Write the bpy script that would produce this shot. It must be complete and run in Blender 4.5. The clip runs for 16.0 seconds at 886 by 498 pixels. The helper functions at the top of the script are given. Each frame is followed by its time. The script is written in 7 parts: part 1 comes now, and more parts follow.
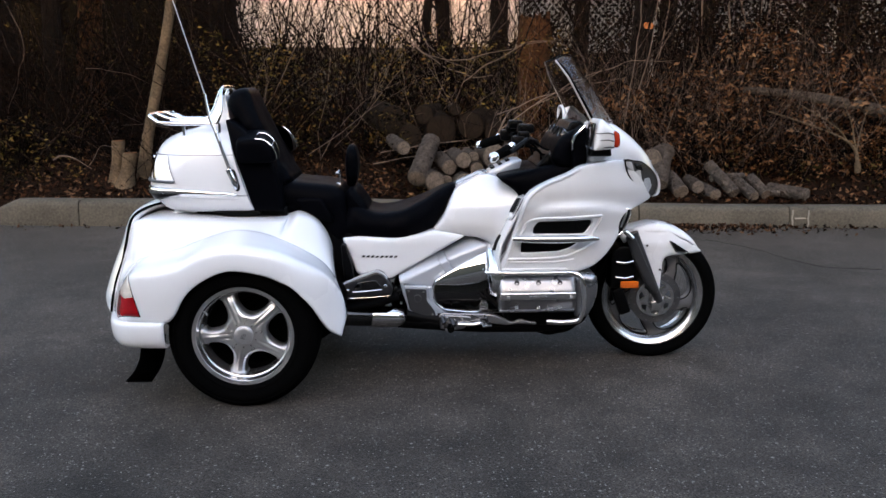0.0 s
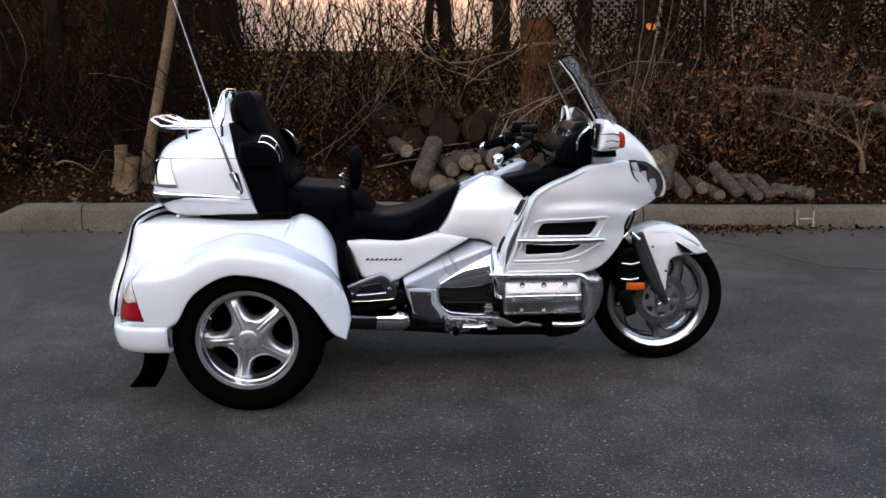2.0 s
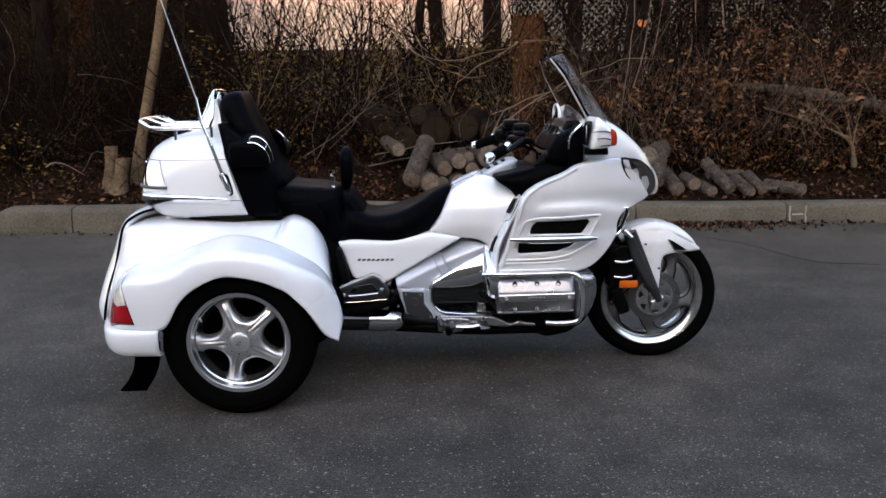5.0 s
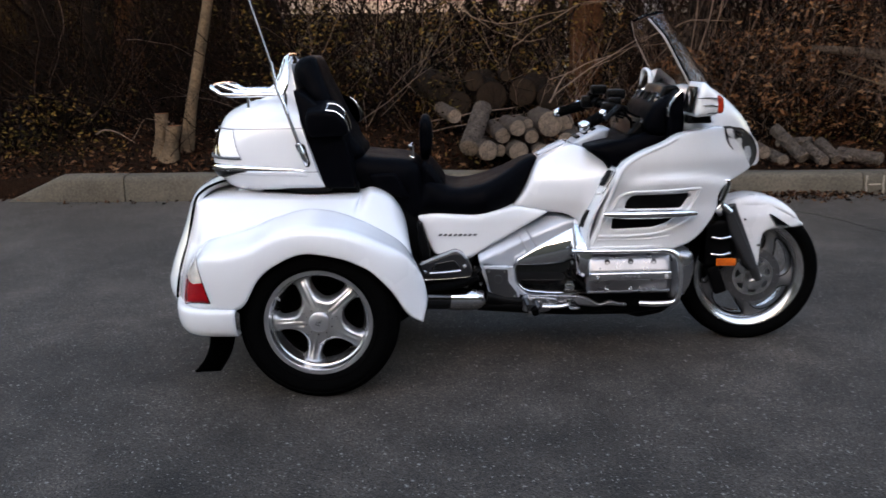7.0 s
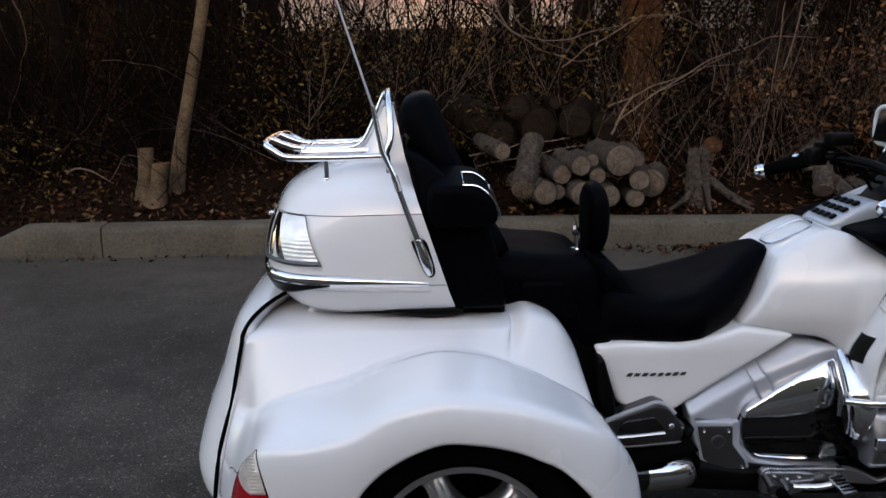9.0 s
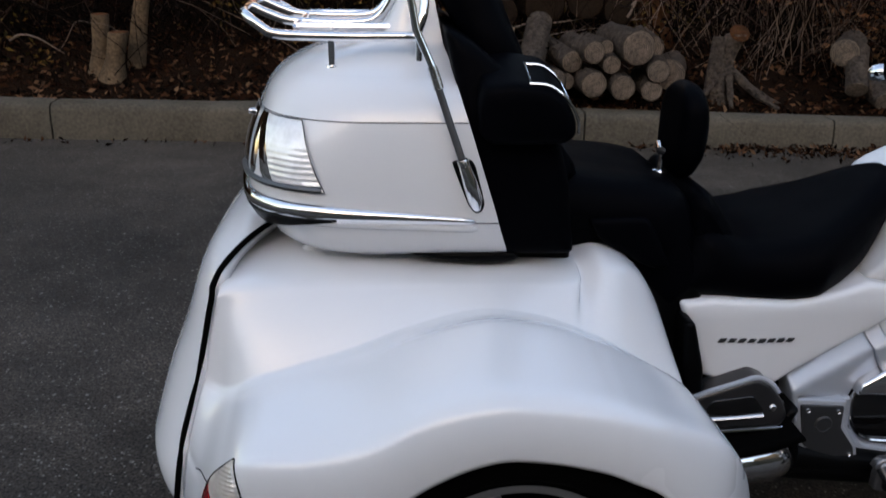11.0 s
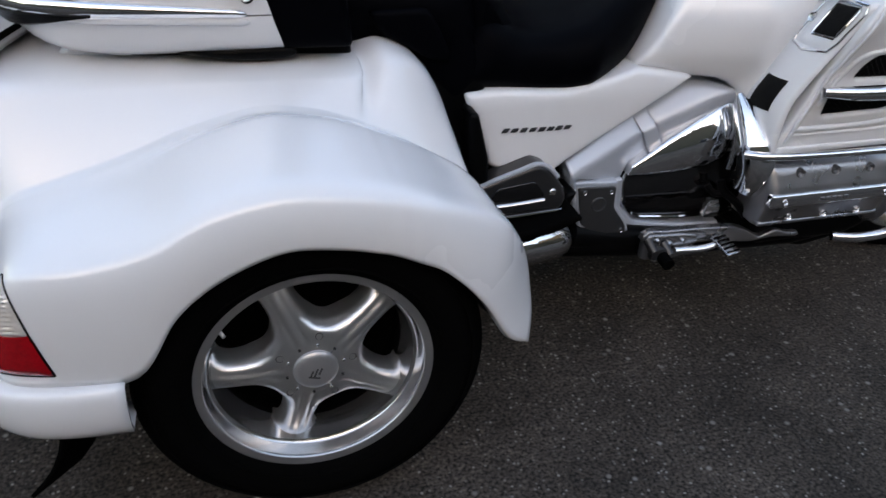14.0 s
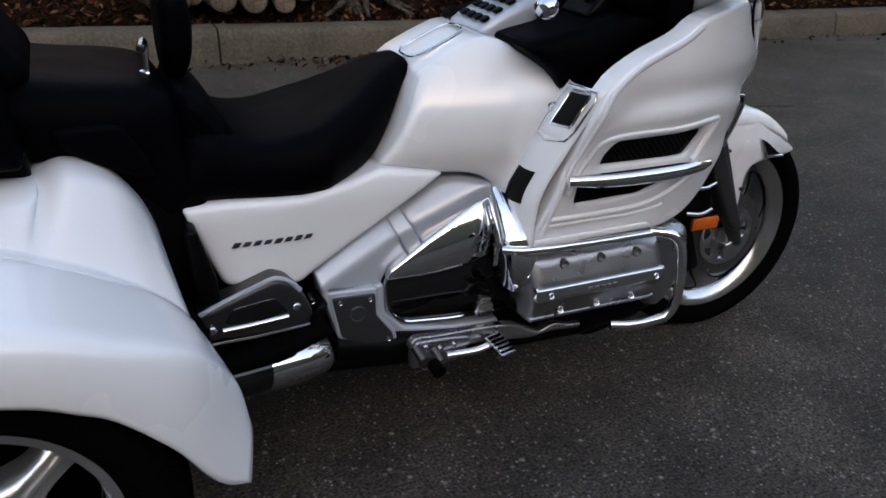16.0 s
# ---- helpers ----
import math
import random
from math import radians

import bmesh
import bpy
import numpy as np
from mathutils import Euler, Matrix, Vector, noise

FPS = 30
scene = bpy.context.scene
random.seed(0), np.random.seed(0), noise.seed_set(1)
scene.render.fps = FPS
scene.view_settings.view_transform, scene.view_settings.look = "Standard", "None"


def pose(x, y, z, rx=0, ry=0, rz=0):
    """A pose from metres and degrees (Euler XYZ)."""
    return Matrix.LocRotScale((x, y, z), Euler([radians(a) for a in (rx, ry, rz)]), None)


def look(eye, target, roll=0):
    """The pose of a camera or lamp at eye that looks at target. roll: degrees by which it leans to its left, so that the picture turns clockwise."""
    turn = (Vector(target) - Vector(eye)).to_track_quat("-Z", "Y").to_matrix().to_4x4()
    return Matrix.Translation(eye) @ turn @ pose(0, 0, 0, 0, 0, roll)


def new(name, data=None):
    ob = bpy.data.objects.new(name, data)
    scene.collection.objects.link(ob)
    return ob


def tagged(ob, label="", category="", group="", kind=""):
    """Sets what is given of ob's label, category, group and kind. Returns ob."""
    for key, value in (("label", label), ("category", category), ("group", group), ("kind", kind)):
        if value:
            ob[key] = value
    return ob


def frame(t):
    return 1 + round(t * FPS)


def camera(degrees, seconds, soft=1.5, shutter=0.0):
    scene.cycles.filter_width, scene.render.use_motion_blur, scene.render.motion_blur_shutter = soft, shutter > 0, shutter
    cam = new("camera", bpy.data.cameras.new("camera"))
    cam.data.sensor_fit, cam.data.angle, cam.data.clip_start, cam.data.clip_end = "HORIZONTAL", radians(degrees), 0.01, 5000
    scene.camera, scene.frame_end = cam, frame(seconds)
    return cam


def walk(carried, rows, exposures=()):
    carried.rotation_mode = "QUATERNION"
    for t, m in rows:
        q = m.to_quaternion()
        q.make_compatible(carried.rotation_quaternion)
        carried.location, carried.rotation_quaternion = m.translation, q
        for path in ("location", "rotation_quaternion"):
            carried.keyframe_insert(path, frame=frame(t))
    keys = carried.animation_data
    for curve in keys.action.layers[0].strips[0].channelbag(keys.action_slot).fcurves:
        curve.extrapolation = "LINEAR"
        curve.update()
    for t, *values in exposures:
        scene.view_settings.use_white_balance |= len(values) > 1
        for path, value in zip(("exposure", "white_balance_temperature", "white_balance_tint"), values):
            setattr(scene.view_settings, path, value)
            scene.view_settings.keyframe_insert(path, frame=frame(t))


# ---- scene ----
cam = camera(56.0, 16.0, soft=1.55, shutter=0.2)
PATH = [
    (0, (0.696, -3.859, 1.299), (0.764, -1.899, 0.907), -0.1),
    (0.5, (0.692, -3.852, 1.293), (0.748, -1.892, 0.9), 0.1),
    (1, (0.692, -3.848, 1.295), (0.746, -1.887, 0.903), 0.2),
    (1.5, (0.69, -3.842, 1.292), (0.754, -1.882, 0.902), 0.1),
    (2, (0.69, -3.839, 1.293), (0.751, -1.878, 0.908), -0.5),
    (2.5, (0.701, -3.828, 1.295), (0.767, -1.869, 0.894), -1.2),
    (3, (0.7, -3.824, 1.298), (0.775, -1.866, 0.9), -0.9),
    (3.5, (0.701, -3.825, 1.299), (0.779, -1.866, 0.902), -1.0),
    (6, (0.68, -3.798, 1.294), (0.751, -1.835, 0.918), -0.8),
    (6.5, (0.604, -3.747, 1.297), (0.682, -1.783, 0.928), -0.2),
    (7, (0.484, -3.6, 1.292), (0.48, -1.655, 0.825), -1.2),
    (7.5, (0.379, -3.268, 1.29), (0.176, -1.328, 0.849), -1.1),
    (8, (0.206, -2.948, 1.306), (0.076, -0.992, 0.907), -3.0),
    (8.2, (0.134, -2.804, 1.323), (0.113, -0.849, 0.899), -4.1),
    (10.3, (-0.205, -1.721, 1.35), (-0.115, 0.228, 0.914), 0.1),
    (10.5, (-0.201, -1.697, 1.337), (-0.104, 0.233, 0.821), 0.4),
    (11, (-0.198, -1.682, 1.29), (-0.07, 0.186, 0.589), 1.0),
    (11.5, (-0.19, -1.682, 1.249), (-0.034, 0.091, 0.339), 2.0),
    (12, (-0.187, -1.694, 1.221), (-0.015, 0.02, 0.205), 2.7),
    (12.5, (-0.185, -1.695, 1.194), (0.027, -0.061, 0.06), 3.8),
    (13, (-0.178, -1.699, 1.186), (0.07, -0.098, 0.014), 3.8),
    (13.5, (-0.158, -1.7, 1.213), (0.219, -0.096, 0.079), 4.3),
    (14, (-0.139, -1.72, 1.232), (0.385, -0.097, 0.188), 3.4),
    (14.5, (-0.111, -1.728, 1.235), (0.515, -0.106, 0.248), 2.9),
    (15, (-0.075, -1.735, 1.249), (0.666, -0.153, 0.275), 3.1),
    (15.5, (0.012, -1.695, 1.232), (0.878, -0.131, 0.334), 2.8),
    (16, (0.228, -1.702, 1.228), (0.979, -0.055, 0.379), 1.9),
]
EXPOSURES = [(0, 3.05, 7100, 20), (6.3, 3.05, 7100, 20), (7.8, 2.68, 7090, 20), (10.3, 2.11, 7130, 19), (12.6, 2.35, 7180, 19), (13.2, 2.41, 7230, 19), (14.4, 2.39, 7230, 19), (15.2, 2.17, 7230, 19), (16, 2.37, 7230, 19)]
walk(cam, [(t, look(eye, target, roll)) for t, eye, target, roll in PATH], EXPOSURES)

# ---- world and sun: a low evening sun, the yard shaded by added unseen blocks ----
world = bpy.data.worlds.new("world")
scene.world = world
world.use_nodes = True
wn, wl = world.node_tree.nodes, world.node_tree.links
sky = wn.new("ShaderNodeTexSky")
sky.sky_type, sky.sun_disc = "NISHITA", False
sky.sun_elevation, sky.sun_rotation = radians(13), radians(190)
sky.air_density, sky.dust_density, sky.ozone_density = 1.2, 2.5, 1.0
wn["Background"].inputs[1].default_value = 0.15
wl.new(sky.outputs[0], wn["Background"].inputs[0])
sun_data = bpy.data.lights.new("sun", "SUN")
sun_data.energy, sun_data.angle, sun_data.color = 2.0, radians(0.6), (1.0, 0.72, 0.48)
sun = new("sun", sun_data)
sun.matrix_world = look((-5, -28, 6.9 + 1.0), (0, 0, 1.0))


# ---- mesh tools ----
def spline(pts, n=6, closed=False):
    """Points on a smooth curve through pts, n to a stretch."""
    p = np.array(pts, float)
    m = len(p)
    out = []
    for i in range(m if closed else m - 1):
        if closed:
            a, b, c, d = p[(i - 1) % m], p[i], p[(i + 1) % m], p[(i + 2) % m]
        else:
            b, c = p[i], p[i + 1]
            a = p[i - 1] if i else 2 * b - c
            d = p[i + 2] if i + 2 < m else 2 * c - b
        for k in range(n):
            t = k / n
            out.append(0.5 * (2 * b + (c - a) * t + (2 * a - 5 * b + 4 * c - d) * t * t + (3 * b - a - 3 * c + d) * t ** 3))
    if not closed:
        out.append(p[-1])
    return np.array(out)


def sheet(bm, grid, close_u=False, close_v=False, flip=False):
    """Faces over a grid of points."""
    vs = [[bm.verts.new(p) for p in row] for row in grid]
    nu, nv = len(vs), len(vs[0])
    for i in range(nu if close_u else nu - 1):
        for j in range(nv if close_v else nv - 1):
            q = (vs[i][j], vs[(i + 1) % nu][j], vs[(i + 1) % nu][(j + 1) % nv], vs[i][(j + 1) % nv])
            bm.faces.new(q[::-1] if flip else q)
    return vs


def tube(bm, path, radius, sides=8, caps=True, flat=1.0):
    """A round bar along path; radius may be a number or one for each point."""
    p = [Vector(q) for q in path]
    n = len(p)
    rad = [radius] * n if isinstance(radius, (int, float)) else list(radius)
    side = None
    rings = []
    for i in range(n):
        d = (p[min(i + 1, n - 1)] - p[max(i - 1, 0)]).normalized()
        if side is None:
            side = d.orthogonal().normalized()
        side = (side - d * side.dot(d)).normalized()
        up = d.cross(side)
        rings.append([p[i] + (side * math.cos(a) + up * math.sin(a) * flat) * rad[i] for a in (2 * math.pi * k / sides for k in range(sides))])
    vs = sheet(bm, rings, close_v=True, flip=True)
    if caps:
        bm.faces.new(vs[0])
        bm.faces.new(vs[-1][::-1])
    return bm


def lathe(bm, profile, m, n=40, closed=False):
    """A turned shape: profile of (radius, along), round the z axis of m."""
    rows = []
    for k in range(n):
        a = 2 * math.pi * k / n
        rows.append([m @ Vector((r * math.cos(a), r * math.sin(a), h)) for r, h in profile])
    sheet(bm, rows, close_u=True, close_v=closed)
    return bm


def box(bm, centre, size, bevel=0.0, m=None):
    made = bmesh.ops.create_cube(bm, size=1.0)["verts"]
    bmesh.ops.scale(bm, vec=size, verts=made)
    if bevel:
        edges = list({e for v in made for e in v.link_edges})
        done = bmesh.ops.bevel(bm, geom=edges, offset=bevel, segments=2, profile=0.5, affect="EDGES")
        made = list({v for f in done["faces"] for v in f.verts} | {v for v in made if v.is_valid})
    bmesh.ops.transform(bm, matrix=(m or Matrix()) @ Matrix.Translation(centre) if m is None else m @ Matrix.Translation(centre), verts=made)
    return bm


def edge_distance(pts, line):
    """How far each of pts lies from the closed line."""
    a = np.array(line)
    b = np.roll(a, -1, 0)
    d = b - a
    p = np.array(pts)[:, None, :]
    t = np.clip(((p - a) * d).sum(2) / np.maximum((d * d).sum(1), 1e-12), 0, 1)
    return np.sqrt((((a + t[..., None] * d) - p) ** 2).sum(2)).min(1)


def inside(pts, line):
    a = np.array(line)
    b = np.roll(a, -1, 0)
    p = np.array(pts)[:, None, :]
    cond = (a[:, 1] > p[..., 1]) != (b[:, 1] > p[..., 1])
    cut = (b[:, 0] - a[:, 0]) * (p[..., 1] - a[:, 1]) / np.where(b[:, 1] == a[:, 1], 1e-9, b[:, 1] - a[:, 1]) + a[:, 0]
    return (cond & (p[..., 0] < cut)).sum(1) % 2 == 1


def fill(line, step=0.015, holes=(), roll=0.0):
    """A flat triangle net inside a closed line, without the holes: points, faces, and the rims of line and holes as point numbers."""
    from mathutils.geometry import delaunay_2d_cdt
    line = [tuple(q) for q in line]
    rims, pts, edges = [], list(line), [(i, (i + 1) % len(line)) for i in range(len(line))]
    for h in holes:
        s = len(pts)
        pts += [tuple(q) for q in h]
        edges += [(s + i, s + (i + 1) % len(h)) for i in range(len(h))]
    a = np.array(line)
    lo, hi = a.min(0), a.max(0)
    gx = np.arange(lo[0] + step / 2, hi[0], step)
    gz = np.arange(lo[1] + step / 2, hi[1], step)
    g = np.array([(x + (step / 2 if j % 2 else 0), z) for j, z in enumerate(gz) for x in gx])
    clear = max(step * 0.45, roll * 1.1)
    if len(g):
        ok = inside(g, line) & (edge_distance(g, line) > clear)
        for h in holes:
            ok &= ~inside(g, h) & (edge_distance(g, h) > clear)
        pts += [tuple(q) for q in g[ok]]
    for k in (0.05, 0.2, 0.5, 1.0) if roll else ():
        for rim in (line, *holes):
            p = np.array(rim)
            d = np.roll(p, -1, 0) - p
            d = d / np.maximum(np.linalg.norm(d, axis=1, keepdims=True), 1e-9)
            d = d + np.roll(d, 1, 0)
            n = np.stack([-d[:, 1], d[:, 0]], 1) / np.maximum(np.linalg.norm(d, axis=1, keepdims=True), 1e-9)
            for q in (p + n * k * roll, p - n * k * roll):
                near = edge_distance(q, line)
                ok = inside(q, line)
                for h in holes:
                    ok &= ~inside(q, h)
                    near = np.minimum(near, edge_distance(q, h))
                ok &= near > k * roll * 0.95
                last = None
                for i, w in enumerate(q):
                    if ok[i]:
                        pts.append(tuple(w))
                        if last == i - 1:
                            edges.append((len(pts) - 2, len(pts) - 1))
                        last = i
    ends = list(range(len(line)))
    out = delaunay_2d_cdt([Vector(q) for q in pts], edges, [ends], 1, 1e-6)
    verts, faces, origin = [tuple(v) for v in out[0]], out[2], out[3]
    where = {}
    for i, o in enumerate(origin):
        for q in o:
            where[q] = i
    if holes:
        c = np.array([np.mean([verts[i] for i in f], 0) for f in faces])
        bad = np.zeros(len(faces), bool)
        for h in holes:
            bad |= inside(c, h)
        faces = [f for f, q in zip(faces, bad) if not q]
    s = len(line)
    rims = [[where[i] for i in range(s)]]
    for h in holes:
        rims.append([where[s + i] for i in range(len(h))])
        s += len(h)
    return np.array(verts), faces, rims


def even(line, r):
    """The closed line with no stretch much longer than its rolled edge is wide."""
    most = min(max(r * 0.7, 0.005), 0.03)
    out = []
    for i, a in enumerate(line):
        b = line[(i + 1) % len(line)]
        k = max(1, math.ceil(math.dist(a, b) / most))
        out += [(a[0] + (b[0] - a[0]) * j / k, a[1] + (b[1] - a[1]) * j / k) for j in range(k)]
    return out


def rounded(d, r):
    """The inward roll of an edge of radius r at distance d from it."""
    k = np.clip(r - d, 0, r)
    return r - np.sqrt(np.maximum(r * r - k * k, 0))


def panel(bm, line, y, r=0.01, depth=0.02, step=0.015, holes=(), both=False):
    """A side panel: the closed line in x and z, its outer face at -y(x, z) with rolled edges, its rim going depth inwards. both: a solid from side to side."""
    line, holes = even(line, r), [even(h, r) for h in holes]
    v, faces, rims = fill(line, step, holes, r)
    yy = y(v[:, 0], v[:, 1]) if callable(y) else np.full(len(v), float(y))
    d = edge_distance(v, line)
    for h in holes:
        d = np.minimum(d, edge_distance(v, h))
    yy = yy - rounded(d, r)
    front = [bm.verts.new((p[0], -q, p[1])) for p, q in zip(v, yy)]
    area = sum((v[f[0]][0] * v[f[1]][1] - v[f[1]][0] * v[f[0]][1]) + (v[f[1]][0] * v[f[2]][1] - v[f[2]][0] * v[f[1]][1]) + (v[f[2]][0] * v[f[0]][1] - v[f[0]][0] * v[f[2]][1]) for f in faces[:50])
    turn = 1 if area > 0 else -1
    for f in faces:
        bm.faces.new([front[i] for i in f][::turn])
    if both:
        back = [bm.verts.new((p[0], q, p[1])) for p, q in zip(v, yy)]
        for f in faces:
            bm.faces.new([back[i] for i in f][::-turn])
        for rim in rims:
            k = len(rim)
            for i in range(k):
                a, b = rim[i], rim[(i + 1) % k]
                steps = 6
                if i == 0:
                    cols = {}
                for q in (a, b):
                    if q not in cols:
                        cols[q] = [front[q]] + [bm.verts.new((v[q][0], -yy[q] + 2 * yy[q] * s / steps, v[q][1])) for s in range(1, steps)] + [back[q]]
                for s in range(steps):
                    bm.faces.new((cols[a][s], cols[b][s], cols[b][s + 1], cols[a][s + 1]))
    else:
        for rim in rims:
            low = {i: bm.verts.new((v[i][0], -yy[i] + depth, v[i][1])) for i in rim}
            k = len(rim)
            for i in range(k):
                a, b = rim[i], rim[(i + 1) % k]
                bm.faces.new((front[a], front[b], low[b], low[a]))
    bmesh.ops.recalc_face_normals(bm, faces=bm.faces)
    return bm


def mirrored(bm):
    """The same shape on the other side of the centre line."""
    out = bm.copy()
    for v in out.verts:
        v.co.y = -v.co.y
    bmesh.ops.reverse_faces(out, faces=out.faces)
    return out


def part(name, bm, material, parent=None, label="", smooth=40):
    """One mesh object from bm, under parent."""
    me = bpy.data.meshes.new(name)
    bm.to_mesh(me)
    bm.free()
    if smooth:
        me.polygons.foreach_set("use_smooth", [True] * len(me.polygons))
        me.set_sharp_from_angle(angle=radians(smooth))
    me.materials.append(material)
    ob = new(name, me)
    ob.parent = parent
    if label:
        tagged(ob, label)
    return ob


def pair(name, bm, material, parent, label=""):
    """A part and its mirror image on the far side."""
    other = mirrored(bm)
    return part(name, bm, material, parent, label), part(name, other, material, parent, label)


def B():
    return bmesh.new()


def arc_line(pts, n=5):
    return [tuple(q) for q in spline(pts, n, True)]


def soft_line(pts, r=0.012, n=4):
    """A closed line with corners cut round."""
    out = []
    m = len(pts)
    for i in range(m):
        p, a, b = Vector(pts[i]), Vector(pts[i - 1]), Vector(pts[(i + 1) % m])
        k = min(r, (a - p).length * 0.45, (b - p).length * 0.45)
        s, e = p + (a - p).normalized() * k, p + (b - p).normalized() * k
        for j in range(n + 1):
            t = j / n
            out.append(tuple((1 - t) ** 2 * s + 2 * t * (1 - t) * p + t * t * e))
    dense = []
    for i, q in enumerate(out):
        w = out[(i + 1) % len(out)]
        dist = math.dist(q, w)
        k = max(1, int(dist / 0.03))
        if dist < 1e-5:
            continue
        dense += [(q[0] + (w[0] - q[0]) * j / k, q[1] + (w[1] - q[1]) * j / k) for j in range(k)]
    return dense


# ---- materials ----
def material(name, colour, rough=0.5, metal=0.0, coat=0.0, bump=0.0, grain=60.0, vary=0.08, patch=4.0, rough_vary=0.1, second=None, spec=0.5, gloss=0.04):
    """A surface with grain and larger patches of tone, in metres."""
    m = bpy.data.materials.new(name)
    m.use_nodes = True
    nt = m.node_tree
    b = nt.nodes["Principled BSDF"]
    co = nt.nodes.new("ShaderNodeTexCoord")
    fine, wide = nt.nodes.new("ShaderNodeTexNoise"), nt.nodes.new("ShaderNodeTexNoise")
    fine.inputs["Scale"].default_value, wide.inputs["Scale"].default_value = grain, patch
    fine.inputs["Detail"].default_value, wide.inputs["Detail"].default_value = 6, 5
    for t in (fine, wide):
        nt.links.new(co.outputs["Object"], t.inputs["Vector"])
    add = nt.nodes.new("ShaderNodeMath")
    add.operation = "ADD"
    nt.links.new(fine.outputs[0], add.inputs[0])
    nt.links.new(wide.outputs[0], add.inputs[1])
    ramp = nt.nodes.new("ShaderNodeMapRange")
    ramp.inputs[1].default_value, ramp.inputs[2].default_value = 0.6, 1.4
    nt.links.new(add.outputs[0], ramp.inputs[0])
    mix = nt.nodes.new("ShaderNodeMix")
    mix.data_type = "RGBA"
    c = np.array(colour[:3])
    c2 = np.array(second[:3]) if second is not None else np.clip(c * (1 + vary), 0, 1)
    c1 = c if second is not None else c * (1 - vary)
    mix.inputs["A"].default_value, mix.inputs["B"].default_value = (*c1, 1), (*c2, 1)
    nt.links.new(ramp.outputs[0], mix.inputs["Factor"])
    colour_out = mix.outputs["Result"]
    nt.links.new(colour_out, b.inputs["Base Color"])
    r = nt.nodes.new("ShaderNodeMapRange")
    r.inputs[1].default_value, r.inputs[2].default_value = 0.3, 0.7
    r.inputs[3].default_value, r.inputs[4].default_value = max(rough - rough_vary / 2, 0.01), min(rough + rough_vary / 2, 1)
    nt.links.new(wide.outputs[0], r.inputs[0])
    nt.links.new(r.outputs[0], b.inputs["Roughness"])
    b.inputs["Metallic"].default_value, b.inputs["Coat Weight"].default_value, b.inputs["Coat Roughness"].default_value = metal, coat, gloss
    b.inputs["Specular IOR Level"].default_value = spec
    if bump:
        k = nt.nodes.new("ShaderNodeBump")
        k.inputs["Strength"].default_value, k.inputs["Distance"].default_value = 1.0, bump
        nt.links.new(fine.outputs[0], k.inputs["Height"])
        nt.links.new(k.outputs[0], b.inputs["Normal"])
    return m


pearl = material("pearl_white_paint", (0.69, 0.70, 0.715), 0.27, 0.0, 1.0, 0.0, 900, 0.03, 1.1, 0.02, second=(0.72, 0.73, 0.745), gloss=0.13)
silver = material("silver_paint", (0.42, 0.45, 0.495), 0.34, 0.25, 0.5, 0.0, 700, 0.05, 5)
chrome = material("chrome", (0.82, 0.82, 0.83), 0.07, 1.0, 0, 0, 300, 0.03, 8, 0.05)
dark_chrome = material("smoked_chrome", (0.035, 0.035, 0.037), 0.09, 0.85, 0.4, 0, 300, 0.05, 8, 0.05)
alloy = material("machined_alloy", (0.54, 0.54, 0.545), 0.19, 0.95, 0, 0.0, 400, 0.05, 12, 0.1)
spoke_alloy = material("satin_alloy", (0.70, 0.70, 0.705), 0.31, 0.93, 0, 0.0, 400, 0.05, 12, 0.1)
lip_alloy = material("turned_lip_alloy", (0.52, 0.52, 0.525), 0.34, 0.9, 0, 0.0, 400, 0.05, 12, 0.08)
board_grey = material("board_grey", (0.022, 0.022, 0.024), 0.34, 0.3, 0.2, 0.0, 300, 0.1, 10)
spoke_grey = material("grey_wheel_paint", (0.16, 0.16, 0.165), 0.38, 0.4, 0.2, 0.0, 300, 0.1, 10)
brushed = material("brushed_steel", (0.12, 0.12, 0.124), 0.42, 0.8, 0, 0.0, 300, 0.1, 10)
cast = material("cast_aluminium", (0.31, 0.31, 0.32), 0.30, 0.9, 0, 0.0003, 500, 0.08, 12)
leather = material("black_leather", (0.0008, 0.0009, 0.0017), 0.50, 0, 0, 0.0006, 420, 0.3, 6, 0.15, spec=0.022)
plastic = material("black_plastic", (0.0018, 0.0018, 0.002), 0.38, 0, 0, 0.0003, 500, 0.2, 6, spec=0.07)
rubber = material("tyre_rubber", (0.0020, 0.0020, 0.0020), 0.85, 0, 0, 0.0004, 260, 0.25, 8, spec=0.012)
hub_bright = material("bright_hub", (0.70, 0.70, 0.70), 0.35, 0.35, 0.2, 0.0, 400, 0.05, 12)
reflector_white = material("bright_reflector", (0.80, 0.80, 0.82), 0.22, 0.35, 0.5, 0.0, 200, 0.12, 30)
hub_satin = material("satin_hub", (0.50, 0.50, 0.51), 0.40, 0.8, 0, 0.0, 400, 0.05, 12)
fork_grey = material("dark_grey_paint", (0.022, 0.023, 0.025), 0.45, 0.1, 0.08, 0, 500, 0.1, 6)
mesh_black = material("black_mesh", (0.004, 0.004, 0.004), 0.7, 0, 0, 0.002, 220, 0.3, 10, spec=0.12)
red_lens = material("red_lens", (0.30, 0.002, 0.006), 0.14, 0, 0.3, 0.0, 200, 0.25, 14)
signal_lens = material("signal_lens", (0.36, 0.022, 0.006), 0.15, 0, 0.8, 0.0, 200, 0.25, 30)
amber_lens = material("amber_lens", (0.62, 0.115, 0.008), 0.15, 0, 1.0, 0.0, 200, 0.2, 30)
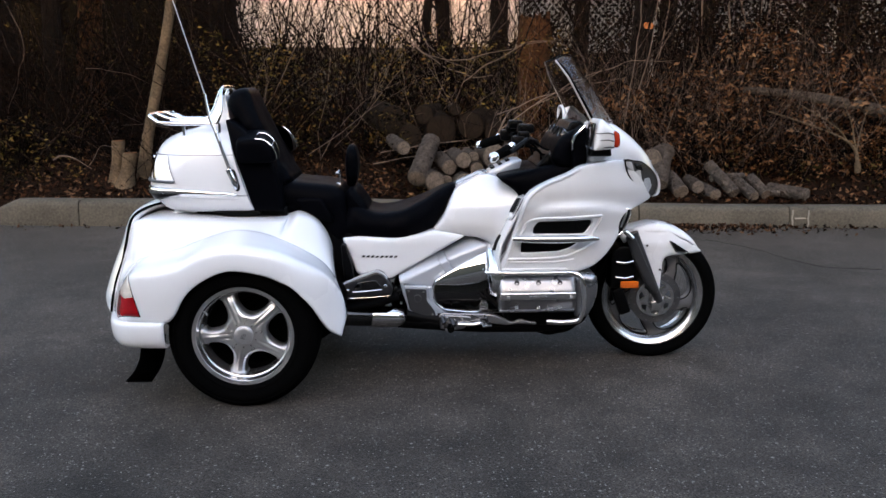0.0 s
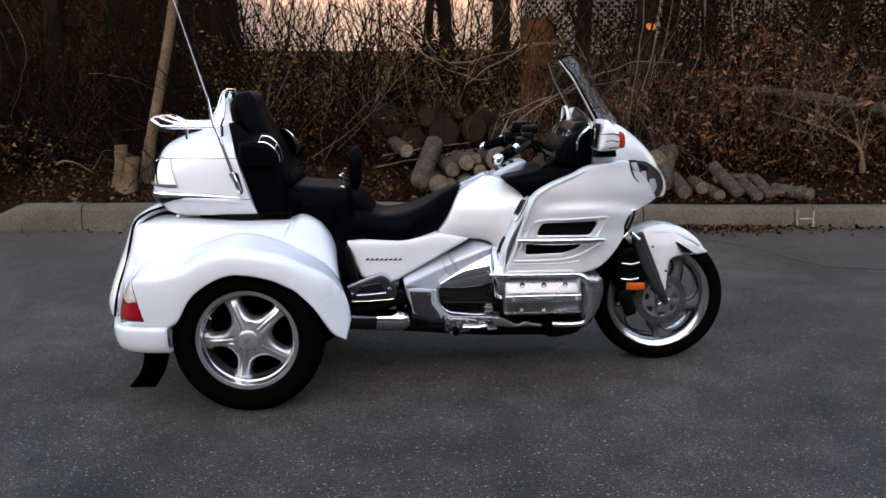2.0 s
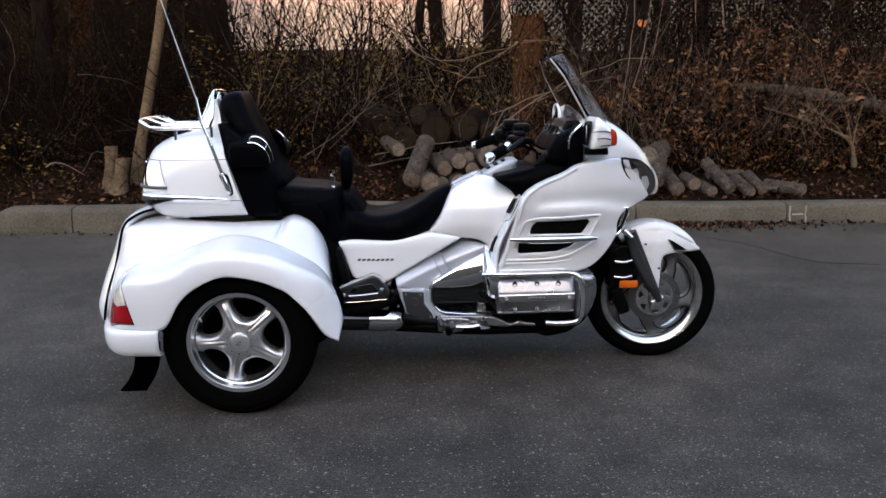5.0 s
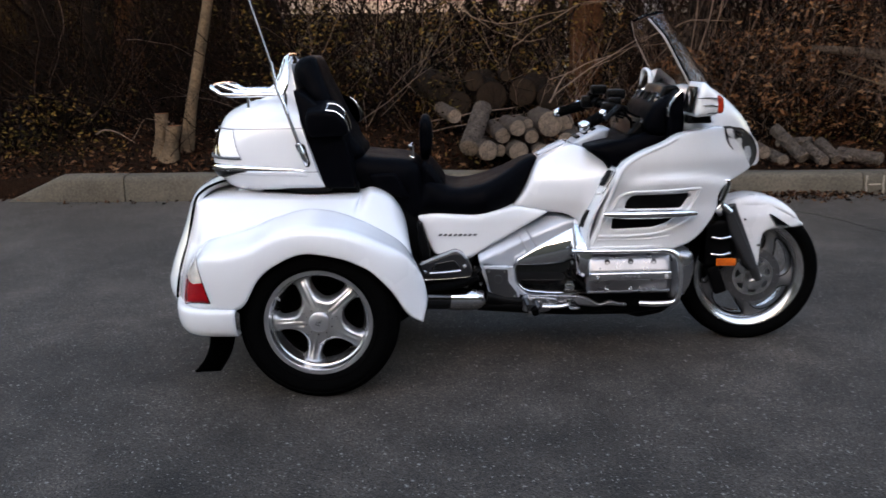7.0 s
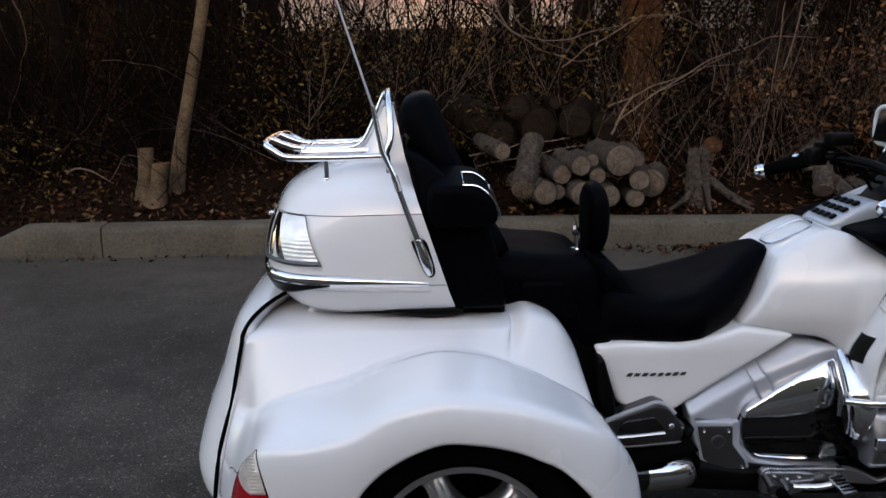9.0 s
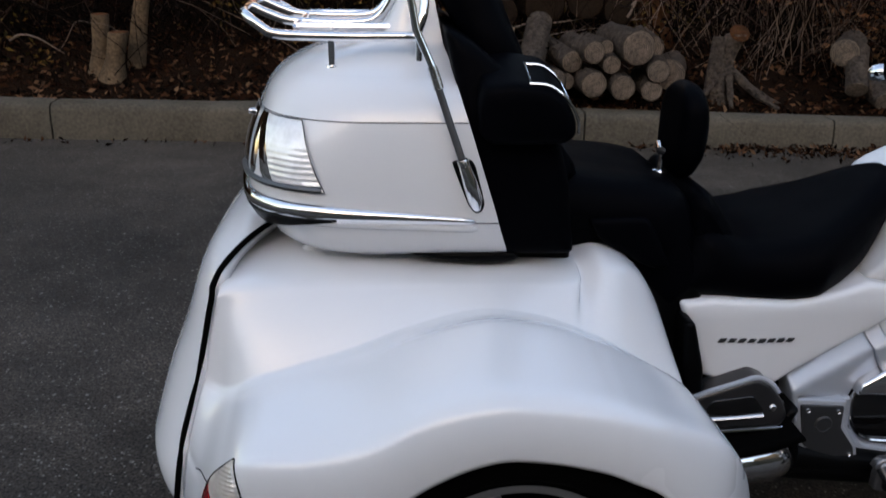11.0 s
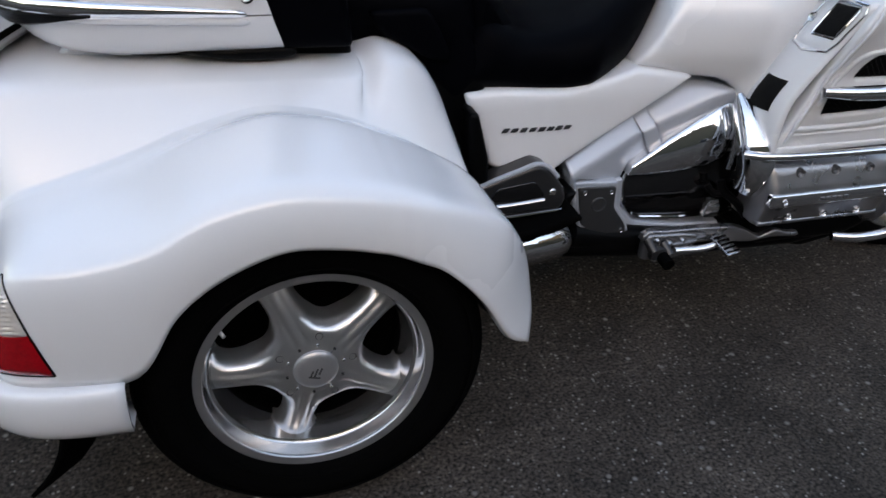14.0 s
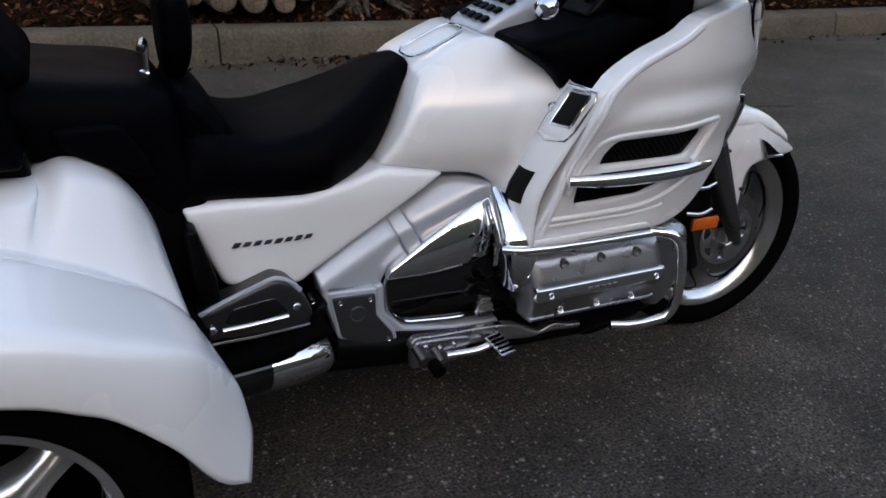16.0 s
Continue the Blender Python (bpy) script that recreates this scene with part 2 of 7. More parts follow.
ribbed_lens = material("ribbed_lens", (0.70, 0.65, 0.59), 0.2, 0.3, 0.6, 0.0, 60, 0.22, 25)
clear_lens = material("clear_lens", (0.84, 0.84, 0.84), 0.14, 0.2, 1.0, 0.0, 60, 0.22, 25)


def asphalt_material():
    """Worn asphalt: dark binder, grey stones of a few millimetres, pale chips, wide worn patches."""
    m = bpy.data.materials.new("asphalt")
    m.use_nodes = True
    nt = m.node_tree
    n, l = nt.nodes, nt.links
    b = n["Principled BSDF"]
    co = n.new("ShaderNodeTexCoord")

    def noise_at(scale, detail, lo, hi, a, z, kind="ShaderNodeTexNoise"):
        t, r = n.new(kind), n.new("ShaderNodeMapRange")
        t.inputs["Scale"].default_value = scale
        t.inputs["Detail"].default_value = detail
        l.new(co.outputs["Object"], t.inputs["Vector"])
        l.new(t.outputs[0], r.inputs[0])
        for i, q in zip((1, 2, 3, 4), (lo, hi, a, z)):
            r.inputs[i].default_value = q
        return t, r

    grit, grain = noise_at(130, 5, .34, .72, 0.0, 1.0)
    _, clump = noise_at(40, 4, .3, .7, .66, 1.34)
    _, worn = noise_at(.8, 7, .3, .7, .40, 1.60)
    _, stain = noise_at(4.5, 6, .3, .7, .58, 1.40)
    mix = n.new("ShaderNodeMix")
    mix.data_type = "RGBA"
    mix.inputs["A"].default_value, mix.inputs["B"].default_value = (.0031, .0026, .0022, 1), (.066, .0547, .045, 1)
    l.new(grain.outputs[0], mix.inputs["Factor"])
    tone = mix.outputs["Result"]
    for k in (clump, worn, stain):
        v = n.new("ShaderNodeVectorMath")
        v.operation = "MULTIPLY"
        l.new(tone, v.inputs[0])
        l.new(k.outputs[0], v.inputs[1])
        tone = v.outputs[0]
    for scale, share, bright in ((120, .86, .24), (62, .965, .20)):
        cell = n.new("ShaderNodeTexVoronoi")
        cell.inputs["Scale"].default_value = scale
        l.new(co.outputs["Object"], cell.inputs["Vector"])
        pick, lit, near, both, stone = n.new("ShaderNodeSeparateColor"), n.new("ShaderNodeMapRange"), n.new("ShaderNodeMapRange"), n.new("ShaderNodeMath"), n.new("ShaderNodeMix")
        l.new(cell.outputs["Color"], pick.inputs[0])
        lit.inputs[1].default_value, lit.inputs[2].default_value = share, 1.0
        l.new(pick.outputs[0], lit.inputs[0])
        near.inputs[1].default_value, near.inputs[2].default_value, near.inputs[3].default_value, near.inputs[4].default_value = .2, .5, 1.0, 0.0
        l.new(cell.outputs["Distance"], near.inputs[0])
        both.operation = "MULTIPLY"
        l.new(lit.outputs[0], both.inputs[0])
        l.new(near.outputs[0], both.inputs[1])
        stone.data_type = "RGBA"
        l.new(both.outputs[0], stone.inputs["Factor"])
        l.new(tone, stone.inputs["A"])
        stone.inputs["B"].default_value = (bright, bright * .95, bright * .88, 1)
        tone = stone.outputs["Result"]
    l.new(tone, b.inputs["Base Color"])
    b.inputs["Roughness"].default_value = .75
    b.inputs["Specular IOR Level"].default_value = .16
    b.inputs["Sheen Weight"].default_value, b.inputs["Sheen Roughness"].default_value = .08, .40
    b.inputs["Sheen Tint"].default_value = (.95, .90, .84, 1)
    k = n.new("ShaderNodeBump")
    k.inputs["Strength"].default_value, k.inputs["Distance"].default_value = 1.0, .0026
    l.new(grit.outputs[0], k.inputs["Height"])
    l.new(k.outputs[0], b.inputs["Normal"])
    return m


asphalt = asphalt_material()
concrete = material("concrete", (0.042, 0.0375, 0.029), 0.85, 0, 0, 0.005, 50, 0.25, 3.2, 0.1, second=(0.110, 0.098, 0.077), spec=0.12)
crack_tar = material("crack_dirt", (0.020, 0.0175, 0.015), 0.9, 0, 0, 0.004, 90, 0.4, 6, second=(0.042, 0.036, 0.030), spec=0.05)
mortar = material("pale_mortar", (0.24, 0.22, 0.18), 0.9, 0, 0, 0.004, 80, 0.25, 12, spec=0.1)
# almost black: the shade inside the woods is put into this colour
woods_shade = material("woods_shade", (0.0022, 0.0018, 0.0014), 0.95, 0, 0, 0.0, 3, 0.5, 1.2, second=(0.007, 0.0055, 0.0035), spec=0.0)
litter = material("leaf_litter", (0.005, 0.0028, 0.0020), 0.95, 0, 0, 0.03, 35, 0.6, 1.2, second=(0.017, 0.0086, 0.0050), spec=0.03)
# bark kept near black: the weak light among the trees is in its colour
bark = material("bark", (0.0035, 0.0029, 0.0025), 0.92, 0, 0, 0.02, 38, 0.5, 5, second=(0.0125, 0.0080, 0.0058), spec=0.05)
pale_bark = material("pale_bark", (0.032, 0.024, 0.016), 0.9, 0, 0, 0.008, 50, 0.35, 7, second=(0.150, 0.106, 0.068), spec=0.06)
red_bark = material("torn_red_bark", (0.016, 0.009, 0.006), 0.92, 0, 0, 0.03, 30, 0.5, 7, second=(0.085, 0.036, 0.016), spec=0.05)
log_bark = material("log_bark", (0.016, 0.0145, 0.013), 0.92, 0, 0, 0.05, 46, 0.45, 18, second=(0.108, 0.086, 0.071), spec=0.05)
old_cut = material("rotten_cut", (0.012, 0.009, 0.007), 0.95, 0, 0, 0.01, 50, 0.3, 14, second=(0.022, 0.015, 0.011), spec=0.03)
cut_wood = material("cut_wood", (0.060, 0.048, 0.039), 0.88, 0, 0, 0.010, 60, 0.3, 26, second=(0.20, 0.160, 0.128), spec=0.08)


def with_rings(m, scale=26.0, depth=0.55):
    """Growth rings round the z axis, laid over the tone of a cut end."""
    nt = m.node_tree
    b = nt.nodes["Principled BSDF"]
    co, wave, ramp, mul = nt.nodes.new("ShaderNodeTexCoord"), nt.nodes.new("ShaderNodeTexWave"), nt.nodes.new("ShaderNodeMapRange"), nt.nodes.new("ShaderNodeVectorMath")
    wave.wave_type, wave.rings_direction = "RINGS", "Z"
    wave.inputs["Scale"].default_value, wave.inputs["Distortion"].default_value, wave.inputs["Detail"].default_value, wave.inputs["Detail Scale"].default_value = scale, 3.0, 3, 1.6
    nt.links.new(co.outputs["Object"], wave.inputs["Vector"])
    ramp.inputs[3].default_value, ramp.inputs[4].default_value = 1 - depth, 1.1
    nt.links.new(wave.outputs[0], ramp.inputs[0])
    old = b.inputs["Base Color"].links[0].from_socket
    mul.operation = "MULTIPLY"
    nt.links.new(old, mul.inputs[0])
    nt.links.new(ramp.outputs[0], mul.inputs[1])
    nt.links.new(mul.outputs[0], b.inputs["Base Color"])


with_rings(cut_wood)
fresh_wood = material("fresh_cut_wood", (0.40, 0.13, 0.035), 0.8, 0, 0, 0.003, 60, 0.2, 9, spec=0.1)
rusty_wood = material("weathered_red_cut", (0.055, 0.026, 0.014), 0.9, 0, 0, 0.006, 50, 0.2, 18, second=(0.15, 0.062, 0.028), spec=0.06)
# brown taken down to near black in place of shade within the brush
twig_shaded = material("twig_shaded", (0.0062, 0.0034, 0.0024), 0.9, 0, 0, 0.0, 60, 0.4, 3, spec=0.04)
twig_mid = material("twig_mid_brown", (0.050, 0.032, 0.024), 0.9, 0, 0, 0.0, 60, 0.45, 3, spec=0.05)
twig_pale = material("twig_pale", (0.135, 0.100, 0.080), 0.9, 0, 0, 0.0, 60, 0.35, 3, spec=0.06)


def leaf_material(name, colours):
    """Dead and green leaves, each of its own tone."""
    m = bpy.data.materials.new(name)
    m.use_nodes = True
    nt = m.node_tree
    b = nt.nodes["Principled BSDF"]
    g = nt.nodes.new("ShaderNodeNewGeometry")
    ramp = nt.nodes.new("ShaderNodeValToRGB")
    while len(ramp.color_ramp.elements) < len(colours):
        ramp.color_ramp.elements.new(0.5)
    for i, (e, c) in enumerate(zip(ramp.color_ramp.elements, colours)):
        e.position, e.color = i / (len(colours) - 1), (*c, 1)
    nt.links.new(g.outputs["Random Per Island"], ramp.inputs[0])
    nt.links.new(ramp.outputs[0], b.inputs["Base Color"])
    b.inputs["Roughness"].default_value = 0.9
    b.inputs["Specular IOR Level"].default_value = 0.06
    return m


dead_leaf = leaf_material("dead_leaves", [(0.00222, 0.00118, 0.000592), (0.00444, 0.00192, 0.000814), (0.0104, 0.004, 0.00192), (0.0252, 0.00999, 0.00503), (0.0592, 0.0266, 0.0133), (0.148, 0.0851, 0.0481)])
# greens lowered so that the depth of the hedge reads as shade
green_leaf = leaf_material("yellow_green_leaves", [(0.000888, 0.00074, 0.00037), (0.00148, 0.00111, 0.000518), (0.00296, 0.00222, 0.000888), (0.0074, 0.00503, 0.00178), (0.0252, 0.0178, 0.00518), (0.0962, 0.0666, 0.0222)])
# inner leaves coloured dark as shaded, front clumps coloured light as lit
shaded_leaf = leaf_material("shaded_dead_leaves", [(0.00111, 0.000666, 0.00037), (0.00222, 0.00104, 0.000518), (0.00444, 0.00192, 0.000962), (0.00962, 0.00385, 0.00192), (0.0222, 0.00925, 0.00459)])
lit_leaf = leaf_material("lit_dead_leaves", [(0.0052, 0.0020, 0.0009), (0.0175, 0.0068, 0.0030), (0.051, 0.0200, 0.0080), (0.118, 0.051, 0.0225), (0.235, 0.134, 0.070)])
vine_leaf = leaf_material("yellowing_vine_leaves", [(0.012, 0.009, 0.003), (0.030, 0.022, 0.006), (0.065, 0.048, 0.012), (0.11, 0.055, 0.018), (0.19, 0.135, 0.040)])
siding = material("pink_siding", (0.74, 0.59, 0.51), 0.8, 0, 0, 0.0, 50, 0.08, 1.5, spec=0.2)
lattice = material("grey_lattice", (0.36, 0.35, 0.34), 0.8, 0, 0, 0.0, 60, 0.12, 2, spec=0.2)

glass = bpy.data.materials.new("tinted_screen")
glass.use_nodes = True
gb = glass.node_tree.nodes["Principled BSDF"]
gb.inputs["Base Color"].default_value = (0.97, 0.95, 0.93, 1)
gb.inputs["Roughness"].default_value, gb.inputs["Transmission Weight"].default_value, gb.inputs["IOR"].default_value = 0.02, 1.0, 1.14


screen_rim = material("frosted_plastic_edge", (0.34, 0.29, 0.27), 0.3, 0, 0.3, 0, 200, 0.15, 9)


# ---- ground, kerb, bank ----
KERB = [(-3.53, 4.0), (-2.5, 3.87), (0.0, 3.74), (3.4, 3.53), (5.2, 3.40), (9.0, 3.15), (16.0, 2.7)]


def kerb_y(x):
    return float(np.interp(x, [k[0] for k in KERB], [k[1] for k in KERB]))


def kerb_h(x):
    return float(np.interp(x, [0.0, 3.5], [0.235, 0.19]))


def bank_z(x, y):
    """The height of the earth bank behind the kerb."""
    d = y - kerb_y(x) - 0.2
    fade = min(max((x + 4.4) / 0.9, 0), 1)
    h = (kerb_h(x) - .02) * fade + 0.55 * (1 - math.exp(-max(d, 0) / 2.2)) + 0.05 * noise.noise((x * 1.3, y * 1.3, 0)) + 0.02 * noise.noise((x * 5, y * 5, 3))
    return max(h, .015) if d > 0 else (kerb_h(x) - .02) * fade - 0.03 * fade + .004


bm = B()
ys = [-600, -120, -40, -15, -8, -5, -4, -3, -2, -1, 0, 1, 2, 3, 4, 5, 8, 15, 40, 120, 600]
xs = [-600, -120, -40, -15, -8, -5, -3, -2, -1, 0, 1, 2, 3, 5, 8, 15, 40, 120, 600]
sheet(bm, [[(x, y, 0) for y in ys] for x in xs])
ground = tagged(part("ground", bm, asphalt, smooth=0), "dark grey worn asphalt of a parking lot", "ground", kind="structure")

bm = B()
rows = []
for i in range(131):
    x = -10 + 22 * i / 130
    rows.append([(x, kerb_y(x) + 0.165, -.06)] + [(x, kerb_y(x) + 0.17 + s, bank_z(x, kerb_y(x) + 0.17 + s) if s < 30 else 1.0) for s in [0, 0.06, 0.12, 0.2, 0.3, 0.45, 0.6, 0.8, 1.0, 1.3, 1.6, 2, 2.5, 3, 4, 5.5, 8, 14, 40]])
sheet(bm, rows)
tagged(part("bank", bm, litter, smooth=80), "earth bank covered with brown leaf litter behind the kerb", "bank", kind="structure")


def kerb_piece(x0, x1, parent, ramp=False):
    bm = B()
    prof = [(0.0, 0.0), (0.012, 0.13), (0.025, 0.158), (0.045, 0.168), (0.19, 0.172), (0.20, 0.165), (0.20, -0.05), (0.0, -0.05)]
    n = max(4, int((x1 - x0) / 0.12))
    rows = []
    for i in range(n + 1):
        x = x0 + (x1 - x0) * i / n
        k = 0.05 + 0.95 * min(i / n * 2.2, 1) if ramp else 1.0
        rows.append([(x, kerb_y(x) + a + 0.004 * noise.noise((x * 9, a * 30, b * 30)), b * k * kerb_h(x) / 0.172 + (0.004 * noise.noise((x * 7, b * 20, 5)) if b > 0.1 else 0)) for a, b in prof])
    vs = sheet(bm, rows, close_v=True, flip=True)
    bm.faces.new(vs[0][::-1]), bm.faces.new(vs[-1])
    bmesh.ops.recalc_face_normals(bm, faces=bm.faces)
    return part("kerb_stone", bm, concrete, parent)


kerb = tagged(new("kerb"), "weathered grey concrete kerb with mortar joints", "kerb", kind="structure")
cuts = [-3.53, -2.4, -0.7, 1.1, 2.75, 4.1, 4.27, 6.0, 8.0, 10.5, 13.0]
for i, (a, b) in enumerate(zip(cuts, cuts[1:])):
    kerb_piece(a, b - 0.012, kerb, i == 0)

for x in (4.12, 4.262):
    bm = B()
    y, h = kerb_y(x), kerb_h(x)
    tube(bm, [(x + .004 * math.sin(q * 9), y + .012 * q - .001, h * (.05 + .8 * q)) for q in (0, .25, .5, .75, 1)], .013, 6, flat=.5)
    part("mortar_joint", bm, mortar, kerb, "pale smeared mortar")
bm = B()
x = 4.19
tube(bm, [(x - .05, kerb_y(x) + .005, .085), (x + .05, kerb_y(x) + .005, .088)], .009, 6, flat=.5)
part("mortar_joint", bm, mortar, kerb, "pale smeared mortar")

# cracks in the asphalt
for pts in ([(3.14, 2.93), (3.37, 2.55), (3.57, 1.92), (3.98, 1.75)],):
    bm = B()
    path = spline(pts, 10)
    tube(bm, [(x + .035 * noise.noise((x * 11, y * 11, 1)), y + .035 * noise.noise((x * 11, y * 11, 4)), .0) for x, y in path], .0045, 6, flat=.12)
    tagged(part("crack", bm, crack_tar, ground), "dark crack filled with dirt")

# unseen blocks added behind and beside the yard to keep evening sun and low sky off it
bm = B()
TOP = 9.2
box(bm, (-4, -17, TOP / 2), (84, 4, TOP), 0.0)
box(bm, (-24, -2, 1.5), (2, 26, 3), 0.0)
box(bm, (27, -2, 6), (2, 26, 12), 0.0)
tagged(part("light_blocks", bm, concrete, smooth=0), "unseen concrete blocks added to keep low sun and side sky off the yard", "wall", kind="structure")

# ---- the trike ----
trike = tagged(new("trike"), "pearl white three-wheeled touring motorcycle parked on asphalt", "motor trike")

# rear body: stations from the front tip of the wing round to the seam, each deck edge, crease, ridge, arch edge, deck rise, lip
STATIONS = [
    ((.346, -.20, .44), (.376, -.40, .40), (.416, -.545, .362), (.398, -.602, .290), .012, 0),
    ((.330, -.235, .590), (.348, -.388, .500), (.396, -.548, .450), (.348, -.634, .332), .012, .4),
    ((.290, -.258, .678), (.300, -.388, .556), (.332, -.600, .545), (.286, -.654, .428), .012, .9),
    ((.246, -.278, .720), (.224, -.396, .610), (.226, -.634, .606), (.214, -.665, .506), .012, 1),
    ((.194, -.298, .735), (.168, -.400, .642), (.168, -.645, .632), (.164, -.668, .534), .014, 1),
    ((.152, -.274, .722), (.136, -.400, .656), (.138, -.646, .642), (.134, -.668, .548), .014, 1),
    ((.137, -0.323, 0.719), (.110, -.400, .668), (.108, -.648, .649), (.104, -.668, .558), 0.012, 1),
    ((.050, -0.328, 0.722), (.044, -.402, .690), (.040, -.648, .660), (.035, -.668, .573), 0.012, .9),
    ((-.06, -0.332, 0.724), (-.052, -.404, .700), (-.045, -.648, .665), (-.045, -.668, .576), 0.012, .7),
    ((-.19, -0.336, 0.728), (-.168, -.414, .674), (-.145, -.648, .640), (-.135, -.666, .538), 0.013, .35),
    ((-.29, -0.34, 0.731), (-.264, -.426, .640), (-.230, -.650, .594), (-.204, -.664, .480), 0.014, .1),
    ((-.37, -0.344, 0.732), (-.350, -.438, .618), (-.315, -.650, .568), (-.272, -.660, .376), 0.015, 0),
    ((-.425, -0.348, 0.731), (-.422, -.442, .598), (-.408, -.640, .560), (-.380, -.651, .372), 0.014, 0),
    ((-.458, -0.351, 0.729), (-.460, -.434, .576), (-.462, -.592, .512), (-.455, -.628, .371), 0.012, 0),
    ((-.478, -0.354, 0.725), (-.492, -.406, .566), (-.512, -.508, .462), (-.508, -.562, .368), 0.01, 0),
    ((-.490, -0.356, 0.718), (-.518, -.392, .575), (-.549, -.430, .455), (-.560, -.455, .365), 0.01, 0),
]


def station_curve(s):
    d, c, r, e = (np.array(q) for q in s[:4])
    rise, lip = s[4], s[5]
    up, out = np.array((0, 0, 1.0)), np.array((0, -1.0, 0))
    back = np.array((-.01, 0, 0))
    pts = [np.array((d[0], 0, d[2] + rise + .006)) + back, np.array((d[0], d[1] * .55, d[2] + rise)) + back * .6, np.array((d[0], d[1] * .84, d[2] + rise * .68)) + back * .2,
           d, d * .80 + c * .20 + out * .005, d * .50 + c * .50 + out * .005, d * .22 + c * .78 + out * .002, d * .07 + c * .93, c, c * .93 + r * .07 - up * .001,
           c * .86 + r * .14 + up * (.001 + .004 * lip), c * .79 + r * .21 + up * (.003 + .013 * lip), c * .70 + r * .30 + up * (.005 + .014 * lip), c * .50 + r * .50 + up * (.008 + .007 * lip), c * .25 + r * .75 + up * .010, c * .08 + r * .92 + up * .007,
           r, r * .86 + e * .14 + out * .008, r * .6 + e * .4 + out * .010, r * .3 + e * .7 + out * .007, e]
    return spline(pts, 4)


def body_surface(n=6):
    curves = np.array([station_curve(s) for s in STATIONS])
    return np.array([spline(curves[:, j], n) for j in range(curves.shape[1])]).transpose(1, 0, 2)


BODY = body_surface()
bm = B()
left = BODY[:, ::-1].copy()
far = BODY[:, 1:].copy()
far[..., 1] *= -1
full = np.concatenate([left, far], 1)
sheet(bm, full, flip=False)
bmesh.ops.recalc_face_normals(bm, faces=bm.faces)
rear_body = part("rear_body", bm, pearl, trike, "pearl white moulded rear body with flared wheel arches", smooth=60)
sol = rear_body.modifiers.new("thickness", "SOLIDIFY")
sol.thickness, sol.offset = 0.014, -1

# dark liner under the rear body
bm = B()
inner = full.copy()
mid = np.array((0.0, 0.0, 0.42))
inner = mid + (inner - mid) * np.array((0.93, 0.88, 0.90))
sheet(bm, inner[3:-2])
part("wheel_well_liner", bm, plastic, trike, "matt black plastic")
for y0, y1 in ((-0.41, -0.40), (0.40, 0.41)):
    bm = B()
    panel(bm, soft_line([(-0.36, 0.28), (-0.36, 0.52), (-.2, .60), (0.15, 0.62), (0.26, 0.50), (0.31, 0.30)], 0.05), 0.40, 0.01, 0.02, 0.05)
    part("wheel_well_wall", bm if y0 < 0 else mirrored(bm), plastic, trike)


# tail lamps on the rear corners: an outline in a plane facing them, laid onto the body
from mathutils.bvhtree import BVHTree
SKIN = BVHTree.FromPolygons([tuple(p) for row in BODY for p in row], [(i * BODY.shape[1] + j, (i + 1) * BODY.shape[1] + j, (i + 1) * BODY.shape[1] + j + 1, i * BODY.shape[1] + j + 1) for i in range(BODY.shape[0] - 1) for j in range(BODY.shape[1] - 1)])
LAMP_N = Vector((-.302, -.855, .422)).normalized()
LAMP_U = Vector((.943, -.333, 0)).normalized()
LAMP_V = Vector((.1406, .3983, .9064)).normalized()
LAMP_O = Vector((-.44, -.58, .45))


def on_lamp(a, b, lift):
    """The point of the body at (a, b) of the lamp's plane, raised by lift."""
    q = LAMP_O + LAMP_U * a + LAMP_V * b
    hit, n, _, _ = SKIN.ray_cast(q + LAMP_N * .4, -LAMP_N)
    hit = hit if hit is not None else q
    return np.array(hit + LAMP_N * lift)


LAMP_RIGHT = spline([(.074, -.071), (.063, -.035), (.050, .006), (.036, .046), (.020, .084)], 6)
LAMP_LEFT = spline([(-.064, -.076), (-.074, -.052), (-.066, -.010), (-.040, .040), (.017, .084)], 6)


def lamp_at(u, v):
    """u from the inner edge to the outer edge, v upwards."""
    i = min(v * (len(LAMP_RIGHT) - 1), len(LAMP_RIGHT) - 1.001)
    k = int(i)
    p = LAMP_LEFT[k] + (LAMP_LEFT[k + 1] - LAMP_LEFT[k]) * (i - k)
    q = LAMP_RIGHT[k] + (LAMP_RIGHT[k + 1] - LAMP_RIGHT[k]) * (i - k)
    return p + (q - p) * u


def lamp_split(u):
    """The height at which the red lens meets the clear one."""
    return .78 - .33 * min(1, u * 1.5) ** .8


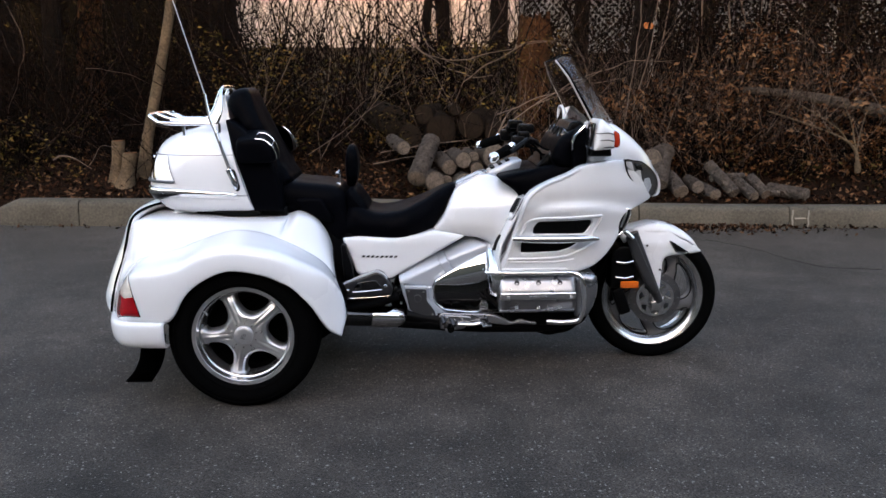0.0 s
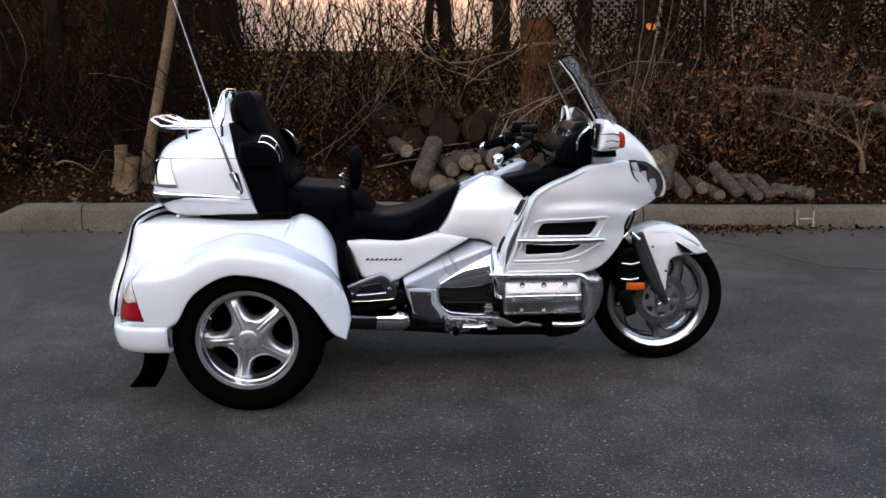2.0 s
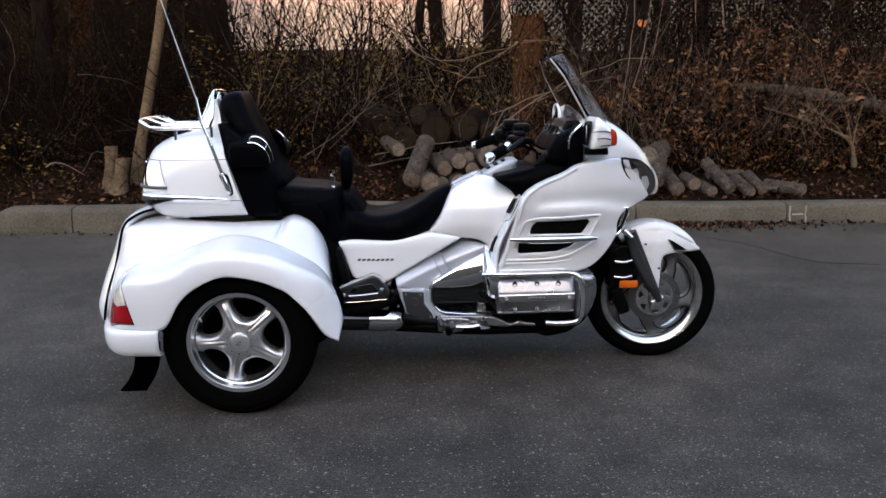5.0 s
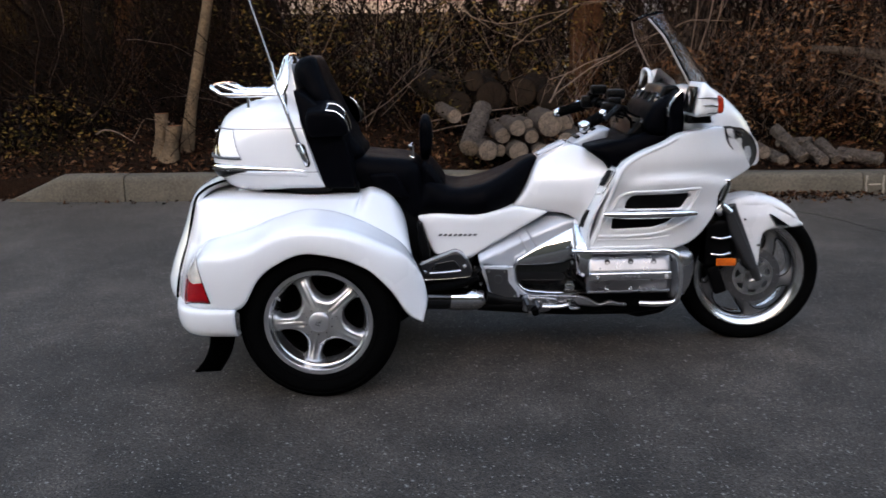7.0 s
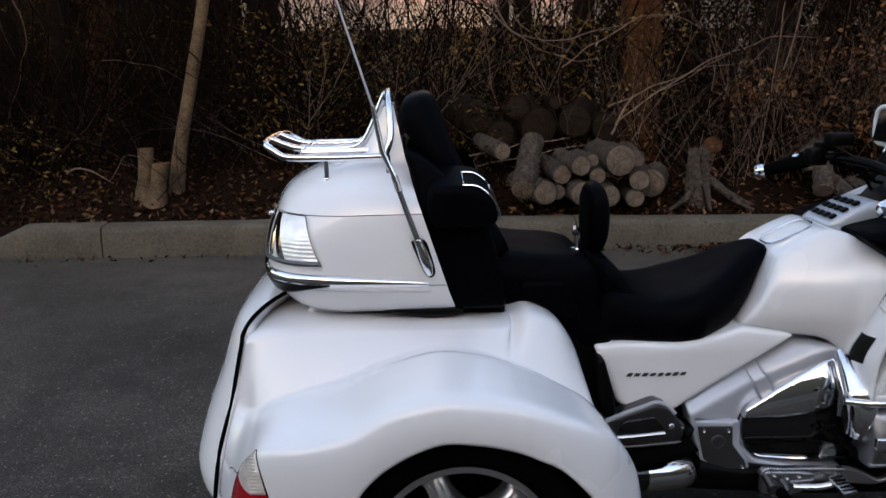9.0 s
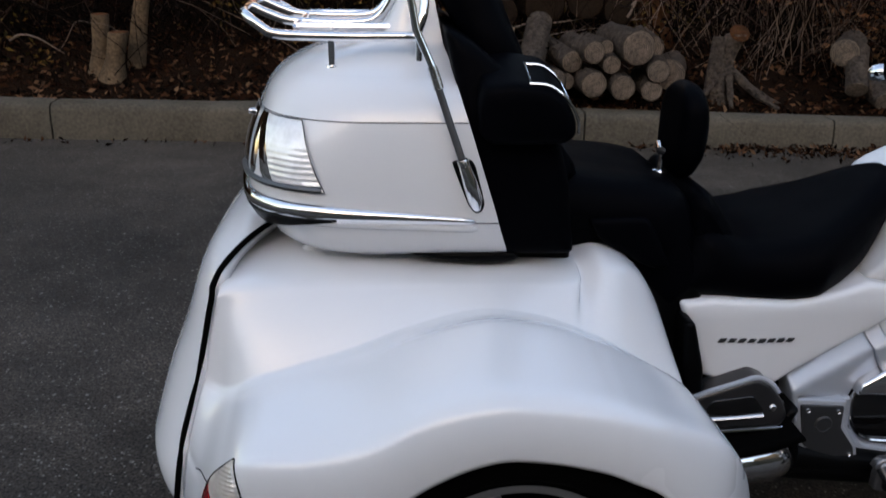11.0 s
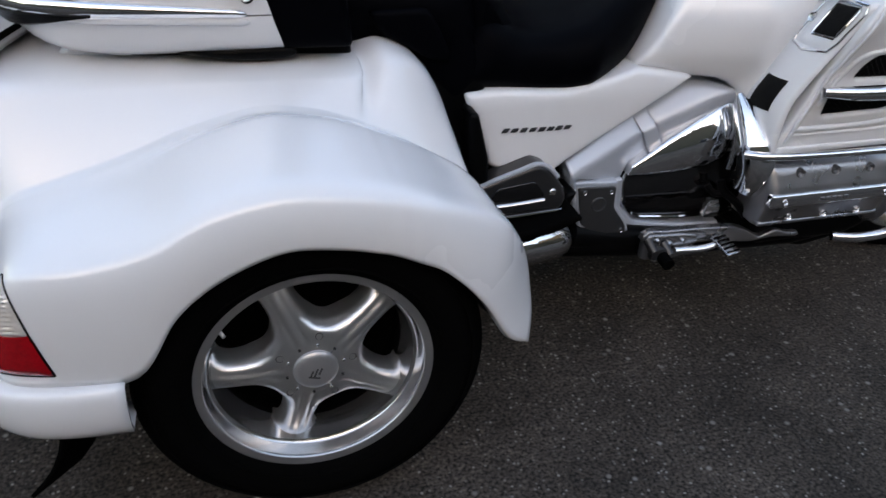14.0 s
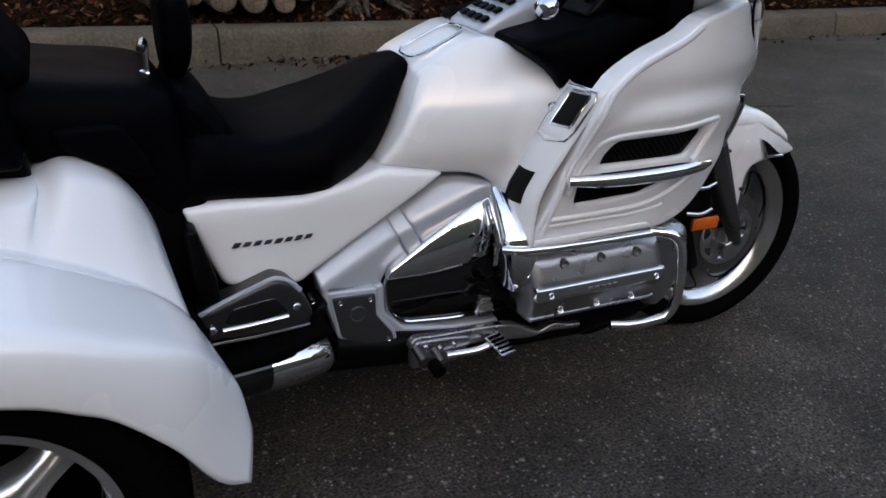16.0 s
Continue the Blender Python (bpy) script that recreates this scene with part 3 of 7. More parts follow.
for side in (1, -1):
    lamp = None
    for nm, mat, lab in (("tail_lamp", red_lens, "red and clear wedge-shaped tail lamp"), ("reversing_lens", ribbed_lens, "clear ribbed lens")):
        bm = B()
        rows = []
        for i in range(41):
            row = []
            for j in range(17):
                u = j / 16
                mid = lamp_split(u)
                v = mid * i / 40 * .99 if mat is red_lens else mid + (1 - mid) * i / 40
                e = min(u, 1 - u, v, 1.02 - v) * 12
                rib = .0011 * math.sin(v * 150) if mat is ribbed_lens else .0004 * math.sin(u * 40)
                row.append(on_lamp(*lamp_at(u, v), .001 + .007 * min(1, max(e, 0)) ** .5 + rib * min(1, max(e, 0))) * np.array((1, side, 1)))
            rows.append(row)
        sheet(bm, rows, flip=side < 0)
        bmesh.ops.recalc_face_normals(bm, faces=bm.faces)
        lamp = part(nm, bm, mat, lamp or trike, lab, smooth=60)
    bm = B()
    rim = [lamp_at(0, v) for v in np.linspace(0, 1, 16)] + [lamp_at(1, v) for v in np.linspace(1, 0, 16)] + [lamp_at(u, 0) for u in np.linspace(1, 0, 8)]
    tube(bm, [on_lamp(*q, .0) * np.array((1, side, 1)) for q in rim], .0022, 6, False)
    part("lamp_gasket", bm, rubber, lamp, "thin dark gasket")
    # joint between the quarter panel and the lamp
    bm = B()
    tube(bm, [on_lamp(-.106 + .068 * k / 8 , .030 + .003 * math.sin(k * .8), -.0004) * np.array((1, side, 1)) for k in range(9)], .0012, 5)
    part("panel_joint", bm, rubber, trike, "thin dark panel joint")

# boot lid at the back, with its dark seam
LID = spline([(-.40, .772, .12, .0), (-.450, .772, .24, .012), (-.480, .752, .325, .036), (-.496, .712, .352, .056), (-.512, .62, .386, .072), (-.532, .54, .410, .084), (-.550, .46, .438, .092), (-.562, .40, .454, .092), (-.558, .345, .456, .078), (-.537, .322, .44, .04)], 5)
rows = []
for k in range(41):
    q = math.sin((-1 + 2 * k / 40) * math.pi / 2)
    rows.append([(x - d * (1 - abs(q) ** 5), q * h, z + .016 * (1 - q * q) * min(max((z - .68) / .07, 0), 1)) for x, z, h, d in LID])
bm = B()
sheet(bm, rows)
bmesh.ops.recalc_face_normals(bm, faces=bm.faces)
lid = part("boot_lid", bm, pearl, trike, "pearl white boot lid", smooth=60)
sol = lid.modifiers.new("thickness", "SOLIDIFY")
sol.thickness, sol.offset = 0.02, -1
for s in (1, -1):
    bm = B()
    seam = [(p[0] - .009, p[1] * s * 1.003, p[2]) for p in BODY[-1][13:]]
    top = [(-.395, -.10 * s, .780), (-.448, -.240 * s, .776), (-.482, -.322 * s, .756), (-.500, -.346 * s, .726)]
    tube(bm, spline(top + seam[::4] + seam[-1:], 4), .0054, 8)
    part("boot_seal", bm, rubber, trike, "black rubber seam")

# bumper round the lower back
plan = spline([(-.293, -.664), (-.38, -.660), (-.45, -.642), (-.503, -.598), (-.540, -.52), (-.568, -.40), (-.59, -.22), (-.60, 0)], 5)
plan = np.concatenate([plan, (plan * np.array((1, -1)))[::-1][1:]])
bm = B()
rows = []
for i, (x, y) in enumerate(plan):
    d = plan[min(i + 1, len(plan) - 1)] - plan[max(i - 1, 0)]
    n = np.array((d[1], -d[0])) / np.linalg.norm(d)
    n = n if n @ np.array((x + 0.1, y)) > 0 else -n
    rows.append([(x + n[0] * o, y + n[1] * o, z) for o, z in spline([(-0.03, .372), (.0, .371), (.010, .362), (.013, .345), (.012, .318), (.007, .292), (-.002, .274), (-.018, .263), (-.08, .260)], 3)])
sheet(bm, rows)
bmesh.ops.recalc_face_normals(bm, faces=bm.faces)
bump_ob = part("bumper", bm, pearl, trike, "pearl white wraparound rear bumper")
sol = bump_ob.modifiers.new("thickness", "SOLIDIFY")
sol.thickness, sol.offset = 0.008, -1

# mud flaps: thick rubber sheets that sweep back behind each tyre
FLAP_OUT = spline([(-.408, -.598, .275), (-.416, -.602, .21), (-.440, -.605, .155), (-.478, -.606, .110)], 3)
FLAP_IN = spline([(-.345, -.485, .275), (-.354, -.485, .19), (-.378, -.484, .125), (-.418, -.483, .065)], 3)
for s in (1, -1):
    rows = [[tuple((p + (q - p) * u) * np.array((1, s, 1))) for u in np.linspace(0, 1, 7)] for p, q in zip(FLAP_IN, FLAP_OUT)]
    bm = B()
    sheet(bm, rows, flip=s < 0)
    flap = part("mud_flap", bm, rubber, trike, "black rubber mud flap", smooth=60)
    sol = flap.modifiers.new("thickness", "SOLIDIFY")
    sol.thickness, sol.offset = .007, 0

# ---- wheels ----
TO_NEAR = Matrix.Rotation(radians(90), 4, "X")


def wheel_frame(x, y, z, side=1):
    """z of the frame points outwards: to the near side for 1."""
    return Matrix.Translation((x, y, z)) @ Matrix.Rotation(radians(90 * side), 4, "X")


def spoked_disc(m, holes, outer, height, thick, step=0.011, roll=0.009):
    bm = B()
    ring = [(outer * math.cos(2 * math.pi * k / 64), outer * math.sin(2 * math.pi * k / 64)) for k in range(64)]
    v, faces, rims = fill(ring, step, holes)
    d = np.full(len(v), 1.0)
    for h in holes:
        d = np.minimum(d, edge_distance(v, h))
    zz = height(np.hypot(v[:, 0], v[:, 1]), np.arctan2(v[:, 1], v[:, 0])) - rounded(d, roll)
    top = [bm.verts.new(m @ Vector((p[0], p[1], q))) for p, q in zip(v, zz)]
    for f in faces:
        bm.faces.new([top[i] for i in f])
    for rim in rims[1:]:
        low = {i: bm.verts.new(m @ Vector((v[i][0], v[i][1], zz[i] - thick))) for i in rim}
        for i in range(len(rim)):
            a, b = rim[i], rim[(i + 1) % len(rim)]
            bm.faces.new((top[a], top[b], low[b], low[a]))
    bmesh.ops.recalc_face_normals(bm, faces=bm.faces)
    return bm


def tyre(m, radius, rim, half, name_parent):
    bm = B()
    w = half
    prof = spline([(rim - .012, -w * .82), (rim + .006, -w * .98), (rim + (radius - rim) * .45, -w * 1.06), (radius - .028, -w * .97), (radius - .006, -w * .78), (radius, -w * .4), (radius, w * .4), (radius - .006, w * .78), (radius - .028, w * .97), (rim + (radius - rim) * .45, w * 1.06), (rim + .006, w * .98), (rim - .012, w * .82)], 4)
    lathe(bm, [tuple(q) for q in prof], m, 72)
    bmesh.ops.recalc_face_normals(bm, faces=bm.faces)
    ob = part("tyre", bm, rubber, name_parent, "black rubber tyre")
    return ob


SPIN = radians(41)


def rear_wheel(side):
    y = -0.535 * side
    w = tagged(new("rear_wheel"), "five-spoke polished alloy wheel with black tyre")
    w.parent = trike
    m = wheel_frame(0.005, y, 0.300, side)
    tyre(m, 0.304, 0.209, 0.098, w)
    for rr in (0.275, 0.262, 0.222):
        bm = B()
        tube(bm, [m @ Vector((rr * math.cos(a), rr * math.sin(a), 0.1005 if rr > .25 else .101)) for a in np.linspace(0, 2 * math.pi, 73)], 0.0022, 5, False)
        part("sidewall_ring", bm, rubber, w)
    # flat outer lip, a step, then the deep polished barrel
    bm = B()
    lathe(bm, [(.1885, .0845), (.1900, .0868), (.2095, .0885), (.2120, .0865), (.2125, .078), (.207, .070)], m, 96)
    part("rim_lip", bm, lip_alloy, w, "flat machined rim lip")
    bm = B()
    lathe(bm, [(.1655, .000), (.1685, .018), (.1715, .034), (.1755, .046), (.1765, .0535), (.1815, .0560), (.1840, .060), (.1862, .0800), (.1885, .0845)], m, 96)
    bmesh.ops.recalc_face_normals(bm, faces=bm.faces)
    part("rim", bm, alloy, w, "polished deep alloy rim")
    holes = []
    for k in range(5):
        a = SPIN + radians(36) + k * radians(72)
        pts = [(r * math.cos(a + radians(da)), r * math.sin(a + radians(da))) for r, da in ((.0880, 0), (.0905, 8.0), (.098, 14.8), (.111, 20.3), (.128, 23.6), (.146, 25.0), (.160, 24.4), (.168, 20.5), (.1715, 13), (.1725, 0), (.1715, -13), (.168, -20.5), (.160, -24.4), (.146, -25.0), (.128, -23.6), (.111, -20.3), (.098, -14.8), (.0905, -8.0))]
        holes.append(arc_line(pts, 3))

    def height(r, th):
        ph = np.abs((th - SPIN + math.pi / 5) % (2 * math.pi / 5) - math.pi / 5)
        off = r * np.sin(ph)
        arm = np.clip((r - .075) / .03, 0, 1)
        crown = -.012 * np.clip(off / .030, 0, 1.3) ** 2 * arm
        groove = -.0030 * np.exp(-((off - .0090) / .0042) ** 2) * np.clip((r - .052) / .012, 0, 1) * np.clip((.172 - r) / .02, 0, 1)
        sweep = .058 + .012 * np.cos(np.clip(r / .13, 0, 1) * math.pi / 2) - .016 * np.clip((r - .125) / .05, 0, 1) ** 2
        return sweep + crown + groove

    part("spokes", spoked_disc(m, holes, 0.1765, height, 0.030, 0.0037, 0.015), spoke_alloy, w, "polished five-spoke centre")
    bm = B()
    lathe(bm, [(.030, .0708), (.050, .0682), (.064, .0640), (.0735, .0605), (.0760, .0590), (.0770, .054)], m, 64)
    part("hub_cover", bm, spoke_alloy, w, "satin hub cover flush with the spokes")
    bm = B()
    tube(bm, [m @ Vector((.0768 * math.cos(a), .0768 * math.sin(a), .0590)) for a in np.linspace(0, 2 * math.pi, 61)], .0014, 6, False)
    part("hub_seam", bm, fork_grey, w, "thin dark seam")
    bm = B()
    lathe(bm, [tuple(q) for q in spline([(.0005, .0815), (.016, .0812), (.030, .0785), (.0375, .0745), (.0390, .0715), (.0395, .068)], 4)], m, 48)
    cap = part("centre_cap", bm, hub_satin, w, "satin domed centre cap")
    for k, (x0, ln) in enumerate(((-.0085, .014), (-.001, .017), (.0065, .014))):
        bm = B()
        box(bm, (0, 0, 0), (0.0028, ln, 0.0022), 0.0, m @ Matrix.Translation((x0, .002 * (k - 1), 0.0814)) @ Matrix.Rotation(radians(-22), 4, "Z"))
        part("emblem_bar", bm, brushed, cap)
    bm = B()
    box(bm, (0, 0, 0), (0.020, 0.0028, 0.0022), 0.0, m @ Matrix.Translation((-.004, -.010, 0.0812)) @ Matrix.Rotation(radians(-14), 4, "Z"))
    part("emblem_bar", bm, brushed, cap)
    for k in range(5):
        a = SPIN + radians(36) + k * radians(72) + radians(6)
        bm = B()
        lathe(bm, [(.0005, .0625), (.0040, .0630), (.0044, .0650), (.0068, .0672), (.0076, .058)], m @ Matrix.Translation((.066 * math.cos(a), .066 * math.sin(a), 0.0)), 14)
        part("wheel_bolt", bm, fork_grey, w)
    for k in range(10):
        a = SPIN + radians(36 * k + 8)
        bm = B()
        lathe(bm, [(.0003, .0722), (.0022, .0720), (.0027, .069)], m @ Matrix.Translation((.0505 * math.cos(a), .0505 * math.sin(a), 0)), 10)
        part("small_rivet", bm, alloy if k % 2 else fork_grey, w)
    bm = B()
    a = radians(150)
    tube(bm, [m @ Vector((.178 * math.cos(a), .178 * math.sin(a), .045)), m @ Vector((.168 * math.cos(a), .168 * math.sin(a), .060))], .0035, 8)
    part("valve", bm, hub_bright, w)
    bm = B()
    lathe(bm, [(.03, -.05), (.150, -.05), (.1635, -.045), (.1655, .002)], m, 40)
    part("brake_drum", bm, rubber, w, "dark brake drum behind the spokes")
    return w


rear_wheel(1)
rear_wheel(-1)
bm = B()
tube(bm, [(0.005, -0.5, 0.30), (0.005, 0.5, 0.30)], 0.045, 16)
part("rear_axle", bm, plastic, trike)

FX, FZ = 1.826, 0.302
front_wheel = tagged(new("front_wheel"), "cast alloy front wheel with black tyre and brake discs")
front_wheel.parent = trike
mf = wheel_frame(FX, 0, FZ)
bm = B()
prof = spline([(.236, -.040), (.250, -.058), (.272, -.066), (.296, -.056), (.307, -.030), (.311, 0), (.307, .030), (.296, .056), (.272, .066), (.250, .058), (.236, .040)], 4)
lathe(bm, [tuple(q) for q in prof], mf, 80)
bmesh.ops.recalc_face_normals(bm, faces=bm.faces)
part("tyre", bm, rubber, front_wheel, "black rubber front tyre")
bm = B()
lathe(bm, [(.198, -.05), (.200, .016), (.206, .026), (.216, .036), (.228, .045), (.240, .050), (.246, .048), (.246, -.048), (.24, -.05)], mf, 80)
bmesh.ops.recalc_face_normals(bm, faces=bm.faces)
part("rim", bm, alloy, front_wheel, "silver cast rim")
holes = []
for k in range(5):
    a = radians(8 + 72 * k)
    pts = [(r * math.cos(a + radians(d)), r * math.sin(a + radians(d))) for r, d in ((.098, 6), (.104, -14), (.128, -20), (.160, -16), (.184, -8), (.196, 4), (.199, 18), (.199, 32), (.195, 42), (.182, 42), (.160, 35), (.128, 24))]
    holes.append(arc_line(pts, 3))
part("spokes", spoked_disc(mf, holes, 0.204, lambda r, th: 0.030 - 0.012 * np.clip(r / .2, 0, 1), 0.03, 0.014), spoke_grey, front_wheel, "swept grey cast spokes")
for h in holes:
    bm = B()
    tube(bm, [mf @ Vector((q[0], q[1], 0.021)) for q in h + h[:1]], 0.003, 5, False)
    part("spoke_edge", bm, plastic, front_wheel, "black painted spoke edge")
for s in (1, -1):
    hs = []
    for k in range(20):
        a, r = 2 * math.pi * k / 20, (.112, .099)[k % 2]
        hs.append([(r * math.cos(a) + .0042 * math.cos(t), r * math.sin(a) + .0042 * math.sin(t)) for t in np.linspace(0, 2 * math.pi, 9)[:-1]])
    hs.append([(.080 * math.cos(t), .080 * math.sin(t)) for t in np.linspace(0, 2 * math.pi, 41)[:-1]])
    m2 = wheel_frame(FX, -0.085 * s, FZ, s)
    part("brake_disc", spoked_disc(m2, hs, .122, lambda r, th: 0.0 * r, 0.005, 0.02, 0.0005), brushed, front_wheel, "drilled steel brake disc")
    bm = B()
    lathe(bm, [(.0005, .03), (.022, .03), (.026, .026), (.03, .0), (.050, -.002), (.056, -.012)], m2, 24)
    part("hub", bm, cast, front_wheel)
    gaps = []
    for k in range(7):
        a = 2 * math.pi * (k + .3) / 7
        gaps.append(soft_line([(r * math.cos(a + d), r * math.sin(a + d)) for r, d in ((.050, 0), (.073, -.26), (.077, 0), (.073, .26))], .004))
    part("disc_carrier", spoked_disc(m2 @ Matrix.Translation((0, 0, .006)), gaps, .089, lambda r, th: 0.0 * r, .006, .007, .002), alloy, front_wheel, "bright spoked disc carrier")
    # lower fork leg, caliper and cover
    bm = B()
    tube(bm, [(1.840, -.112 * s, .29), (1.79, -.118 * s, .40), (1.70, -.120 * s, .62)], [.020, .023, .024], 14)
    part("fork_leg", bm, fork_grey, trike, "dark grey fork leg")
    bm = B()
    panel(bm, soft_line([(1.668, .60), (1.708, .605), (1.765, .48), (1.828, .352), (1.822, .334), (1.794, .340), (1.766, .376), (1.70, .50)], .012), 0.150, 0.012, 0.03, 0.02)
    part("fork_cover", bm if s == 1 else mirrored(bm), fork_grey, trike, "dark grey fork cover")
    bm = B()
    tube(bm, [(1.655, -.155 * s, .632), (1.69, -.16 * s, .60)], .012, 12)
    part("fork_ferrule", bm, chrome, trike, "chrome fork ferrule")
    bm = B()
    panel(bm, soft_line([(1.80, .29), (1.86, .315), (1.868, .28), (1.845, .25), (1.80, .245)], .008), 0.125, 0.008, 0.04, 0.02)
    part("axle_clamp", bm if s == 1 else mirrored(bm), alloy, trike, "bright axle clamp")
    bm = B()
    box(bm, (0, 0, 0), (.055, .05, .13), .012, Matrix.Translation((1.655, -.12 * s, .30)) @ Matrix.Rotation(radians(-20), 4, "Y"))
    part("brake_caliper", bm, plastic, trike, "black brake caliper")

# front fender: a sheet arched over the wheel
rows = []
for i in range(41):
    q0 = i / 40
    a = radians(43 + q0 * 78)
    rad = .305 + .049 * math.sin(min(1, q0 * 1.6) * math.pi / 2)
    half = 0.080 * min(1, 0.45 + q0 * 3)
    row = []
    for j in range(17):
        q = -1 + j / 8
        drop = 0.050 * abs(q) ** 3 * min(1, .15 + q0 * 2)
        row.append((1.826 + (rad - drop) * math.cos(a), half * math.sin(q * math.pi / 2), FZ + (rad - drop) * math.sin(a)))
    rows.append(row)
bm = B()
sheet(bm, rows)
bmesh.ops.recalc_face_normals(bm, faces=bm.faces)
fender = part("front_fender", bm, pearl, trike, "pearl white front fender", smooth=60)
sol = fender.modifiers.new("thickness", "SOLIDIFY")
sol.thickness, sol.offset = 0.006, -1
bm = B()
panel(bm, arc_line([(1.70, .615), (1.76, .645), (1.84, .652), (1.93, .612), (2.00, .555), (2.045, .518), (1.98, .508), (1.90, .505), (1.862, .49), (1.852, .44), (1.848, .36), (1.842, .328), (1.825, .345), (1.79, .42), (1.745, .52)], 3), lambda x, z: 0.098 - 0.35 * np.clip(z - .56, 0, 1) - 0.18 * np.clip(x - 1.88, 0, 1), 0.014, 0.02, 0.014)
pair("fender_side", bm, pearl, trike, "pearl white fender skirt")
skirt_y = lambda x, z: 0.098 - 0.35 * np.clip(z - .56, 0, 1) - 0.18 * np.clip(x - 1.88, 0, 1)
bm = B()
panel(bm, soft_line([(1.880, .578), (1.905, .566), (1.984, .514), (1.91, .523)], .003), lambda x, z: skirt_y(x, z) + 0.004, 0.002, 0.008, 0.012)
for ob, sd in zip(pair("fender_trim", bm, plastic, trike, "black and chrome fender trim"), (1, -1)):
    bm = B()
    tube(bm, [(x, -sd * (float(skirt_y(x, z)) + .005), z) for x, z in ((1.880, .576), (1.895, .550), (1.911, .525), (1.945, .519), (1.982, .515))], .004, 8)
    part("trim_edge", bm, chrome, ob, "chrome edge")
for x, z in ((1.775, .555), (1.84, .44)):
    bm = B()
    lathe(bm, [(.0004, .104), (.005, .103), (.006, .095)], wheel_frame(x, 0, z), 10)
    pair("fender_screw", bm, fork_grey, trike)

# ---- engine and frame ----
bm = B()
panel(bm, soft_line([(.60, .20), (.58, .30), (.62, .45), (.80, .60), (1.05, .62), (1.45, .60), (1.55, .48), (1.50, .26), (1.42, .19), (1.0, .165)], .04), 0.115, 0.03, 0, 0.05, both=True)
part("engine_block", bm, plastic, trike, "black engine block and frame")
bm = B()
panel(bm, soft_line([(1.09, .26), (1.10, .42), (1.45, .46), (1.50, .40), (1.47, .24), (1.40, .205), (1.12, .205)], .03), 0.27, 0.03, 0.12, 0.04)
pair("cylinder_block", bm, plastic, trike, "black cylinder block")
bm = B()
panel(bm, soft_line([(1.062, .462), (1.400, .466), (1.405, .306), (1.395, .298), (1.066, .300)], .012), lambda x, z: 0.352 - 0.45 * np.clip(z - .400, 0, 1) - 0.40 * np.clip(.368 - z, 0, 1), 0.020, 0.08, 0.012)
pair("cylinder_head_cover", bm, cast, trike, "silver cast cylinder head cover")
for z0, z1, lift in ((.366, .400, .360), (.306, .318, .334)):
    bm = B()
    panel(bm, soft_line([(1.066, z0), (1.066, z1), (1.400, z1 + .002), (1.400, z0 + .002)], .006), lift, 0.007, 0.015, 0.015)
    pair("cover_strip", bm, chrome if z0 > .35 else cast, trike, "chrome strip")
for x, z, r, mat in ((1.141, .440, .0110, brushed), (1.236, .440, .0110, brushed), (1.330, .439, .0110, brushed), (1.10, .383, .007, chrome), (1.375, .383, .007, chrome), (1.141, .330, .0085, chrome), (1.236, .330, .0085, chrome), (1.330, .330, .0085, chrome)):
    bm = B()
    yy = .336 if z > .42 else .360 if z > .35 else .338
    lathe(bm, [(.0004, yy - .002), (r * .55, yy - .001), (r * .6, yy + .001), (r * .9, yy + .0035), (r, yy + .001), (r, yy - .012)], wheel_frame(x, 0, z), 18)
    pair("cover_bolt", bm, mat, trike)
bm = B()
for k in range(5):
    box(bm, (1.20 + k * .016, -.3605, .383), (.011, .003, .007), .001)
pair("cover_badge", bm, cast, trike, "small raised badge as plain blocks")
bm = B()
tube(bm, [(.62, -.20, .235), (.80, -.21, .225), (1.0, -.225, .215), (1.25, -.235, .215), (1.38, -.23, .225)], [.03, .032, .03, .028, .024], 14)
pair("exhaust_header", bm, plastic, trike, "heat-dulled exhaust header")
bm = B()
path = spline([(1.007, -.30, .480), (1.06, -.33, .484), (1.20, -.342, .485), (1.362, -.345, .486)], 4)
tube(bm, path, .0095, 12)
pair("head_cover_rail", bm, chrome, trike, "chrome rail")
bm = B()
path = spline([(1.355, -.34, .488), (1.392, -.365, .486), (1.418, -.375, .458), (1.428, -.38, .385), (1.424, -.38, .318), (1.412, -.375, .283), (1.385, -.37, .272), (1.33, -.365, .268), (1.276, -.345, .266)], 5)
tube(bm, path, .0118, 14)
pair("engine_guard", bm, chrome, trike, "chrome engine guard bar")
bm = B()
panel(bm, arc_line([(1.40, .46), (1.47, .472), (1.502, .45), (1.505, .37), (1.47, .285), (1.41, .27)], 4), 0.315, 0.035, 0.15, 0.02)
pair("front_engine_cover", bm, cast, trike, "grey cast front engine cover")
bm = B()
panel(bm, soft_line([(1.46, .235), (1.30, .245), (1.22, .19), (1.30, .165), (1.40, .185)], .02), .24, .02, .2, .03)
pair("belly_cover", bm, plastic, trike, "black belly cover")
# low parts under the frame: sump, side pipes, stand and rear drive
bm = B()
panel(bm, soft_line([(.62, .30), (.70, .34), (1.10, .30), (1.46, .30), (1.50, .22), (1.42, .180), (1.15, .165), (.80, .165), (.70, .172), (.62, .21)], .03), .12, .035, 0, .05, both=True)
part("sump", bm, plastic, trike, "black sump and lower frame")
bm = B()
panel(bm, soft_line([(-.36, .50), (.32, .52), (.40, .40), (.38, .26), (.26, .180), (-.05, .150), (-.30, .18), (-.40, .30)], .05), .385, .05, 0, .06, both=True)
part("rear_chassis", bm, rubber, trike, "black rear axle carrier and floor of the boot")
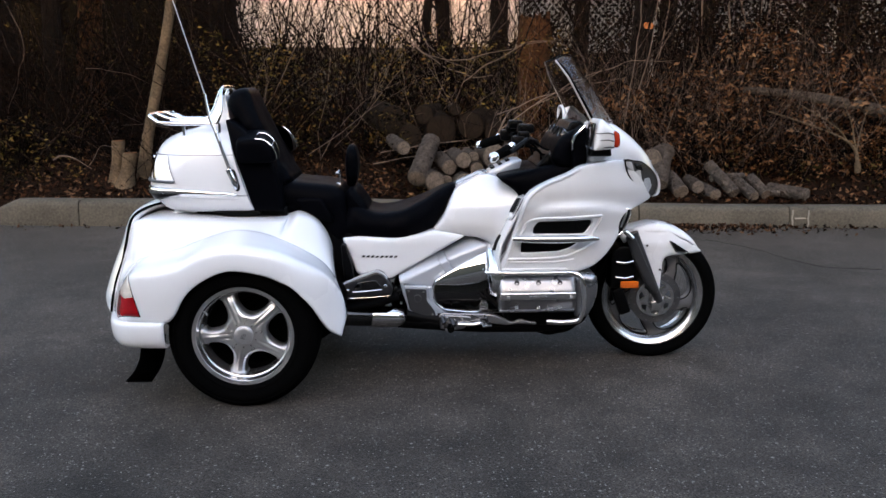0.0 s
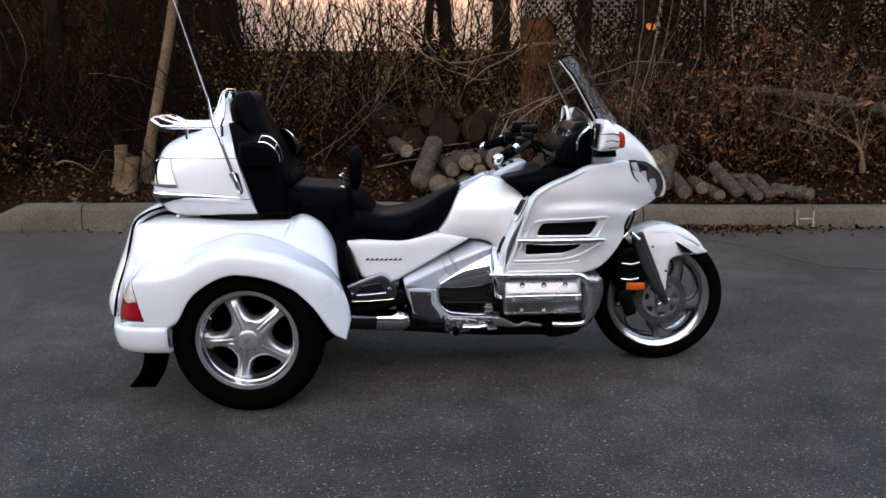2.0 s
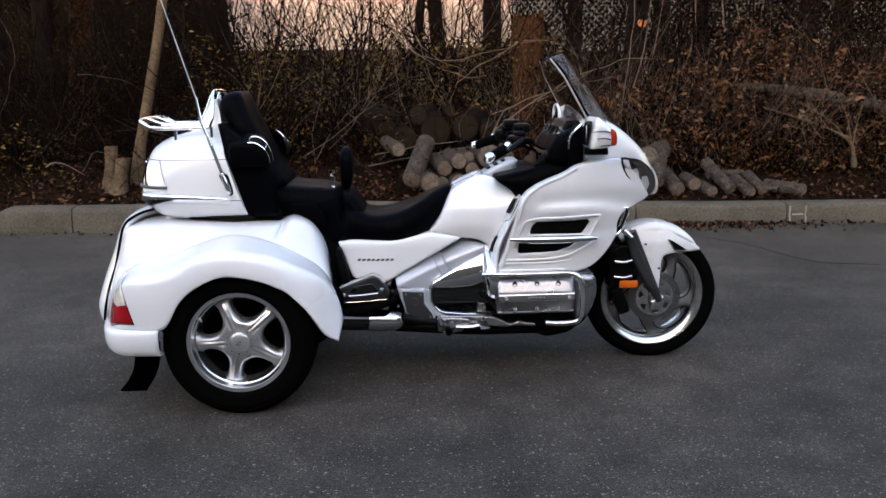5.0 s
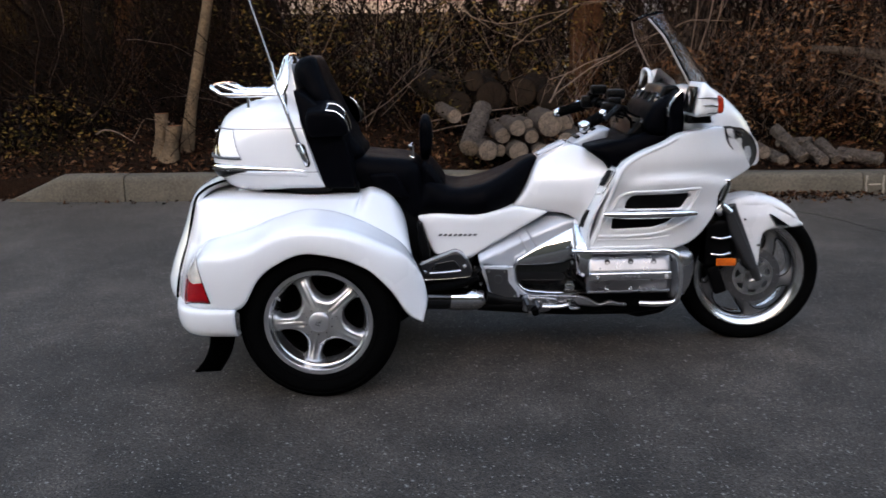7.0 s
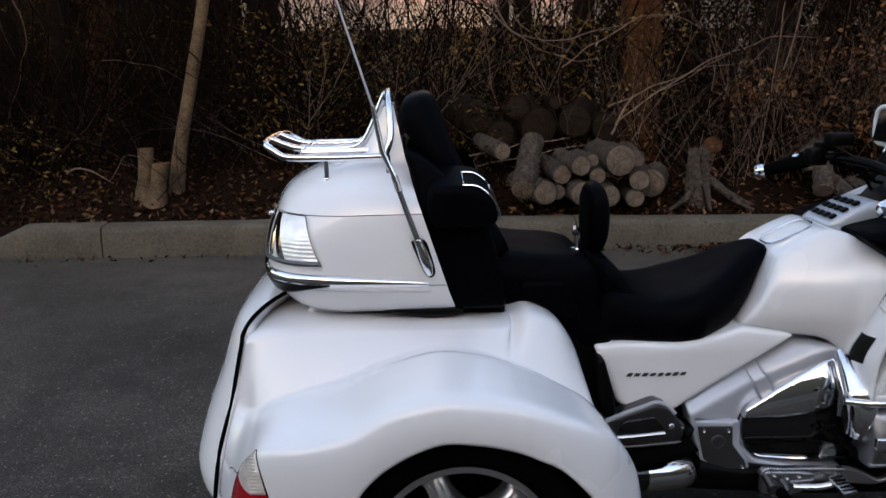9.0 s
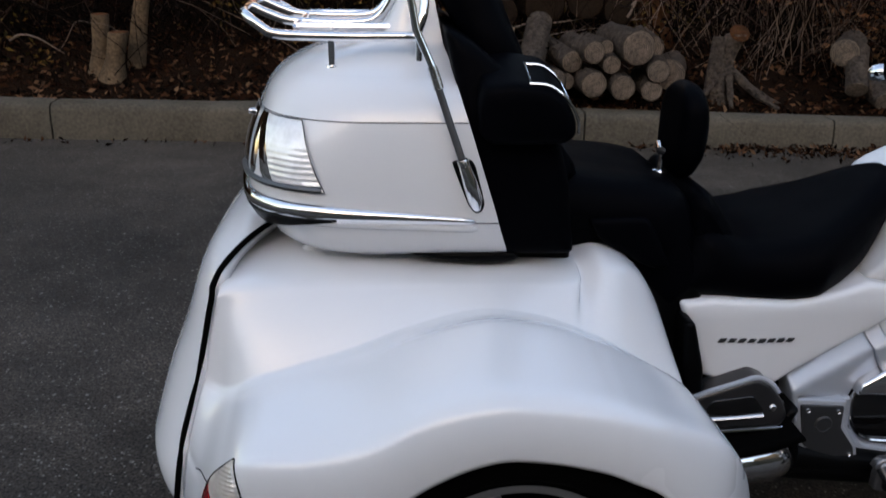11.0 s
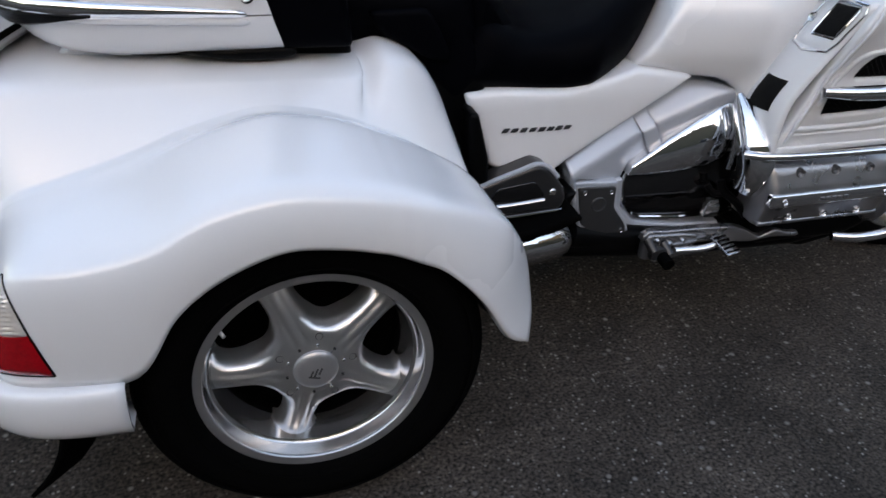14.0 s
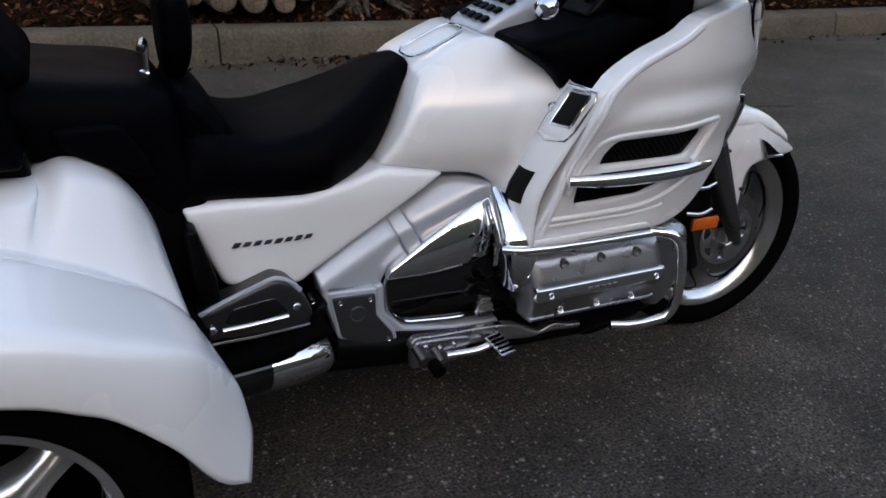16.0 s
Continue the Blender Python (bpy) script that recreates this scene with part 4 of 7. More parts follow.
# silver frame covers
crease = lambda x, z: np.clip(z - .428 - .40 * (x - .64), 0, .1)
frame_y = lambda x, z: 0.232 - 0.26 * np.clip(x - .62, 0, .25) - .85 * crease(x, z)
upper_y = lambda x, z: 0.178 - .85 * crease(x, z)
bm = B()
panel(bm, soft_line([(.622, .449), (.70, .493), (.792, .541), (.842, .445), (.79, .428), (.774, .391), (.754, .388), (.645, .412), (.664, .304), (.639, .372)], .006), frame_y, 0.008, 0.06, 0.012)
pair("frame_cover", bm, silver, trike, "silver painted frame cover")
bm = B()
panel(bm, soft_line([(.774, .395), (.779, .322), (.821, .278), (.93, .257), (1.06, .252), (1.06, .236), (.924, .235), (.80, .256), (.758, .303), (.752, .395)], .008), 0.205, 0.007, 0.05, 0.008)
pair("lower_frame_rail", bm, silver, trike, "silver lower frame rail")
bm = B()
panel(bm, soft_line([(.824, .547), (.927, .604), (.95, .606), (1.041, .583), (1.056, .553), (.961, .511), (.868, .467)], .008), upper_y, 0.012, 0.05, 0.012)
pair("upper_frame_cover", bm, silver, trike, "silver painted upper frame cover")
bm = B()
panel(bm, soft_line([(.791, .538), (.824, .551), (.868, .466), (.840, .441)], .004), lambda x, z: .188 - .85 * crease(x, z), 0.004, 0.04, 0.008)
pair("frame_strap", bm, silver, trike, "silver strap")
bm = B()
panel(bm, soft_line([(.642, .406), (.753, .399), (.757, .337), (.793, .289), (.803, .246), (.747, .236), (.664, .292)], .008), 0.224, 0.005, 0.04, 0.012)
plates = pair("pivot_plate", bm, silver, trike, "silver-edged pivot plate with rivets")
bm = B()
panel(bm, soft_line([(.651, .393), (.747, .388), (.749, .335), (.785, .286), (.793, .252), (.748, .244), (.671, .296)], .007), 0.2275, 0.003, 0.008, 0.012)
pair("pivot_plate_face", bm, fork_grey, trike, "dark grey plate face")
for x, z, r in ((.668, .381, .0055), (.734, .377, .0055), (.776, .272, .0055), (.707, .347, .019), (.609, .397, .006), (.633, .326, .006)):
    bm = B()
    lathe(bm, [(.0004, .2305), (r * .8, .230), (r * .86, .2315), (r, .229), (r, .20)], wheel_frame(x, 0, z), 18)
    pair("rivet", bm, chrome if r < .01 else fork_grey, trike)
# gloss cover framed in chrome behind the pedal
window = soft_line([(.785, .406), (.91, .412), (1.0, .440), (1.09, .440), (1.10, .395), (1.10, .272), (.939, .271), (.825, .283), (.787, .319), (.779, .38)], .022)
bm = B()
panel(bm, window, lambda x, z: .188 + .02 * np.clip(x - .9, 0, .2) + .012 * np.exp(-((z - .35) / .05) ** 2), 0.006, 0.06, 0.012)
pair("engine_side_cover", bm, dark_chrome, trike, "gloss black engine side cover")
bm = B()
tube(bm, [(x, -.192 - .02 * min(max(x - .9, 0), .2), z) for x, z in window + window[:1]], .0045, 8, False)
pair("cover_rim", bm, chrome, trike, "chrome rim")
bm = B()
panel(bm, soft_line([(.780, .402), (.787, .427), (.87, .478), (.948, .519), (1.034, .562), (1.046, .534), (1.035, .47), (1.03, .425), (.98, .405), (.89, .398)], .007), lambda x, z: .212 - 4.7 * np.clip(z - .415 - .22 * (x - .80), 0, .2) ** 2 - 3.0 * np.clip(.415 + .22 * (x - .80) - z, 0, .2) ** 2, 0.008, 0.06, 0.007)
pair("chrome_side_cover", bm, chrome, trike, "chrome upper side cover")
bm = B()
tube(bm, spline([(1.028, -.205, .584), (1.036, -.235, .548), (1.046, -.262, .505), (1.055, -.282, .465), (1.060, -.285, .425), (1.064, -.270, .395)], 5), [.010 + .034 * min(1, k / 12) for k in range(26)], 24)
tube(bm, spline([(1.022, -.205, .570), (1.026, -.226, .52), (1.030, -.232, .46), (1.030, -.228, .41)], 5), .007, 10)
pair("chrome_elbow", bm, chrome, trike, "chrome elbow cover")
bm = B()
tube(bm, spline([(1.012, -.235, .385), (1.02, -.245, .36), (1.05, -.26, .335), (1.08, -.27, .30)], 3), .010, 10)
tube(bm, spline([(.985, -.225, .37), (1.00, -.235, .352), (1.02, -.24, .35)], 3), .008, 10)
pair("brake_hose", bm, plastic, trike, "black brake hose")
bm = B()
box(bm, (1.005, -.232, .306), (.040, .022, .036), .006)
box(bm, (1.005, -.232, .331), (.026, .02, .012), .003)
pair("brake_reservoir", bm, alloy, trike, "small bright reservoir")
# wavy lower trim, bracket, pedal and footpegs
bm = B()
panel(bm, arc_line([(.812, .262), (.817, .292), (.87, .290), (.96, .288), (1.05, .281), (1.095, .262), (1.125, .247), (1.165, .260), (1.20, .250), (1.235, .246), (1.23, .234), (1.16, .240), (1.10, .234), (1.02, .245), (.93, .250)], 3), .284, .005, .014, .010)
pair("scalloped_trim", bm, cast, trike, "bright scalloped lower trim")
bm = B()
panel(bm, soft_line([(.806, .262), (.816, .286), (.90, .282), (.944, .276), (.952, .258), (.940, .246), (.925, .237), (.915, .222), (.87, .214), (.806, .222)], .008), .290, .006, .014, .010)
pair("footpeg_bracket", bm, cast, trike, "cast footpeg bracket")
for x, z, r in ((.838, .272, .006), (.872, .262, .006), (.905, .266, .005), (.835, .222, .008)):
    bm = B()
    lathe(bm, [(.0004, .299), (r * .8, .2985), (r, .296), (r, .28)], wheel_frame(x, 0, z), 14)
    pair("bracket_bolt", bm, chrome, trike)
bm = B()
for x, z in ((.815, .275), (.858, .262)):
    tube(bm, [(x, -.285, z), (x + .010, -.308, z - .022)], .011, 12)
box(bm, (.842, -.296, .242), (.042, .024, .030), .006)
pair("peg_hinge", bm, board_grey, trike, "dark grey peg hinge")
bm = B()
tube(bm, [(.85, -.29, .240), (.853, -.335, .230)], .015, 14)
pair("rider_footpeg", bm, rubber, trike, "black rubber rider footpeg")
bm = B()
tube(bm, spline([(.885, -.30, .246), (.95, -.305, .246), (.985, -.305, .252)], 4), .0085, 10, flat=.7)
pedal = part("brake_pedal", bm, chrome, trike, "chrome brake pedal")
bm = B()
PAD = Matrix.Translation((1.006, -.318, .256)) @ Matrix.Rotation(radians(14), 4, "Z") @ Matrix.Rotation(radians(16), 4, "X")
box(bm, (0, 0, 0), (.044, .064, .010), .004, PAD)
pad = part("pedal_pad", bm, alloy, pedal, "ribbed pedal pad")
for k in range(5):
    bm = B()
    box(bm, (0, 0, 0), (.038, .005, .003), .001, PAD @ Matrix.Translation((0, -.024 + .012 * k, .0055)))
    part("pad_rib", bm, rubber, pad)
# passenger footboards
board_y = lambda x, z: .268 + .05 * (x - .4)
bm = B()
panel(bm, soft_line([(.374, .405), (.378, .427), (.489, .469), (.527, .482), (.556, .470), (.586, .432), (.600, .397), (.588, .372), (.48, .366), (.385, .366)], .010), board_y, 0.010, 0.05, 0.010)
boards = pair("passenger_footboard", bm, board_grey, trike, "dark grey passenger footboard with bright edges")
for ob, s in zip(boards, (1, -1)):
    bm = B()
    panel(bm, soft_line([(.424, .401), (.441, .433), (.523, .446), (.551, .409), (.50, .399)], .008), lambda x, z: board_y(x, z) + .002, .003, .006, .010)
    part("footboard_window", bm if s == 1 else mirrored(bm), dark_chrome, ob, "gloss black inset")
    bm = B()
    line = spline([(.378, .424), (.43, .448), (.489, .470), (.527, .483), (.556, .471), (.575, .450)], 4)
    tube(bm, [(x, -s * (.262 + .05 * (x - .4)), z) for x, z in line], .0055, 8)
    part("footboard_edge", bm, silver, ob, "satin edge")
    bm = B()
    tube(bm, [(.420, -.272 * s, .391), (.475, -.274 * s, .394), (.548, -.278 * s, .402)], .0042, 8, flat=.6)
    part("footboard_strip", bm, alloy, ob, "chrome strip")
    bm = B()
    tube(bm, [(.385, -.268 * s, .361), (.48, -.273 * s, .364), (.592, -.279 * s, .374)], .0035, 8)
    part("footboard_strip", bm, chrome, ob, "chrome strip")
    for x, z in ((.400, .397), (.565, .418)):
        bm = B()
        lathe(bm, [(.0004, .281), (.006, .2805), (.0085, .278), (.009, .262)], wheel_frame(x, 0, z, s), 14)
        part("footboard_bolt", bm, alloy, ob)
    bm = B()
    panel(bm, soft_line([(.388, .358), (.594, .370), (.618, .398), (.640, .398), (.620, .352), (.56, .334), (.45, .318), (.392, .318)], .012), .255, .012, .06, .014)
    part("board_bracket", bm if s == 1 else mirrored(bm), plastic, ob, "black bracket under the board")
bm = B()
panel(bm, soft_line([(.395, .332), (.455, .345), (.52, .354), (.612, .384), (.628, .366), (.56, .338), (.50, .326), (.40, .314)], .006), .322, .010, .09, .012)
pair("muffler_bracket", bm, rubber, trike, "black muffler bracket")
# exhaust tips
bm = B()
m = Matrix.Translation((.475, -.258, .276)) @ Vector((-.185, -.06, .023)).to_track_quat("Z", "Y").to_matrix().to_4x4()
lathe(bm, [(.038, -.01), (.0440, -.016), (.0475, -.030), (.0490, -.06), (.0495, -.10), (.0480, -.132), (.043, -.160), (.035, -.180), (.022, -.193), (.0005, -.198)], m, 32)
pair("exhaust_tip", bm, chrome, trike, "chrome exhaust tip")
bm = B()
lathe(bm, [(.034, .08), (.039, .11), (.042, .112), (.044, .09), (.0455, .03), (.0450, -.022)], m, 28)
pair("exhaust_sleeve", bm, dark_chrome, trike, "smoked chrome exhaust sleeve")
bm = B()
tube(bm, [(.655, -.205, .263), (.74, -.20, .245), (.86, -.21, .228), (1.0, -.22, .215)], [.036, .036, .034, .030], 16)
pair("exhaust_pipe", bm, plastic, trike, "dull exhaust pipe")

# ---- side covers, tank, seats ----
cover_y = lambda x, z: 0.216 - 0.10 * np.clip(x - .55, 0, .4) + 0.03 * np.clip(.55 - z, 0, .2) - .25 * np.clip(z - .60, 0, .1)
bm = B()
panel(bm, soft_line([(.374, .623), (.45, .628), (.611, .618), (.712, .632), (.775, .648), (.909, .626), (.922, .618), (.82, .562), (.70, .497), (.617, .451), (.592, .434), (.457, .452), (.437, .462), (.408, .535)], .012), cover_y, 0.012, 0.06, 0.013)
pair("side_cover", bm, pearl, trike, "pearl white side cover with a small dark badge")
SLANT = Matrix(((1, 0, .75, 0), (0, 1, 0, 0), (0, 0, 1, 0), (0, 0, 0, 1)))
for k in range(8):
    w, x = .0165, .468 + .0205 * k
    z = .5405 - .0006 * k
    at = Matrix.Translation((x, -float(cover_y(np.array(x), np.array(z))) - .001, z)) @ SLANT
    bm = B()
    box(bm, (0, 0, 0), (w - .0035, .005, .0094 - .001 * (k % 2)), .001, at)
    pair("badge_block", bm, fork_grey, trike, "small dark badge block")
# black gap between rear body and side cover
bm = B()
panel(bm, soft_line([(.30, .70), (.42, .66), (.46, .45), (.50, .30), (.36, .28), (.30, .45)], .02), .20, .02, 0, .04, both=True)
part("rear_frame", bm, plastic, trike, "black rear frame")
bm = B()
panel(bm, soft_line([(.372, .60), (.392, .60), (.42, .50), (.425, .44), (.385, .44), (.378, .50)], .008), .262, .010, .1, .015)
pair("frame_strut", bm, plastic, trike, "gloss black strut")

tank_y = lambda x, z: 0.150 + .22 * np.clip(x - .80, 0, .26) + .015 * np.exp(-((z - .71 - .25 * (x - .95)) / .095) ** 2) - 0.075 * np.clip((z - .74) / .16, 0, 1) ** 1.5 - .022 * np.clip((.67 - z) / .09, 0, 1) * np.clip((1.09 - x) / .06, 0, 1)
bm = B()
panel(bm, arc_line([(.782, .643), (.800, .672), (.826, .71), (.852, .765), (.880, .822), (.92, .850), (.985, .882), (1.03, .893), (1.085, .876), (1.15, .842), (1.20, .808), (1.215, .76), (1.205, .68), (1.185, .60), (1.165, .52), (1.13, .462), (1.075, .470), (1.055, .530), (1.035, .585), (.98, .612), (.915, .618), (.85, .634)], 2), tank_y, 0.016, 0, 0.016, both=True)
part("tank_cover", bm, pearl, trike, "pearl white fuel tank cover")
bm = B()
ring = [(.895 + .055 + .062 * math.cos(a) * (abs(math.cos(a)) ** -.45 if abs(math.cos(a)) > .02 else 1), .048 * math.sin(a) * (abs(math.sin(a)) ** -.45 if abs(math.sin(a)) > .02 else 1)) for a in np.linspace(0, 2 * math.pi, 40)]
tube(bm, [(x, y - .015, .866 + .44 * (x - .95) + .004 - .5 * y * y) for x, y in ring], .0032, 8, False)
part("filler_lid_ring", bm, chrome, trike, "chrome ring round the filler lid")
# console with small buttons
bm = B()
panel(bm, soft_line([(1.03, .893), (1.06, .915), (1.15, .955), (1.19, .955), (1.17, .88), (1.10, .86)], .012), lambda x, z: .085 + 0 * x, .018, 0, .02, both=True)
console = part("console", bm, silver, trike, "silver switch console")
for i in range(3):
    for j in range(4):
        bm = B()
        box(bm, (0, 0, 0), (.020, .022, .008), .003, Matrix.Translation((1.055 + .034 * i, -.062 + .033 * j + .006 * i, .918 + .016 * i)) @ Matrix.Rotation(radians(-24), 4, "Y"))
        part("button", bm, plastic, console, "black switch button")
# dark pads between tank and fairing
bm = B()
panel(bm, arc_line([(1.07, .885), (1.12, .905), (1.25, .93), (1.40, .97), (1.47, 1.0), (1.50, .95), (1.42, .90), (1.30, .86), (1.20, .805), (1.17, .79), (1.14, .83)], 3), lambda x, z: .24 - .25 * np.clip(z - .86, 0, .2), .03, 0, .025, both=True)
part("knee_pad", bm, leather, trike, "black cockpit pad")
# leg shields facing back between tank and side fairing, with vent and pocket
INNER = spline([(1.060, -.175, .462), (1.066, -.185, .573), (1.088, -.195, .631), (1.130, -.212, .72), (1.182, -.228, .815)], 6)
OUTER = spline([(1.066, -.322, .488), (1.074, -.322, .583), (1.094, -.330, .642), (1.134, -.350, .73), (1.176, -.375, .826)], 6)


def shield(u, v, lift=0.0):
    """A point of the leg shield: u from tank to fairing, v upwards."""
    i = min(v * (len(INNER) - 1), len(INNER) - 1.001)
    k = int(i)
    a = INNER[k] + (INNER[k + 1] - INNER[k]) * (i - k)
    b = OUTER[k] + (OUTER[k + 1] - OUTER[k]) * (i - k)
    p = a + (b - a) * u
    return (p[0] - .018 * math.sin(math.pi * u) - lift, p[1] - lift * .3, p[2] + lift * .3)


def shield_patch(u0, u1, v0, v1, lift, r=.0):
    bm = B()
    rows = []
    for i in range(9):
        s = i / 8
        rows.append([shield(u0 + (u1 - u0) * s, v0 + (v1 - v0) * t / 8, lift - (r if i in (0, 8) or t in (0, 8) else 0)) for t in range(9)])
    sheet(bm, rows)
    bmesh.ops.recalc_face_normals(bm, faces=bm.faces)
    return bm


bm = B()
sheet(bm, [[shield(u / 10, v / 24) for v in range(25)] for u in range(-2, 11)])
bmesh.ops.recalc_face_normals(bm, faces=bm.faces)
for ob in pair("leg_shield", bm, pearl, trike, "pearl white leg shield"):
    sol = ob.modifiers.new("thickness", "SOLIDIFY")
    sol.thickness, sol.offset = .006, -1
pair("shield_vent", shield_patch(.20, .72, .225, .515, .0095, .003), mesh_black, trike, "square black vent")
pair("pocket_bezel", shield_patch(.10, .93, .71, .99, .010, .008), pearl, trike, "pearl white pocket plate")
bm = B()
tube(bm, [shield(u, v, .008) for u, v in ((.14, .72), (.50, .70), (.88, .72), (.93, .77), (.95, .94), (.90, .985), (.55, .995), (.18, .985), (.11, .94), (.09, .78), (.14, .72))], .0028, 8, False)
tube(bm, [shield(u, v, .012) for u, v in ((.46, .79), (.84, .79), (.86, .81), (.86, .955), (.84, .975), (.46, .975), (.44, .955), (.44, .81), (.46, .79))], .0024, 8, False)
pair("pocket_rim", bm, chrome, trike, "chrome pocket rim")
pair("pocket_mouth", shield_patch(.46, .84, .80, .965, .017, .003), mesh_black, trike, "black pocket mouth")
bm = B()
lathe(bm, [(.004, .004), (.009, .005), (.011, .0)], Matrix.Translation(shield(.16, .86, .011)) @ Vector((-1, -.3, .3)).to_track_quat("Z", "Y").to_matrix().to_4x4(), 16)
pair("pocket_lock", bm, alloy, trike, "small lock ring")


def cushion(name, line, half, r, label, parent=trike, mat=leather, step=.022):
    bm = B()
    panel(bm, line, half, r, 0, step, both=True)
    return part(name, bm, mat, parent, label, smooth=70)


cushion("rider_seat", arc_line([(.36, .66), (.40, .755), (.45, .765), (.50, .737), (.56, .728), (.65, .744), (.745, .784), (.82, .826), (.875, .842), (.888, .818), (.866, .765), (.832, .70), (.785, .645), (.70, .612), (.60, .600), (.46, .612), (.38, .625)], 3), lambda x, z: .215 - .12 * np.clip((x - .66) / .2, 0, 1), .065, "black leather rider seat")
cushion("passenger_seat", arc_line([(.05, .77), (.08, .855), (.14, .872), (.22, .864), (.31, .856), (.368, .838), (.402, .785), (.42, .72), (.44, .66), (.40, .63), (.36, .64), (.30, .69), (.20, .735), (.10, .745)], 3), lambda x, z: .215 - .02 * np.clip((x - .3) / .15, 0, 1), .065, "black leather passenger seat")
bm = B()
panel(bm, soft_line([(.170, .800), (.29, .803), (.325, .74), (.345, .695), (.30, .70), (.20, .755)], .02), .228, .012, .03, .02)
pair("seat_side_panel", bm, leather, trike, "black seat side panel")
bm = B()
panel(bm, arc_line([(.384, .77), (.398, .825), (.425, .832), (.462, .792), (.496, .735), (.510, .68), (.47, .63), (.42, .65), (.390, .71)], 3), lambda x, z: .19 - .0 * x, .055, 0, .02, both=True)
part("seat_bolster", bm, leather, trike, "black leather bolster between the seats")
rb = cushion("rider_backrest", arc_line([(.387, .85), (.385, .93), (.390, .998), (.404, 1.021), (.424, 1.019), (.436, .998), (.444, .94), (.438, .87), (.422, .83), (.396, .833)], 3), lambda x, z: .092 - .045 * np.clip((z - .965) / .06, 0, 1) ** 2 - .03 * np.clip((.88 - z) / .06, 0, 1), .03, "black leather rider backrest")
bm = B()
tube(bm, [(.352, -.05, .80), (.358, -.05, .90)], .006, 8)
tube(bm, [(.335, -.05, .838), (.36, -.05, .842)], .011, 10)
tube(bm, [(.348, -.075, .895), (.355, -.04, .90)], .009, 10)
part("backrest_bracket", bm, chrome, rb, "chrome backrest bracket")

bm = B()
panel(bm, soft_line([(-.02, .85), (.10, .86), (.36, .79), (.42, .66), (.36, .60), (.22, .735), (.02, .735)], .02), .205, .02, 0, .03, both=True)
part("seat_base", bm, leather, trike, "black seat base over the rear body")

# ---- top box ----
LEVELS = [  # height, front, back, half width, corner
    (.757, .012, -.36, .285, .14), (.775, .008, -.385, .308, .15), (.81, -.004, -.408, .328, .16), (.85, -.016, -.424, .338, .165), (.90, -.032, -.424, .336, .17), (.95, -.048, -.414, .330, .175), (1.0, -.064, -.396, .318, .18),
    (1.03, -.074, -.384, .302, .18), (1.056, -.082, -.364, .270, .165), (1.074, -.088, -.342, .218, .14), (1.092, -.092, -.304, .184, .11), (1.108, -.099, -.245, .166, .07), (1.135, -.105, -.205, .156, .045), (1.17, -.112, -.182, .146, .03), (1.21, -.12, -.162, .134, .02), (1.245, -.127, -.145, .125, .008)]
LEVELS = [(z, f, b - .008, h, c) for z, f, b, h, c in LEVELS]
LV = np.array([spline(np.array(LEVELS)[:, k:k + 1], 6)[:, 0] for k in range(5)]).T


def box_ring(z, lift=0.0):
    """The outline of the top box at a height: from the near front corner round the back."""
    f, b, h, c = (float(np.interp(z, LV[:, 0], LV[:, k])) for k in range(1, 5))
    c = min(c, f - b - .002, h - .002)
    pts = [(f, -h)]
    pts += [(f + (b + c - f) * k / 8, -h) for k in range(1, 8)]
    for k in range(13):
        a = radians(90 * k / 12)
        e = 0.82
        pts.append((b + c - c * math.sin(a) ** e, -h + c - c * max(math.cos(a), 0) ** e))
    bow = float(np.interp(z, (.78, .86, .95, 1.05, 1.11, 1.2), (.036, .058, .056, .046, .016, .002)))
    pts += [(b, -(h - c) * (1 - k / 6)) for k in range(1, 6)] + [(b, 0)]
    pts = [(x + (.012 * bow / .058 - bow * (1 - (abs(y) / h) ** 1.5)) * min(1, max(0, (f - x) / .15)), y) for x, y in pts]
    near, pts = pts, pts[:-1]
    ring = near + [(x, -y) for x, y in pts[::-1]]
    out = []
    for i, (x, y) in enumerate(ring):
        a, d = ring[max(i - 1, 0)], ring[min(i + 1, len(ring) - 1)]
        n = Vector((-(d[1] - a[1]), d[0] - a[0]))
        n = n.normalized() if n.length > 1e-9 else Vector((0, -1))
        n = n if n.dot(Vector((x - (f + b) / 2, y))) > 0 else -n
        out.append((x + n.x * lift, y + n.y * lift, z))
    return out


def box_shell(zs, name, mat, label, parent=trike, cap=None):
    bm = B()
    rings = [box_ring(z) for z in zs]
    vs = sheet(bm, rings, close_v=True)
    for c in (cap or ()):
        bm.faces.new(vs[c])
    bmesh.ops.recalc_face_normals(bm, faces=bm.faces)
    return part(name, bm, mat, parent, label, smooth=50)


top_box = box_shell(np.linspace(.832, .9996, 14), "top_box", pearl, "pearl white top box with chrome trim", cap=(0, -1))
box_shell(np.linspace(.757, .829, 9), "top_box_base", pearl, "pearl white lower tray", top_box, (0, -1))
box_shell([*np.linspace(1.0018, 1.083, 10), *np.linspace(1.09, 1.245, 24)], "top_box_lid", pearl, "pearl white hinged lid", top_box, (0, -1))
bm = B()
vs = sheet(bm, [[(x * .985 - .004, y * .985, z) for x, y, z in box_ring(z)] for z in (.80, .83, 1.0, 1.03)], close_v=True)
part("lid_seal", bm, rubber, top_box, "dark seam")
# chrome belt that runs to a rounded point on each side
def ring_at(z, lift, i):
    ring = box_ring(z, lift)
    k = min(int(i), len(ring) - 2)
    return tuple(np.array(ring[k]) * (1 - (i - k)) + np.array(ring[k + 1]) * (i - k))


